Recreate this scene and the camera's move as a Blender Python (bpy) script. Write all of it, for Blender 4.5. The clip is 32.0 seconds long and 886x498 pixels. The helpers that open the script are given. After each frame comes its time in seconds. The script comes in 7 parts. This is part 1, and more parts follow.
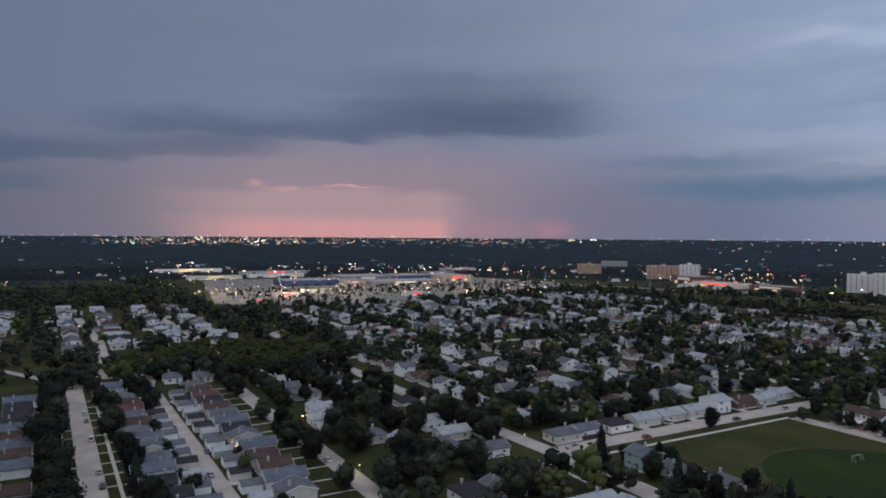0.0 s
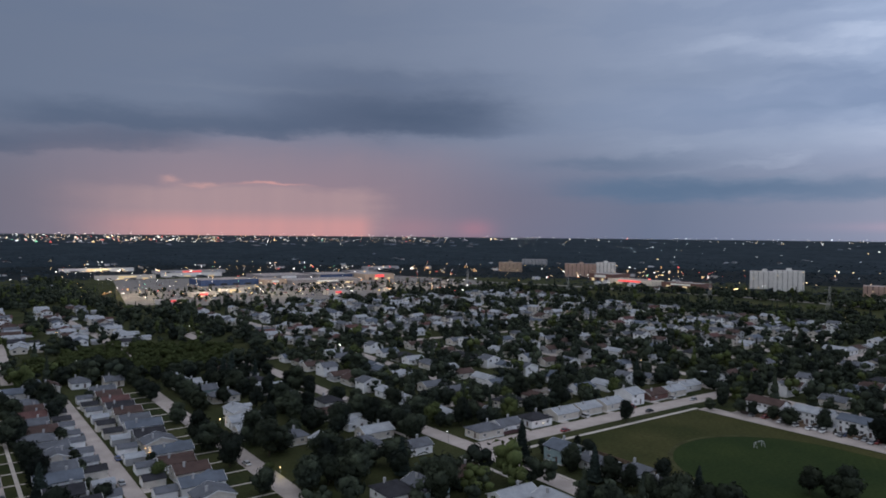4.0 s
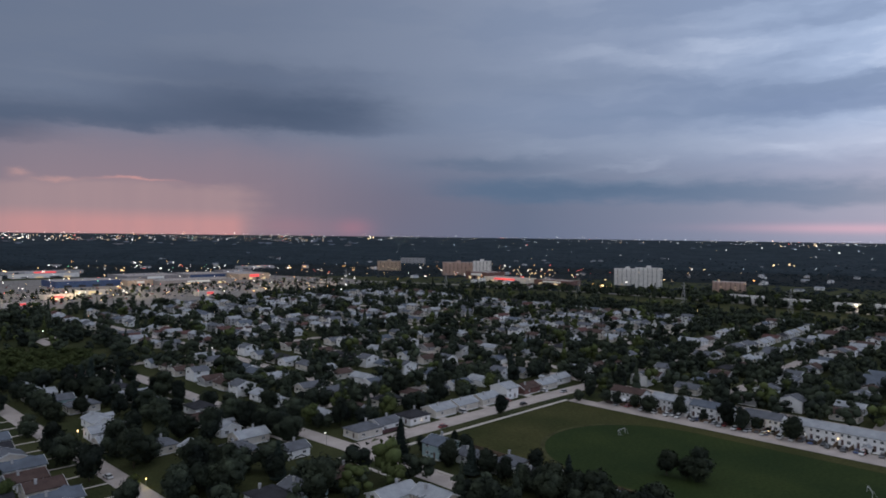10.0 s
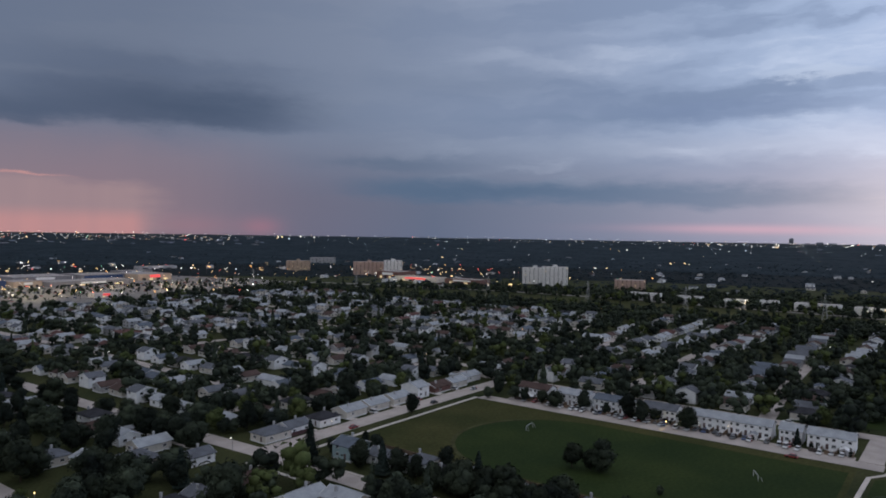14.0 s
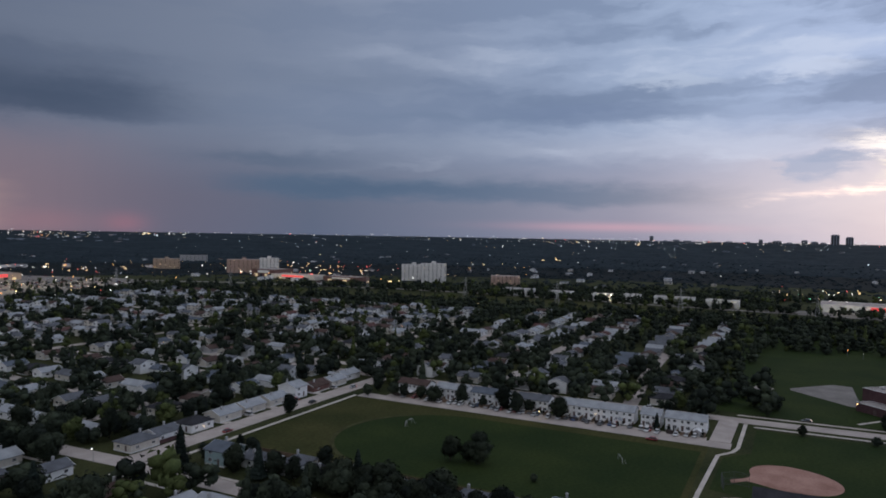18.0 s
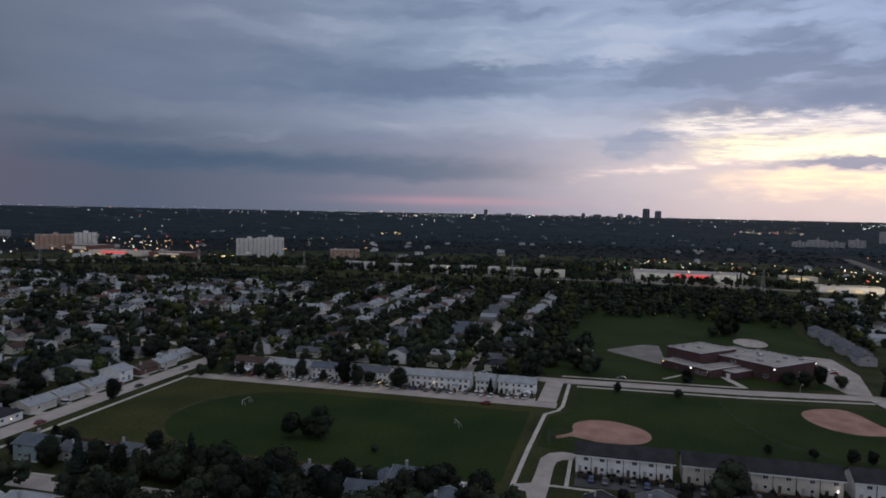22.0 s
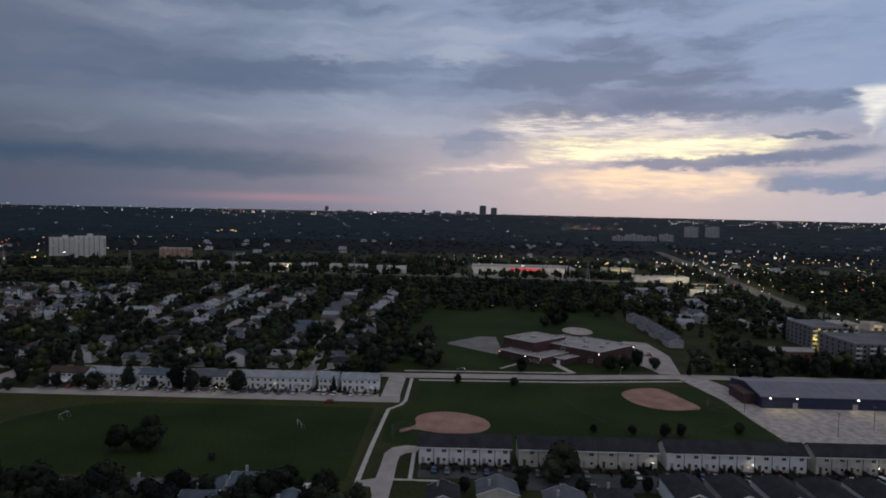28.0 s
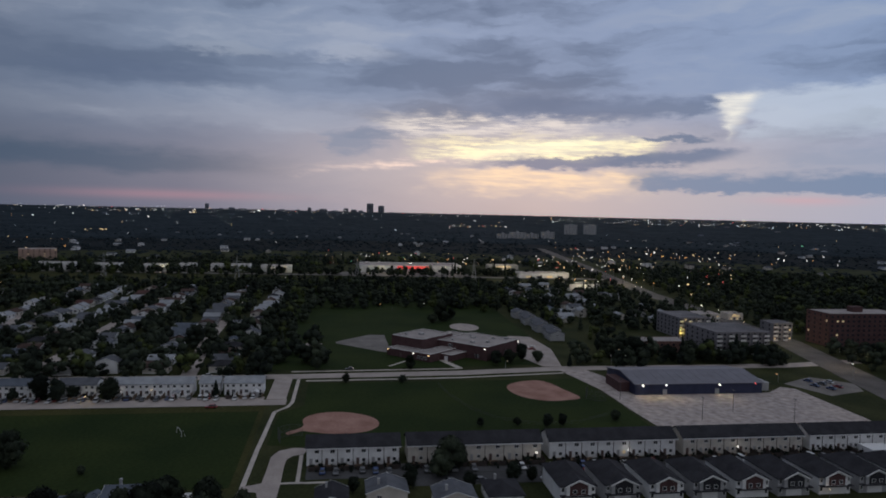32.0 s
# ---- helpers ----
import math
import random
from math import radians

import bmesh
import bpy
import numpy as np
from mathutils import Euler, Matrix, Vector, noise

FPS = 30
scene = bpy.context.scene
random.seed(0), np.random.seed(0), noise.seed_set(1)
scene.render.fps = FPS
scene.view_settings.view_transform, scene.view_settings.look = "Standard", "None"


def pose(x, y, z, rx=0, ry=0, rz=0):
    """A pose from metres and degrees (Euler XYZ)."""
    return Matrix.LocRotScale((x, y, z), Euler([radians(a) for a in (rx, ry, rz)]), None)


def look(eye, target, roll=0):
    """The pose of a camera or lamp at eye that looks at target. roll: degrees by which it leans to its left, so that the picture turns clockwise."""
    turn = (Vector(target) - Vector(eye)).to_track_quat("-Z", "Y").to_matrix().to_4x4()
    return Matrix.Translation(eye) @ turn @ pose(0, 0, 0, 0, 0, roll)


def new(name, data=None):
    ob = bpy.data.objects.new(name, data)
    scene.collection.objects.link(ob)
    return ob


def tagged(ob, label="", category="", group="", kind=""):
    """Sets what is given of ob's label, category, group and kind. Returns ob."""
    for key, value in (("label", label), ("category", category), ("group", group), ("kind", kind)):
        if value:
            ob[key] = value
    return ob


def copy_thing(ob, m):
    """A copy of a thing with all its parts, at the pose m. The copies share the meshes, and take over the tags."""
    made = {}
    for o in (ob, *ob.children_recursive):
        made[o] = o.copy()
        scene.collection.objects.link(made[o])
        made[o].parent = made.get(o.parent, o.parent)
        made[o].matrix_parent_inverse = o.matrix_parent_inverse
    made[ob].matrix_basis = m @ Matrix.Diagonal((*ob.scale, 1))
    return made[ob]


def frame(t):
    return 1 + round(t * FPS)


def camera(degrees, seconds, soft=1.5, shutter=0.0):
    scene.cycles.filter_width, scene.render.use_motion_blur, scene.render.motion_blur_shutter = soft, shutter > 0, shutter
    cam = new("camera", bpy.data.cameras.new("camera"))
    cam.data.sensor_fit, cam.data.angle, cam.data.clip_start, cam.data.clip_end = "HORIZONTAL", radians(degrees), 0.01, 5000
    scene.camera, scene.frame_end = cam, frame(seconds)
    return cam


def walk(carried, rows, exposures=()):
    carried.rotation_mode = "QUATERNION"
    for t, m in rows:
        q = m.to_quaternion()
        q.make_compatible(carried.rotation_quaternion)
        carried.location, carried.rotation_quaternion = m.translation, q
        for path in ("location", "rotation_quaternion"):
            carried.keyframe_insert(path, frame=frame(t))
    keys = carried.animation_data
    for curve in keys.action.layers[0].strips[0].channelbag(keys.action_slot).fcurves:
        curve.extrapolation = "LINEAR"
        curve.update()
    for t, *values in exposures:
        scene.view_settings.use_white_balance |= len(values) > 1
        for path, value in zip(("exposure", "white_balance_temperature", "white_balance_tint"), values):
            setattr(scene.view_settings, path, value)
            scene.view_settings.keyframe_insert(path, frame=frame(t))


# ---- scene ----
EXPOSURES = [(0.0, 0.0), (8.0, -0.12), (14.0, -0.26), (18.0, -0.42), (21.0, -0.60), (24.0, -0.78), (28.0, -0.98), (32.0, -1.08)]
# camera: a drone that hovers and turns; angles are yaw, pitch, roll in degrees
EYE = (0.0, 0.0, 80.0)
TURNS = [
    (0, -29.69, -1.17, 0.41),
    (0.5, -30.33, -1.17, 0.36),
    (1, -31.03, -1.18, 0.35),
    (1.5, -31.77, -1.19, 0.38),
    (2, -32.55, -1.20, 0.43),
    (2.5, -33.34, -1.21, 0.43),
    (3, -34.19, -1.21, 0.44),
    (3.5, -35.12, -1.23, 0.50),
    (5.5, -38.53, -1.25, 0.54),
    (6, -39.39, -1.25, 0.58),
    (6.5, -40.26, -1.25, 0.59),
    (7, -41.11, -1.25, 0.60),
    (7.5, -41.93, -1.25, 0.62),
    (8, -42.73, -1.24, 0.66),
    (8.5, -43.55, -1.24, 0.69),
    (9, -44.35, -1.24, 0.71),
    (9.5, -45.15, -1.24, 0.72),
    (10, -45.95, -1.23, 0.73),
    (10.5, -46.74, -1.23, 0.75),
    (11, -47.55, -1.22, 0.78),
    (11.5, -48.43, -1.21, 0.80),
    (12, -49.37, -1.21, 0.83),
    (12.5, -50.29, -1.20, 0.85),
    (13, -51.19, -1.20, 0.86),
    (13.5, -52.15, -1.19, 0.88),
    (14, -53.25, -1.18, 0.89),
    (14.5, -54.47, -1.18, 0.89),
    (16.5, -59.57, -1.20, 0.96),
    (17, -60.81, -1.22, 0.97),
    (17.5, -61.97, -1.24, 0.99),
    (18, -63.14, -1.26, 1.01),
    (18.5, -64.51, -1.33, 1.02),
    (19, -66.00, -1.47, 1.02),
    (19.5, -67.57, -1.65, 1.06),
    (20, -69.30, -1.90, 1.08),
    (20.5, -71.14, -2.32, 1.10),
    (21, -73.00, -2.73, 1.14),
    (21.5, -74.79, -3.02, 1.16),
    (22, -76.31, -3.20, 1.15),
    (22.5, -77.42, -3.27, 1.16),
    (23, -78.40, -3.28, 1.18),
    (23.5, -79.44, -3.28, 1.19),
    (24, -80.53, -3.28, 1.19),
    (24.5, -81.61, -3.29, 1.20),
    (25, -82.65, -3.28, 1.20),
    (25.5, -83.69, -3.26, 1.23),
    (27.5, -88.16, -3.21, 1.21),
    (28, -89.26, -3.21, 1.23),
    (28.5, -90.40, -3.20, 1.26),
    (29, -91.55, -3.19, 1.27),
    (29.5, -92.71, -3.18, 1.28),
    (30, -93.82, -3.18, 1.27),
    (30.5, -94.92, -3.19, 1.27),
    (31, -96.05, -3.18, 1.26),
    (31.5, -97.24, -3.17, 1.29),
    (32, -98.48, -3.17, 1.32),
]
cam = camera(64.8, 32.0, soft=1.8)
walk(cam, [(t, pose(*EYE, 0, 0, yaw) @ pose(0, 0, 0, 90 + pitch, 0, 0) @ pose(0, 0, 0, 0, 0, roll)) for t, yaw, pitch, roll in TURNS],
     exposures=EXPOSURES)

# ---------------------------------------------------------------- sky and sun
world = bpy.data.worlds.new("dusk_sky")
scene.world = world
world.use_nodes = True
WT = world.node_tree
WT.nodes.clear()


def wn(kind, **props):
    n = WT.nodes.new(kind)
    for k, v in props.items():
        if k == "operation":
            n.operation = v
        elif k == "blend_type":
            n.blend_type = v
        elif k == "data_type":
            n.data_type = v
    return n


def wl(a, b):
    if hasattr(a, "is_output"):
        WT.links.new(a, b)
    else:
        b.default_value = a


def m(op, a, b=0.0, c=0.0):
    n = wn("ShaderNodeMath", operation=op)
    for v, s in zip((a, b, c), n.inputs):
        wl(v, s)
    return n.outputs[0]


def col(r, g, b):
    """Linear colour from 0..255 display values."""
    return tuple(((v / 255 + 0.055) / 1.055) ** 2.4 if v > 10 else v / 255 / 12.92 for v in (r, g, b)) + (1.0,)


def mixc(fac, a, b):
    n = wn("ShaderNodeMix", data_type="RGBA")
    n.clamp_factor = True
    wl(fac, n.inputs[0])
    wl(a, n.inputs[6])
    wl(b, n.inputs[7])
    return n.outputs[2]


def smooth(v, lo, hi):
    n = wn("ShaderNodeMapRange")
    n.interpolation_type = "SMOOTHSTEP"
    wl(v, n.inputs[0])
    n.inputs[1].default_value, n.inputs[2].default_value = lo, hi
    return n.outputs[0]


def vec(x, y, z=0.0):
    n = wn("ShaderNodeCombineXYZ")
    for v, s in zip((x, y, z), n.inputs):
        wl(v, s)
    return n.outputs[0]


def wnoise(v, scale, detail=4.0, rough=0.5, distort=0.0):
    n = wn("ShaderNodeTexNoise")
    wl(v, n.inputs["Vector"])
    n.inputs["Scale"].default_value, n.inputs["Detail"].default_value = scale, detail
    n.inputs["Roughness"].default_value, n.inputs["Distortion"].default_value = rough, distort
    return n.outputs[0]


def ramp(v, stops):
    n = wn("ShaderNodeValToRGB")
    wl(v, n.inputs[0])
    e = n.color_ramp.elements
    while len(e) < len(stops):
        e.new(0.5)
    for el, (p, c) in zip(e, stops):
        el.position, el.color = p, c
    return n.outputs[0]


# azimuth (degrees, 0 = where the flight begins, to the right positive) and elevation of a sky direction
geo = wn("ShaderNodeTexCoord")
sep = wn("ShaderNodeSeparateXYZ")
WT.links.new(geo.outputs["Generated"], sep.inputs[0])
sx, sy, sz = sep.outputs
az0 = m("SUBTRACT", m("MULTIPLY", m("ARCTAN2", sx, sy), 57.29578), 30.4)
el0 = m("MULTIPLY", m("ARCSINE", sz), 57.29578)
# clouds are drawn out along the horizon: warp both angles a little
warp = wnoise(vec(m("MULTIPLY", az0, 0.045), m("MULTIPLY", el0, 0.15)), 1.0, 3.0, 0.5)
warp2 = wnoise(vec(m("MULTIPLY", az0, 0.17), m("MULTIPLY", el0, 0.5), 7.0), 1.0, 6.0, 0.55)
fray = wnoise(vec(m("MULTIPLY", az0, 0.42), m("MULTIPLY", el0, 1.3), 2.0), 1.0, 5.0, 0.6)
az = m("ADD", az0, m("ADD", m("MULTIPLY", m("SUBTRACT", warp, 0.5), 10.0), m("MULTIPLY", m("SUBTRACT", fray, 0.5), 3.0)))
el = m("ADD", el0, m("ADD", m("MULTIPLY", m("SUBTRACT", warp2, 0.5), 2.6), m("MULTIPLY", m("SUBTRACT", fray, 0.5), 0.8)))


def blob(a, e, wa, we, p=1.0, use=None, edge=None):
    """A patch of sky round azimuth a, elevation e, of half widths wa, we; edge makes its rim crisper."""
    A, E_ = use or (az, el)
    u = m("DIVIDE", m("SUBTRACT", A, a), wa)
    v = m("DIVIDE", m("SUBTRACT", E_, e), we)
    d = m("EXPONENT", m("MULTIPLY", m("ADD", m("MULTIPLY", u, u), m("MULTIPLY", v, v)), -1.0))
    if edge:
        d = smooth(d, *edge)
    return m("MULTIPLY", d, p)


def lit(r, g, b, k=1.0):
    """The sky's own radiance for a display colour; k undoes the darker exposure of the later views."""
    return tuple(v * k for v in col(r, g, b)[:3]) + (1.0,)


t_az = m("DIVIDE", m("ADD", az0, 40.0), 150.0)


def at(a):
    return (a + 40.0) / 150.0


low = ramp(t_az, [(0.0, lit(98, 102, 122)), (at(-25), lit(118, 112, 128)), (at(-14), lit(158, 132, 142)), (at(-3), lit(152, 124, 136)),
                  (at(6), lit(120, 110, 128)), (at(22), lit(98, 104, 126)), (at(36), lit(112, 114, 134, 1.1)), (at(48), lit(124, 120, 138, 1.3)),
                  (at(60), lit(156, 146, 158, 1.5)), (at(76), lit(198, 176, 174, 1.5)), (at(100), lit(168, 158, 168, 1.9))])
high = ramp(t_az, [(0.0, lit(106, 115, 138)), (at(-10), lit(118, 125, 147)), (at(15), lit(126, 132, 154)), (at(32), lit(126, 133, 156, 1.15)),
                   (at(50), lit(124, 132, 154, 1.6)), (at(70), lit(132, 138, 160, 2.05)), (at(100), lit(128, 136, 160, 2.05))])
base = mixc(smooth(el0, 2.0, 10.0), low, high)
# long soft rolls of the cloud deck, deeper towards the evening side
more = smooth(az0, 10.0, 58.0)
roll = wnoise(vec(m("MULTIPLY", az, 0.050), m("MULTIPLY", m("SUBTRACT", el, m("MULTIPLY", az0, 0.02)), 0.27), 3.0), 1.0, 4.0, 0.5, 0.0)
rag = wnoise(vec(m("MULTIPLY", az, 0.13), m("MULTIPLY", el, 0.62), 11.0), 1.0, 4.0, 0.5, 0.0)
both = m("ADD", m("MULTIPLY", roll, 0.68), m("MULTIPLY", rag, 0.32))
dark = m("MULTIPLY", smooth(both, 0.45, 0.60), m("ADD", 0.16, m("MULTIPLY", more, 0.46)))
base = mixc(m("MULTIPLY", dark, smooth(el0, 3.5, 8.0)), base, lit(84, 95, 120, 1.45))
lite = m("MULTIPLY", smooth(both, 0.47, 0.34), m("MULTIPLY", smooth(az0, 12.0, 60.0), 0.5))
base = mixc(m("MULTIPLY", lite, smooth(el0, 3.0, 6.0)), base, lit(176, 176, 190, 1.5))


def layer(base, fac, colour):
    return mixc(fac, base, colour)


# gently warped angles keep the banks where they are but fray their edges
sa = m("ADD", az0, m("ADD", m("MULTIPLY", m("SUBTRACT", warp, 0.5), 5.0), m("MULTIPLY", m("SUBTRACT", fray, 0.5), 3.0)))
se = m("ADD", el0, m("ADD", m("MULTIPLY", m("SUBTRACT", warp2, 0.5), 1.8), m("MULTIPLY", m("SUBTRACT", fray, 0.5), 0.9)))
STORM = (sa, se)


def bank(a0, a1, e0, e1, left, right, under, over, p, use):
    """A bank of cloud from azimuth a0 to a1 and elevation e0 to e1, with the softness of each of its four edges."""
    A, E_ = use
    sides = m("MULTIPLY", smooth(A, a0 - left, a0 + left), smooth(A, a1 + right, a1 - right))
    ends = m("MULTIPLY", smooth(E_, e0 - under, e0 + under), smooth(E_, e1 + over, e1 - over))
    return m("MULTIPLY", m("MULTIPLY", sides, ends), p)


def sloped(use, a, k):
    """The same angles with elevation counted from a line that climbs k degrees a degree through azimuth a."""
    return use[0], m("SUBTRACT", use[1], m("MULTIPLY", m("SUBTRACT", use[0], a), k))


# storm clouds over the rain: a broad lens with a flat base and two long arms
base = layer(base, bank(-9.0, 10.5, 8.0, 11.8, 6.0, 5.0, 0.45, 2.6, 0.72, STORM), lit(80, 90, 115))
base = layer(base, blob(4.0, 9.5, 7.5, 1.5, 0.62, STORM), lit(72, 84, 108))
base = layer(base, blob(1.0, 12.6, 6.0, 0.8, 0.3, STORM), lit(86, 96, 120))
base = layer(base, bank(-27.0, -5.0, 7.6, 9.2, 4.0, 4.0, 0.35, 0.9, 0.66, STORM), lit(80, 93, 118))
base = layer(base, bank(-60.0, -14.0, 5.9, 7.6, 4.0, 3.5, 0.28, 0.9, 0.8, sloped(STORM, -19.0, 0.07)), lit(78, 93, 118))
base = layer(base, blob(-10.0, 11.2, 8.0, 0.35, 0.22, STORM), lit(134, 138, 156))
base = layer(base, bank(-60.0, -29.5, 2.9, 4.4, 4.0, 2.0, 0.3, 0.7, 0.7, STORM), lit(88, 99, 122))
# long blue grey bands to the right of the rain
base = layer(base, blob(18.5, 5.7, 5.5, 0.55, 0.55, STORM), lit(84, 99, 124))
base = layer(base, bank(16.0, 52.0, 2.7, 4.3, 4.0, 7.0, 0.55, 0.65, 0.72, sloped(STORM, 30.0, -0.012)), lit(78, 96, 121, 1.15))
base = layer(base, blob(27.0, 3.6, 9.0, 0.6, 0.5, STORM), lit(74, 92, 118, 1.05))
base = layer(base, blob(37.0, 9.4, 13.0, 0.35, 0.4, STORM), lit(98, 110, 134, 1.2))
base = layer(base, blob(25.0, 12.2, 9.0, 1.2, 0.3, STORM), lit(92, 103, 127, 1.1))
base = layer(base, blob(41.0, 10.6, 9.0, 1.3, 0.5, STORM), lit(90, 101, 127, 1.25))
base = layer(base, blob(33.0, 7.2, 9.0, 0.8, 0.25, STORM), lit(150, 154, 172, 1.1))
base = layer(base, blob(46.0, 6.9, 9.0, 0.9, 0.35, STORM), lit(158, 158, 174, 1.3))
# rain shafts and pink light under the storm's edge
shaft = wnoise(vec(m("MULTIPLY", az0, 0.42), m("MULTIPLY", el0, 0.04), 5.0), 1.0, 3.0, 0.55)
wash = m("MULTIPLY", m("MULTIPLY", smooth(az0, -36.0, -14.0), smooth(az0, 13.0, 0.0)), smooth(se, 8.2, 5.5))
base = layer(base, m("MULTIPLY", wash, m("ADD", 0.26, m("MULTIPLY", shaft, 0.42))), lit(150, 130, 142))
inner = m("MULTIPLY", m("MULTIPLY", smooth(sa, -25.0, -15.0), smooth(sa, 2.4, -2.2)), smooth(se, 4.0, 2.9))
base = layer(base, m("MULTIPLY", inner, m("ADD", 0.28, m("MULTIPLY", shaft, 0.34))), lit(194, 156, 156))
glow = m("MULTIPLY", m("MULTIPLY", smooth(az0, -24.0, -14.0), smooth(az0, 0.5, -1.4)), smooth(el0, 1.9, 0.5))
base = layer(base, m("MULTIPLY", glow, m("ADD", 0.34, m("MULTIPLY", shaft, 0.55))), lit(222, 152, 150))
base = layer(base, blob(-8.2, 3.72, 2.2, 0.15, 0.7, (az0, se)), lit(226, 160, 156))
base = layer(base, blob(-13.4, 3.55, 1.3, 0.18, 0.55, (az0, se)), lit(214, 160, 156))
base = layer(base, blob(-15.7, 3.95, 0.6, 0.2, 0.5, (az0, se)), lit(214, 162, 158))
base = layer(base, blob(8.2, 0.4, 1.5, 0.75, 0.36, (az0, el0)), lit(192, 122, 136))
base = layer(base, blob(3.0, 0.4, 3.2, 0.9, 0.3, (az0, el0)), lit(186, 128, 138))
base = layer(base, blob(47.0, 0.75, 8.0, 0.35, 0.36, (az0, el0)), lit(204, 142, 152, 1.35))
# evening light in the gap of the clouds
ea = m("ADD", az0, m("ADD", m("MULTIPLY", m("SUBTRACT", warp2, 0.5), 4.0), m("MULTIPLY", m("SUBTRACT", fray, 0.5), 5.5)))
ee = m("ADD", el0, m("ADD", m("MULTIPLY", m("SUBTRACT", warp2, 0.5), 1.5), m("MULTIPLY", m("SUBTRACT", fray, 0.5), 2.0)))
EVE = (ea, ee)
wisp = wnoise(vec(m("MULTIPLY", m("ADD", az0, m("MULTIPLY", el0, 1.6)), 0.30), m("MULTIPLY", el0, 2.6), 9.0), 1.0, 6.0, 0.66)
broken = m("ADD", 0.22, m("MULTIPLY", smooth(wisp, 0.40, 0.60), 0.78))
base = layer(base, blob(75, 3.4, 18.0, 3.6, 0.75), lit(208, 186, 184, 1.58))
base = layer(base, blob(56, 7.2, 6.5, 1.0, 0.5), lit(168, 166, 180, 1.55))
base = layer(base, m("MULTIPLY", bank(63.5, 80.0, 6.1, 7.7, 3.0, 4.0, 0.7, 0.45, 0.8, EVE), broken), lit(238, 216, 204, 1.72))
base = layer(base, m("MULTIPLY", bank(66.5, 84.5, 4.2, 5.9, 3.0, 1.5, 0.4, 0.6, 0.95, EVE), broken), lit(255, 228, 184, 1.95))
base = layer(base, blob(75.5, 5.1, 5.5, 0.5, 0.6, sloped(EVE, 75.0, 0.06)), lit(255, 238, 198, 2.05))
base = layer(base, m("MULTIPLY", blob(66.0, 3.8, 6.5, 0.26, 0.75, sloped(EVE, 65.0, 0.09)), broken), lit(255, 214, 194, 1.85))
base = layer(base, m("MULTIPLY", bank(68.5, 84.0, 1.9, 3.3, 3.5, 2.0, 0.9, 0.35, 1.0, EVE), m("ADD", 0.4, m("MULTIPLY", broken, 0.6))), lit(252, 210, 176, 1.75))
# a bright cleft at the edge of the evening side
ca = m("ADD", az0, m("MULTIPLY", m("SUBTRACT", fray, 0.5), 1.8))
ce = m("ADD", el0, m("MULTIPLY", m("SUBTRACT", fray, 0.5), 0.9))
cleft = m("SUBTRACT", m("MULTIPLY", m("SUBTRACT", ce, 5.5), 0.60), m("ABSOLUTE", m("SUBTRACT", ca, m("ADD", 89.6, m("MULTIPLY", ce, 0.08)))))
base = layer(base, bank(91.0, 150.0, 6.0, 9.3, 1.5, 5.0, 1.2, 0.5, 0.6, sloped(EVE, 92.0, 0.03)), lit(200, 198, 206, 1.75))
base = layer(base, m("MULTIPLY", smooth(cleft, -0.2, 1.3), m("MULTIPLY", smooth(ce, 9.4, 8.8), m("ADD", 0.5, m("MULTIPLY", broken, 0.35)))), lit(246, 228, 212, 1.78))
# grey bars of cloud in front of it
base = layer(base, bank(70.0, 88.6, 7.7, 9.1, 4.0, 0.5, 0.3, 0.7, 0.78, EVE), lit(106, 115, 140, 1.65))
base = layer(base, bank(76.0, 84.0, 7.2, 8.0, 3.0, 2.0, 0.25, 0.4, 0.6, EVE), lit(112, 118, 142, 1.6))
base = layer(base, blob(78.5, 4.05, 8.0, 0.55, 0.88, sloped(EVE, 77.5, 0.035), (0.2, 0.75)), lit(126, 128, 150, 1.6))
base = layer(base, blob(85.5, 4.45, 5.5, 0.68, 0.9, sloped(EVE, 86.0, 0.06), (0.2, 0.8)), lit(114, 122, 146, 1.6))
base = layer(base, bank(83.0, 150.0, 1.75, 3.3, 1.6, 5.0, 0.2, 0.55, 0.88, EVE), lit(118, 131, 156, 1.65))
base = layer(base, bank(93.0, 150.0, 3.6, 5.0, 3.0, 5.0, 0.6, 0.8, 0.55, EVE), lit(140, 145, 164, 1.7))
base = layer(base, bank(58.2, 62.2, 4.5, 6.1, 0.7, 1.0, 0.45, 0.3, 0.72, EVE), lit(136, 140, 160, 1.5))
base = layer(base, bank(60.0, 64.2, 5.6, 6.3, 0.8, 1.0, 0.2, 0.2, 0.7, EVE), lit(134, 138, 158, 1.5))
base = layer(base, bank(83.4, 88.8, 5.62, 6.1, 0.8, 0.6, 0.12, 0.15, 0.85, EVE), lit(108, 118, 142, 1.6))
base = layer(base, blob(63.5, 9.7, 7.0, 0.8, 0.4, STORM, (0.1, 0.85)), lit(110, 118, 142, 1.6))
base = layer(base, blob(46.0, 9.6, 9.0, 0.9, 0.6, STORM, (0.1, 0.85)), lit(92, 102, 128, 1.4))
base = layer(base, blob(60.2, 12.4, 3.8, 0.8, 0.6, EVE, (0.12, 0.88)), lit(172, 172, 186, 1.6))
base = layer(base, blob(50.8, 12.0, 4.4, 0.6, 0.55, EVE, (0.12, 0.88)), lit(156, 159, 175, 1.45))
base = layer(base, blob(95.4, 1.3, 3.0, 0.3, 0.55, (az0, el0)), lit(212, 160, 162, 1.7))
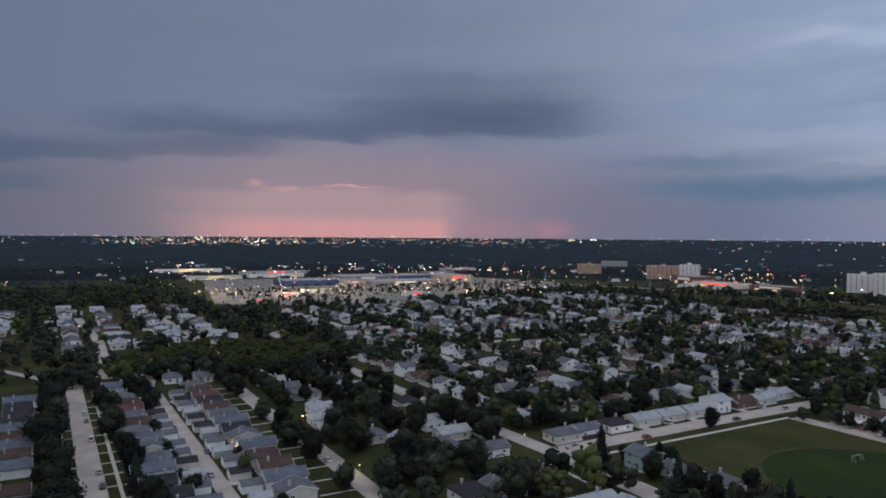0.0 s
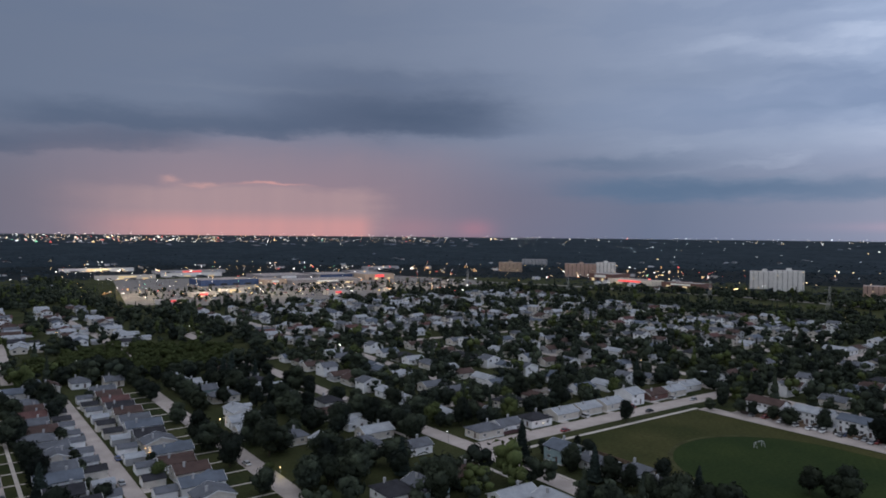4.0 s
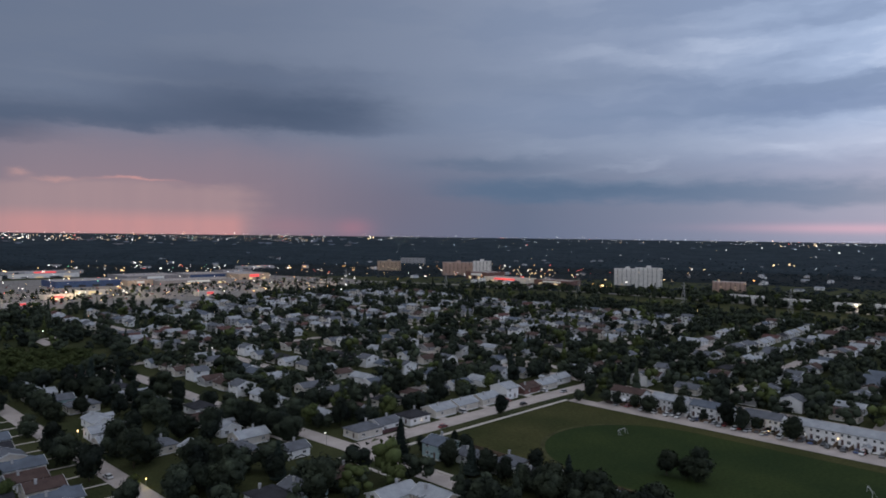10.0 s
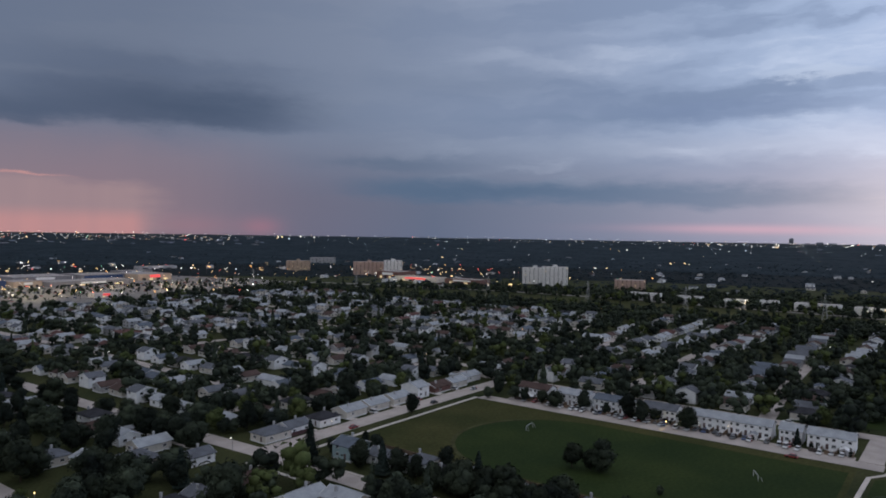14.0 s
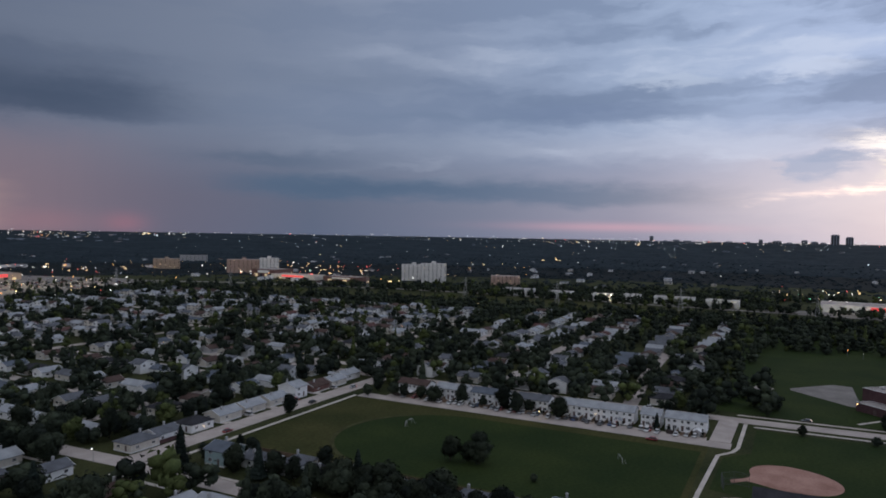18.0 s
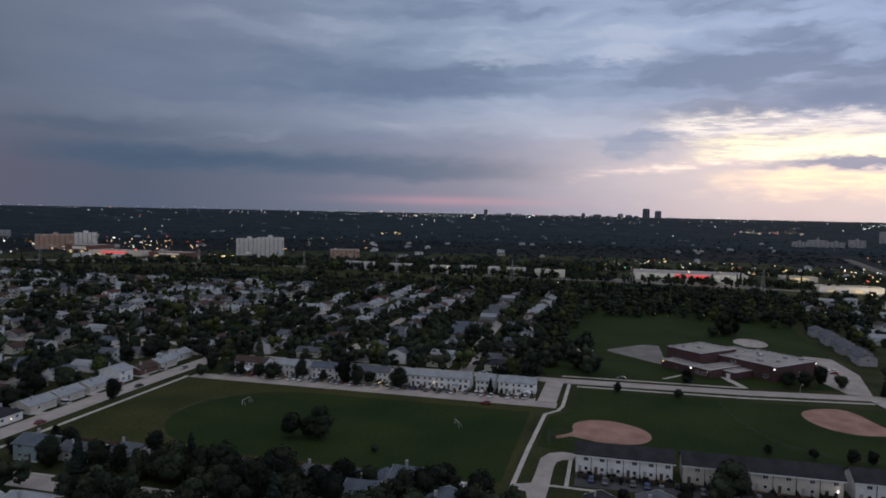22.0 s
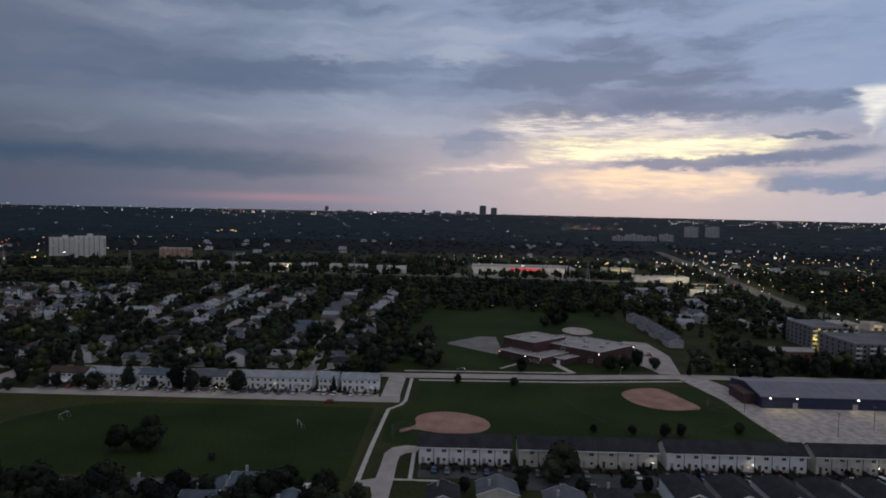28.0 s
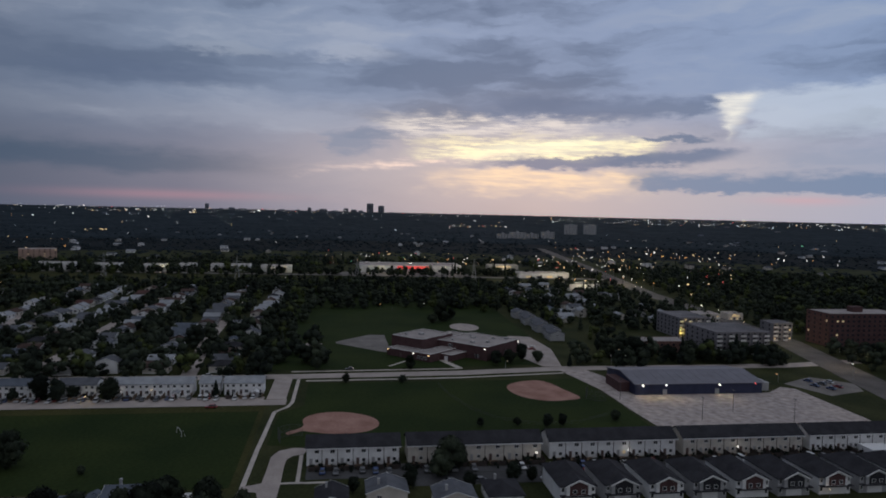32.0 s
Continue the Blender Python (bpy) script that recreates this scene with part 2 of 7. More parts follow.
# the thinner deck overhead, which the view never reaches, is brighter
gain = ramp(t_az, [(0.0, (0.92, 1.0, 1.02, 1)), (at(0), (0.97, 1.06, 1.08, 1)), (at(18), (1.16, 1.28, 1.30, 1)), (at(44), (1.42, 1.56, 1.58, 1)), (at(75), (1.22, 1.36, 1.43, 1)), (at(100), (1.18, 1.37, 1.47, 1))])
tint = wn("ShaderNodeMix", data_type="RGBA")
tint.blend_type, tint.inputs[0].default_value = "MULTIPLY", 1.0
wl(base, tint.inputs[6])
wl(gain, tint.inputs[7])
base = tint.outputs[2]
# the sky goes on brighter overhead and behind, where the deck is thin
away = m("ABSOLUTE", m("SUBTRACT", m("MODULO", m("ADD", az0, 505.0), 360.0), 180.0))
base = mixc(smooth(away, 85.0, 150.0), base, (0.66, 0.70, 0.80, 1.0))
zen = mixc(smooth(el0, 22.0, 55.0), base, (0.66, 0.70, 0.80, 1.0))
nis = wn("ShaderNodeTexSky")
nis.sky_type, nis.sun_disc, nis.sun_elevation, nis.sun_rotation = "NISHITA", False, radians(3.0), radians(75 + 30.4)
sky = mixc(0.997, nis.outputs[0], zen)
below = mixc(smooth(el0, -0.6, -0.2), (0.02, 0.025, 0.03, 1.0), sky)
bg = wn("ShaderNodeBackground")
WT.links.new(below, bg.inputs[0])
bg.inputs[1].default_value = 1.0
wout = wn("ShaderNodeOutputWorld")
WT.links.new(bg.outputs[0], wout.inputs[0])

sun_data = bpy.data.lights.new("evening_sun", "SUN")
sun_data.energy, sun_data.angle, sun_data.color = 0.25, radians(25), (1.0, 0.82, 0.68)
sun = new("evening_sun", sun_data)
SUN_AZ = radians(75 + 30.4)
sun.matrix_world = look((0, 0, 300), (-math.sin(SUN_AZ) * 100, -math.cos(SUN_AZ) * 100, 300 - 14))

# ---------------------------------------------------------------- materials
def material(name, colour, rough=0.85, metal=0.0, vary=0.25, scale=0.6, fine=6.0, bump=0.0, tint=None, islands=0.0, randoms=0.0, spec=0.3,
             emit=None, strength=0.0):
    """A procedural surface: base colour with stains at one scale and grain at another; vary is how far the colour swings."""
    mt = bpy.data.materials.new(name)
    mt.use_nodes = True
    nt = mt.node_tree
    b = nt.nodes["Principled BSDF"]
    b.inputs["Roughness"].default_value, b.inputs["Metallic"].default_value = rough, metal
    b.inputs["Specular IOR Level"].default_value = spec
    c = Vector(colour)
    t2 = Vector(tint) if tint else c * (1 + vary)
    tc = nt.nodes.new("ShaderNodeNewGeometry")
    n1, n2 = nt.nodes.new("ShaderNodeTexNoise"), nt.nodes.new("ShaderNodeTexNoise")
    for n, s, d in ((n1, scale, 4.0), (n2, fine, 3.0)):
        n.inputs["Scale"].default_value, n.inputs["Detail"].default_value = s, d
        nt.links.new(tc.outputs["Position"], n.inputs["Vector"])
    r = nt.nodes.new("ShaderNodeValToRGB")
    r.color_ramp.elements[0].position, r.color_ramp.elements[1].position = 0.35, 0.65
    r.color_ramp.elements[0].color = (*(c * (1 - vary * 0.6)), 1)
    r.color_ramp.elements[1].color = (*t2, 1)
    nt.links.new(n1.outputs[0], r.inputs[0])
    hsv = nt.nodes.new("ShaderNodeHueSaturation")
    nt.links.new(r.outputs[0], hsv.inputs["Color"])
    v = nt.nodes.new("ShaderNodeMapRange")
    v.inputs[1].default_value, v.inputs[2].default_value = 0.25, 0.75
    v.inputs[3].default_value, v.inputs[4].default_value = 1 - vary * 0.7, 1 + vary * 0.7
    nt.links.new(n2.outputs[0], v.inputs[0])
    last = v.outputs[0]
    for amount, socket in ((islands, tc.outputs["Random Per Island"]), (randoms, None)):
        if amount:
            if socket is None:
                socket = nt.nodes.new("ShaderNodeObjectInfo").outputs["Random"]
            k = nt.nodes.new("ShaderNodeMapRange")
            k.inputs[3].default_value, k.inputs[4].default_value = 1 - amount, 1 + amount
            nt.links.new(socket, k.inputs[0])
            mul = nt.nodes.new("ShaderNodeMath")
            mul.operation = "MULTIPLY"
            nt.links.new(last, mul.inputs[0])
            nt.links.new(k.outputs[0], mul.inputs[1])
            last = mul.outputs[0]
    nt.links.new(last, hsv.inputs["Value"])
    nt.links.new(hsv.outputs[0], b.inputs["Base Color"])
    if bump:
        bp = nt.nodes.new("ShaderNodeBump")
        bp.inputs["Strength"].default_value, bp.inputs["Distance"].default_value = bump, 0.05
        nt.links.new(n2.outputs[0], bp.inputs["Height"])
        nt.links.new(bp.outputs[0], b.inputs["Normal"])
    if emit:
        b.inputs["Emission Color"].default_value = (*emit, 1)
        b.inputs["Emission Strength"].default_value = strength
    return mt


GRASS = material("lawn_grass", (0.036, 0.046, 0.020), 0.95, vary=0.4, scale=0.045, fine=0.9, tint=(0.052, 0.055, 0.024), bump=0.3, spec=0.04)
FIELD = material("dry_field_grass", (0.045, 0.052, 0.019), 0.95, vary=0.35, scale=0.03, fine=0.7, tint=(0.064, 0.061, 0.024), bump=0.3, spec=0.04)
PITCH = material("watered_pitch_grass", (0.0245, 0.041, 0.014), 0.95, vary=0.3, scale=0.03, fine=0.8, tint=(0.031, 0.045, 0.014), bump=0.3, spec=0.04)
WORN = material("worn_track_earth", (0.050, 0.050, 0.023), 0.95, vary=0.3, scale=0.2, fine=1.5, spec=0.04)
# haze tint put into the far ground, dark enough to hide gaps between crowns
HAZEGROUND = material("hazed_far_ground", (0.011, 0.016, 0.018), 0.95, vary=0.3, scale=0.006, fine=0.05, tint=(0.014, 0.019, 0.022), spec=0.04)
ROAD = material("concrete_road", (0.40, 0.35, 0.325), 0.9, vary=0.16, scale=0.12, fine=1.6, bump=0.1, spec=0.04)
WALK = material("concrete_walk", (0.50, 0.45, 0.41), 0.9, vary=0.14, scale=0.3, fine=2.0, spec=0.04)
ASPHALT = material("asphalt", (0.075, 0.075, 0.078), 0.9, vary=0.3, scale=0.1, fine=2.0, spec=0.04)
OLDASPHALT = material("bleached_asphalt", (0.20, 0.185, 0.175), 0.9, vary=0.25, scale=0.08, fine=1.2, spec=0.04)
AVENUE = material("dark_avenue_asphalt", (0.125, 0.115, 0.11), 0.9, vary=0.25, scale=0.08, fine=1.2, spec=0.04)
GRAVEL = material("gravel_lot", (0.64, 0.55, 0.51), 0.95, vary=0.5, scale=0.045, fine=0.35, tint=(0.40, 0.35, 0.335), bump=0.2, spec=0.04)
DIRT = material("infield_dirt", (0.33, 0.18, 0.145), 0.95, vary=0.2, scale=0.12, fine=1.2, tint=(0.42, 0.25, 0.205), spec=0.04)
WHITE = material("white_siding", (0.78, 0.78, 0.79), 0.7, vary=0.08, scale=0.4, fine=3.0)
CREAM = material("cream_stucco", (0.57, 0.53, 0.48), 0.85, vary=0.12, scale=0.4, fine=3.0)
GREYWALL = material("grey_siding", (0.36, 0.36, 0.37), 0.75, vary=0.12, scale=0.4, fine=3.0)
TEALWALL = material("pale_teal_siding", (0.30, 0.40, 0.42), 0.75, vary=0.12, scale=0.4, fine=3.0)
BRICK = material("red_brick", (0.15, 0.082, 0.072), 0.9, vary=0.22, scale=0.5, fine=5.0, bump=0.2)
DARKBRICK = material("dark_maroon_brick", (0.085, 0.046, 0.048), 0.9, vary=0.2, scale=0.5, fine=5.0, bump=0.2)
TAN = material("tan_brick", (0.42, 0.32, 0.25), 0.9, vary=0.15, scale=0.4, fine=4.0)
PINKBRICK = material("pink_brick", (0.46, 0.33, 0.28), 0.9, vary=0.12, scale=0.3, fine=2.0)
CONC = material("painted_concrete", (0.70, 0.69, 0.68), 0.85, vary=0.1, scale=0.2, fine=2.0)
R_GREY = material("grey_shingles", (0.115, 0.121, 0.138), 0.9, vary=0.2, scale=0.3, fine=3.0, bump=0.3, spec=0.04)
R_LIGHT = material("light_grey_shingles", (0.31, 0.325, 0.35), 0.9, vary=0.16, scale=0.3, fine=3.0, bump=0.3, spec=0.04)
R_DARK = material("charcoal_shingles", (0.040, 0.040, 0.046), 0.9, vary=0.25, scale=0.3, fine=3.0, bump=0.3, spec=0.04)
R_BROWN = material("brown_shingles", (0.08, 0.055, 0.050), 0.9, vary=0.22, scale=0.3, fine=3.0, bump=0.3, spec=0.04)
R_RED = material("dull_red_shingles", (0.105, 0.058, 0.055), 0.9, vary=0.2, scale=0.3, fine=3.0, bump=0.3, spec=0.04)
R_BLUE = material("blue_grey_shingles", (0.11, 0.126, 0.155), 0.9, vary=0.18, scale=0.3, fine=3.0, bump=0.3, spec=0.04)
FLATWALL = material("weathered_grey_brick", (0.21, 0.20, 0.215), 0.9, vary=0.14, scale=0.3, fine=3.0)
DARKROOF = material("tar_and_gravel_roof", (0.16, 0.155, 0.165), 0.95, vary=0.3, scale=0.06, fine=0.8, spec=0.04)
FLATROOF = material("flat_roof_gravel", (0.34, 0.31, 0.30), 0.95, vary=0.2, scale=0.1, fine=1.5, spec=0.04)
STEELROOF = material("grey_steel_roof", (0.17, 0.165, 0.195), 0.7, metal=0.0, vary=0.1, scale=0.2, fine=3.0, spec=0.5)
NAVY = material("navy_wall_panel", (0.035, 0.042, 0.085), 0.6, vary=0.15, scale=0.3, fine=3.0)
BLUEWALL = material("blue_storefront", (0.03, 0.06, 0.15), 0.6, vary=0.12, scale=0.2, fine=2.0)
REDSIGN = material("red_sign", (0.55, 0.04, 0.05), 0.5, vary=0.1, emit=(1.0, 0.10, 0.10), strength=1.1)
GLASS = material("window_glass", (0.030, 0.034, 0.042), 0.12, vary=0.3, scale=0.5, fine=2.0, spec=0.6)
LITGLASS = material("lit_window", (0.6, 0.5, 0.3), 0.4, vary=0.1, emit=(1.0, 0.74, 0.42), strength=0.55)
FRAME = material("white_trim", (0.76, 0.76, 0.76), 0.6, vary=0.05)
DOOR = material("painted_door", (0.11, 0.075, 0.07), 0.6, vary=0.15)
FENCE = material("weathered_fence_wood", (0.16, 0.115, 0.085), 0.9, vary=0.25, scale=0.8, fine=6.0, spec=0.04)
DARKFENCE = material("dark_fence_wood", (0.06, 0.05, 0.047), 0.9, vary=0.25, scale=0.8, fine=6.0, spec=0.04)
BARK = material("bark", (0.065, 0.052, 0.042), 0.95, vary=0.3, scale=2.0, fine=8.0, spec=0.04)
LEAF = material("leaves", (0.030, 0.039, 0.030), 0.8, vary=0.5, scale=0.12, fine=1.8, tint=(0.042, 0.052, 0.034), islands=0.22, randoms=0.4, spec=0.04)
LEAF_LIGHT = material("light_leaves", (0.058, 0.076, 0.030), 0.8, vary=0.3, scale=0.12, fine=1.1, tint=(0.066, 0.080, 0.030), islands=0.2, randoms=0.2, spec=0.04)
LEAF_DEEP = material("deep_leaves", (0.019, 0.025, 0.022), 0.8, vary=0.5, scale=0.12, fine=1.8, tint=(0.025, 0.032, 0.023), islands=0.22, randoms=0.3, spec=0.04)
NEEDLE = material("needles", (0.022, 0.031, 0.027), 0.85, vary=0.3, scale=0.2, fine=1.5, islands=0.25, randoms=0.25, spec=0.04)
# blue of the haze painted into the far foliage and the canopy sheet
HAZELEAF = material("hazed_far_leaves", (0.036, 0.050, 0.060), 0.9, vary=0.25, scale=0.006, fine=0.05, tint=(0.044, 0.058, 0.070), islands=0.1, spec=0.04)
HAZECANOPY = material("hazed_canopy", (0.025, 0.036, 0.045), 0.95, vary=0.35, scale=0.008, fine=0.06, tint=(0.030, 0.042, 0.052), spec=0.02)
TYRE = material("tyre_rubber", (0.02, 0.02, 0.02), 0.9)
CHROME = material("bare_metal", (0.45, 0.45, 0.46), 0.35, metal=0.8)
POLE = material("galvanised_pole", (0.36, 0.36, 0.37), 0.5, metal=0.5)
GOALPAINT = material("white_goal_tube", (0.62, 0.62, 0.62), 0.5)
PAINTS = {n: material(n + "_car_paint", c, 0.3, vary=0.05, spec=0.6) for n, c in
          (("white", (0.62, 0.62, 0.63)), ("silver", (0.35, 0.36, 0.38)), ("black", (0.025, 0.025, 0.028)), ("grey", (0.11, 0.115, 0.125)),
           ("red", (0.26, 0.03, 0.03)), ("blue", (0.045, 0.08, 0.2)))}
TAIL = material("tail_lamp", (0.4, 0.02, 0.02), 0.4, emit=(1.0, 0.06, 0.05), strength=1.4)
L_WARM = material("sodium_lamp", (0.8, 0.6, 0.35), 0.5, emit=(1.0, 0.62, 0.28), strength=6.5)
L_AMBER = material("amber_lamp", (0.8, 0.5, 0.2), 0.5, emit=(1.0, 0.42, 0.12), strength=5.2)
L_WHITE = material("white_lamp", (0.8, 0.8, 0.8), 0.5, emit=(1.0, 0.93, 0.82), strength=7.8)
L_COOL = material("cool_lamp", (0.8, 0.8, 0.85), 0.5, emit=(0.82, 0.92, 1.0), strength=5.2)
L_RED = material("red_lamp", (0.6, 0.1, 0.1), 0.5, emit=(1.0, 0.12, 0.10), strength=4.2)
D_WARM = material("dim_warm_lamp", (0.8, 0.6, 0.35), 0.5, emit=(1.0, 0.70, 0.42), strength=1.5)
D_WHITE = material("dim_white_lamp", (0.8, 0.8, 0.8), 0.5, emit=(1.0, 0.92, 0.84), strength=2.1)
D_COOL = material("dim_cool_lamp", (0.8, 0.8, 0.85), 0.5, emit=(0.80, 0.90, 1.0), strength=1.0)
# skyline concrete with the haze's blue mixed into its grey
HAZEWALL = material("hazed_concrete", (0.20, 0.22, 0.27), 0.9, vary=0.2, scale=0.02, fine=0.2, spec=0.04)
WIRE = material("dull_wire", (0.10, 0.10, 0.105), 0.6, metal=0.3)
L_GREEN = material("green_lamp", (0.2, 0.6, 0.4), 0.5, emit=(0.3, 1.0, 0.55), strength=4.0)

# ---------------------------------------------------------------- mesh helpers
ICO_T = (1 + 5 ** 0.5) / 2


class Geo:
    """Collects corners and faces, each face with a material slot."""

    def __init__(self):
        self.v, self.f, self.s = [], [], []

    def add(self, verts, faces, slot=0):
        k = len(self.v)
        self.v.extend(verts)
        self.f.extend([tuple(i + k for i in f) for f in faces])
        self.s.extend([slot] * len(faces))
        return self

    def box(self, x0, x1, y0, y1, z0, z1, slot=0):
        return self.add([(x0, y0, z0), (x1, y0, z0), (x1, y1, z0), (x0, y1, z0), (x0, y0, z1), (x1, y0, z1), (x1, y1, z1), (x0, y1, z1)],
                        [(3, 2, 1, 0), (4, 5, 6, 7), (0, 1, 5, 4), (1, 2, 6, 5), (2, 3, 7, 6), (3, 0, 4, 7)], slot)

    def prism(self, poly, z0, z1, slot=0):
        """An upright block over a plan outline, given counter-clockwise."""
        n = len(poly)
        return self.add([(x, y, z0) for x, y in poly] + [(x, y, z1) for x, y in poly],
                        [tuple(range(n - 1, -1, -1)), tuple(range(n, 2 * n))] + [(i, (i + 1) % n, (i + 1) % n + n, i + n) for i in range(n)], slot)

    def tube(self, pts, r0, r1=None, sides=6, slot=0):
        """A round bar along points, tapering from r0 to r1."""
        r1 = r0 if r1 is None else r1
        pts = [Vector(p) for p in pts]
        rings = []
        for i, p in enumerate(pts):
            d = (pts[min(i + 1, len(pts) - 1)] - pts[max(i - 1, 0)]).normalized()
            a = d.cross(Vector((0, 0, 1)) if abs(d.z) < 0.9 else Vector((1, 0, 0))).normalized()
            b = d.cross(a)
            r = r0 + (r1 - r0) * i / max(len(pts) - 1, 1)
            rings.append([tuple(p + (a * math.cos(q) + b * math.sin(q)) * r) for q in (2 * math.pi * k / sides for k in range(sides))])
        verts = [v for ring in rings for v in ring]
        faces = [(i * sides + k, i * sides + (k + 1) % sides, (i + 1) * sides + (k + 1) % sides, (i + 1) * sides + k)
                 for i in range(len(rings) - 1) for k in range(sides)]
        faces += [tuple(range(sides - 1, -1, -1)), tuple((len(rings) - 1) * sides + k for k in range(sides))]
        return self.add(verts, faces, slot)

    def gable(self, x0, x1, y0, y1, ze, zr, axis="x", over=0.5, thick=0.22, slot=0):
        """A pitched roof of two slabs with eaves; the ridge runs along axis."""
        x0, x1, y0, y1 = x0 - over, x1 + over, y0 - over, y1 + over
        if axis == "x":
            ym = (y0 + y1) / 2
            prof = [(y0, ze - thick), (y0, ze), (ym, zr), (y1, ze), (y1, ze - thick), (ym, zr - thick)]
            a, b = [(x0, y, z) for y, z in prof], [(x1, y, z) for y, z in prof]
        else:
            xm = (x0 + x1) / 2
            prof = [(x0, ze - thick), (x0, ze), (xm, zr), (x1, ze), (x1, ze - thick), (xm, zr - thick)]
            a, b = [(x, y1, z) for x, z in prof], [(x, y0, z) for x, z in prof]
        faces = [(i, (i + 1) % 6, (i + 1) % 6 + 6, i + 6) for i in range(6)]
        faces += [(5, 2, 1, 0), (5, 4, 3, 2), (6, 7, 8, 11), (8, 9, 10, 11)]
        return self.add(a + b, faces, slot)

    def gable_body(self, x0, x1, y0, y1, z0, ze, zr, axis="x", slot=0):
        """Walls with gable ends."""
        if axis == "x":
            ym = (y0 + y1) / 2
            prof = [(y0, z0), (y1, z0), (y1, ze), (ym, zr), (y0, ze)]
            a, b = [(x0, y, z) for y, z in prof], [(x1, y, z) for y, z in prof]
        else:
            xm = (x0 + x1) / 2
            prof = [(x0, z0), (x1, z0), (x1, ze), (xm, zr), (x0, ze)]
            a, b = [(x, y1, z) for x, z in prof], [(x, y0, z) for x, z in prof]
        return self.add(a + b, [(0, 1, 2, 3, 4)[::-1], (5, 6, 7, 8, 9)] + [(i, (i + 1) % 5, (i + 1) % 5 + 5, i + 5) for i in range(5)], slot)

    def hip(self, x0, x1, y0, y1, ze, zr, over=0.5, thick=0.22, slot=0):
        x0, x1, y0, y1 = x0 - over, x1 + over, y0 - over, y1 + over
        w, d = x1 - x0, y1 - y0
        k = min(w, d) / 2
        if w >= d:
            r = [(x0 + k, (y0 + y1) / 2, zr), (x1 - k, (y0 + y1) / 2, zr)]
            up = [(4, 5, 9, 8), (5, 6, 9), (6, 7, 8, 9), (7, 4, 8)]
        else:
            r = [((x0 + x1) / 2, y0 + k, zr), ((x0 + x1) / 2, y1 - k, zr)]
            up = [(4, 5, 8), (5, 6, 9, 8), (6, 7, 9), (7, 4, 8, 9)]
        v = [(x, y, z) for z in (ze - thick, ze) for x, y in ((x0, y0), (x1, y0), (x1, y1), (x0, y1))] + r
        return self.add(v, [(3, 2, 1, 0), (0, 1, 5, 4), (1, 2, 6, 5), (2, 3, 7, 6), (3, 0, 4, 7)] + up, slot)

    def mesh(self, name, *mats, flat=True):
        me = bpy.data.meshes.new(name)
        me.from_pydata(self.v, [], self.f)
        for mt in mats:
            me.materials.append(mt)
        if len(mats) > 1:
            me.polygons.foreach_set("material_index", np.array(self.s, dtype=np.int32))
        if not flat:
            me.polygons.foreach_set("use_smooth", np.ones(len(me.polygons), dtype=bool))
        me.update()
        return me


def part(name, g, mats, parent=None, label="", loc=None, rz=0.0, flat=True):
    """Links a Geo (or a mesh that is shared) as one object, under parent if given."""
    if isinstance(g, Geo):
        g = g.mesh(name, *(mats if isinstance(mats, (list, tuple)) else [mats]), flat=flat)
    ob = new(name, g)
    if parent:
        ob.parent = parent
    if loc:
        ob.location = loc
    ob.rotation_euler.z = radians(rz)
    if label:
        ob["label"] = label
    return ob


def thing(name, label, category, group="", loc=(0, 0, 0), rz=0.0):
    ob = new(name)
    ob.location, ob.rotation_euler.z = loc, radians(rz)
    return tagged(ob, label, category, group)


def slab(name, poly, z, mat, label, category, kind="structure", deep=0.3):
    """A piece of ground cover: a thin block over a plan outline whose top lies at z."""
    a = sum(poly[i][0] * poly[(i + 1) % len(poly)][1] - poly[(i + 1) % len(poly)][0] * poly[i][1] for i in range(len(poly)))
    ob = part(name, Geo().prism(poly if a > 0 else poly[::-1], z - deep, z), mat)
    return tagged(ob, label, category, kind=kind)


def rect(x0, x1, y0, y1):
    return [(x0, y0), (x1, y0), (x1, y1), (x0, y1)]


def strip(pts, w):
    """Outline of a band of width w along plan points."""
    pts = [Vector(p) for p in pts]
    a, b = [], []
    for i, p in enumerate(pts):
        d = (pts[min(i + 1, len(pts) - 1)] - pts[max(i - 1, 0)]).normalized()
        n = Vector((-d.y, d.x)) * w / 2
        a.append(tuple(p + n))
        b.append(tuple(p - n))
    return b + a[::-1]


def arc(cx, cy, r, a0, a1, n=24, ry=None):
    ry = ry or r
    return [(cx + r * math.cos(radians(a0 + (a1 - a0) * i / n)), cy + ry * math.sin(radians(a0 + (a1 - a0) * i / n))) for i in range(n + 1)]

# ---------------------------------------------------------------- ground
def rise(r):
    """Height of the land: flat round the town, rising very gently towards the horizon."""
    if r < 2500:
        return 0.0
    far = 2500 + (r - 2500) * (1 + ((r - 2500) / 2400) ** 2 * 4.6)
    return 80 - r * 80 / far


g = Geo()
RINGS = [150, 400, 800, 1300, 2000, 2500, 2800, 3100, 3400, 3700, 4000, 4300, 4600, 4900]
SEG = 96
g.v.append((0, 0, 0))
for r in RINGS:
    g.v.extend([(r * math.cos(2 * math.pi * k / SEG), r * math.sin(2 * math.pi * k / SEG), rise(r)) for k in range(SEG)])
for k in range(SEG):
    g.f.append((0, 1 + k, 1 + (k + 1) % SEG))
    for i in range(len(RINGS) - 1):
        a, b = 1 + i * SEG, 1 + (i + 1) * SEG
        g.f.append((a + k, b + k, b + (k + 1) % SEG, a + (k + 1) % SEG))
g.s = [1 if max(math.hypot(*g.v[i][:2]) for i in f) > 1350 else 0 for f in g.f]
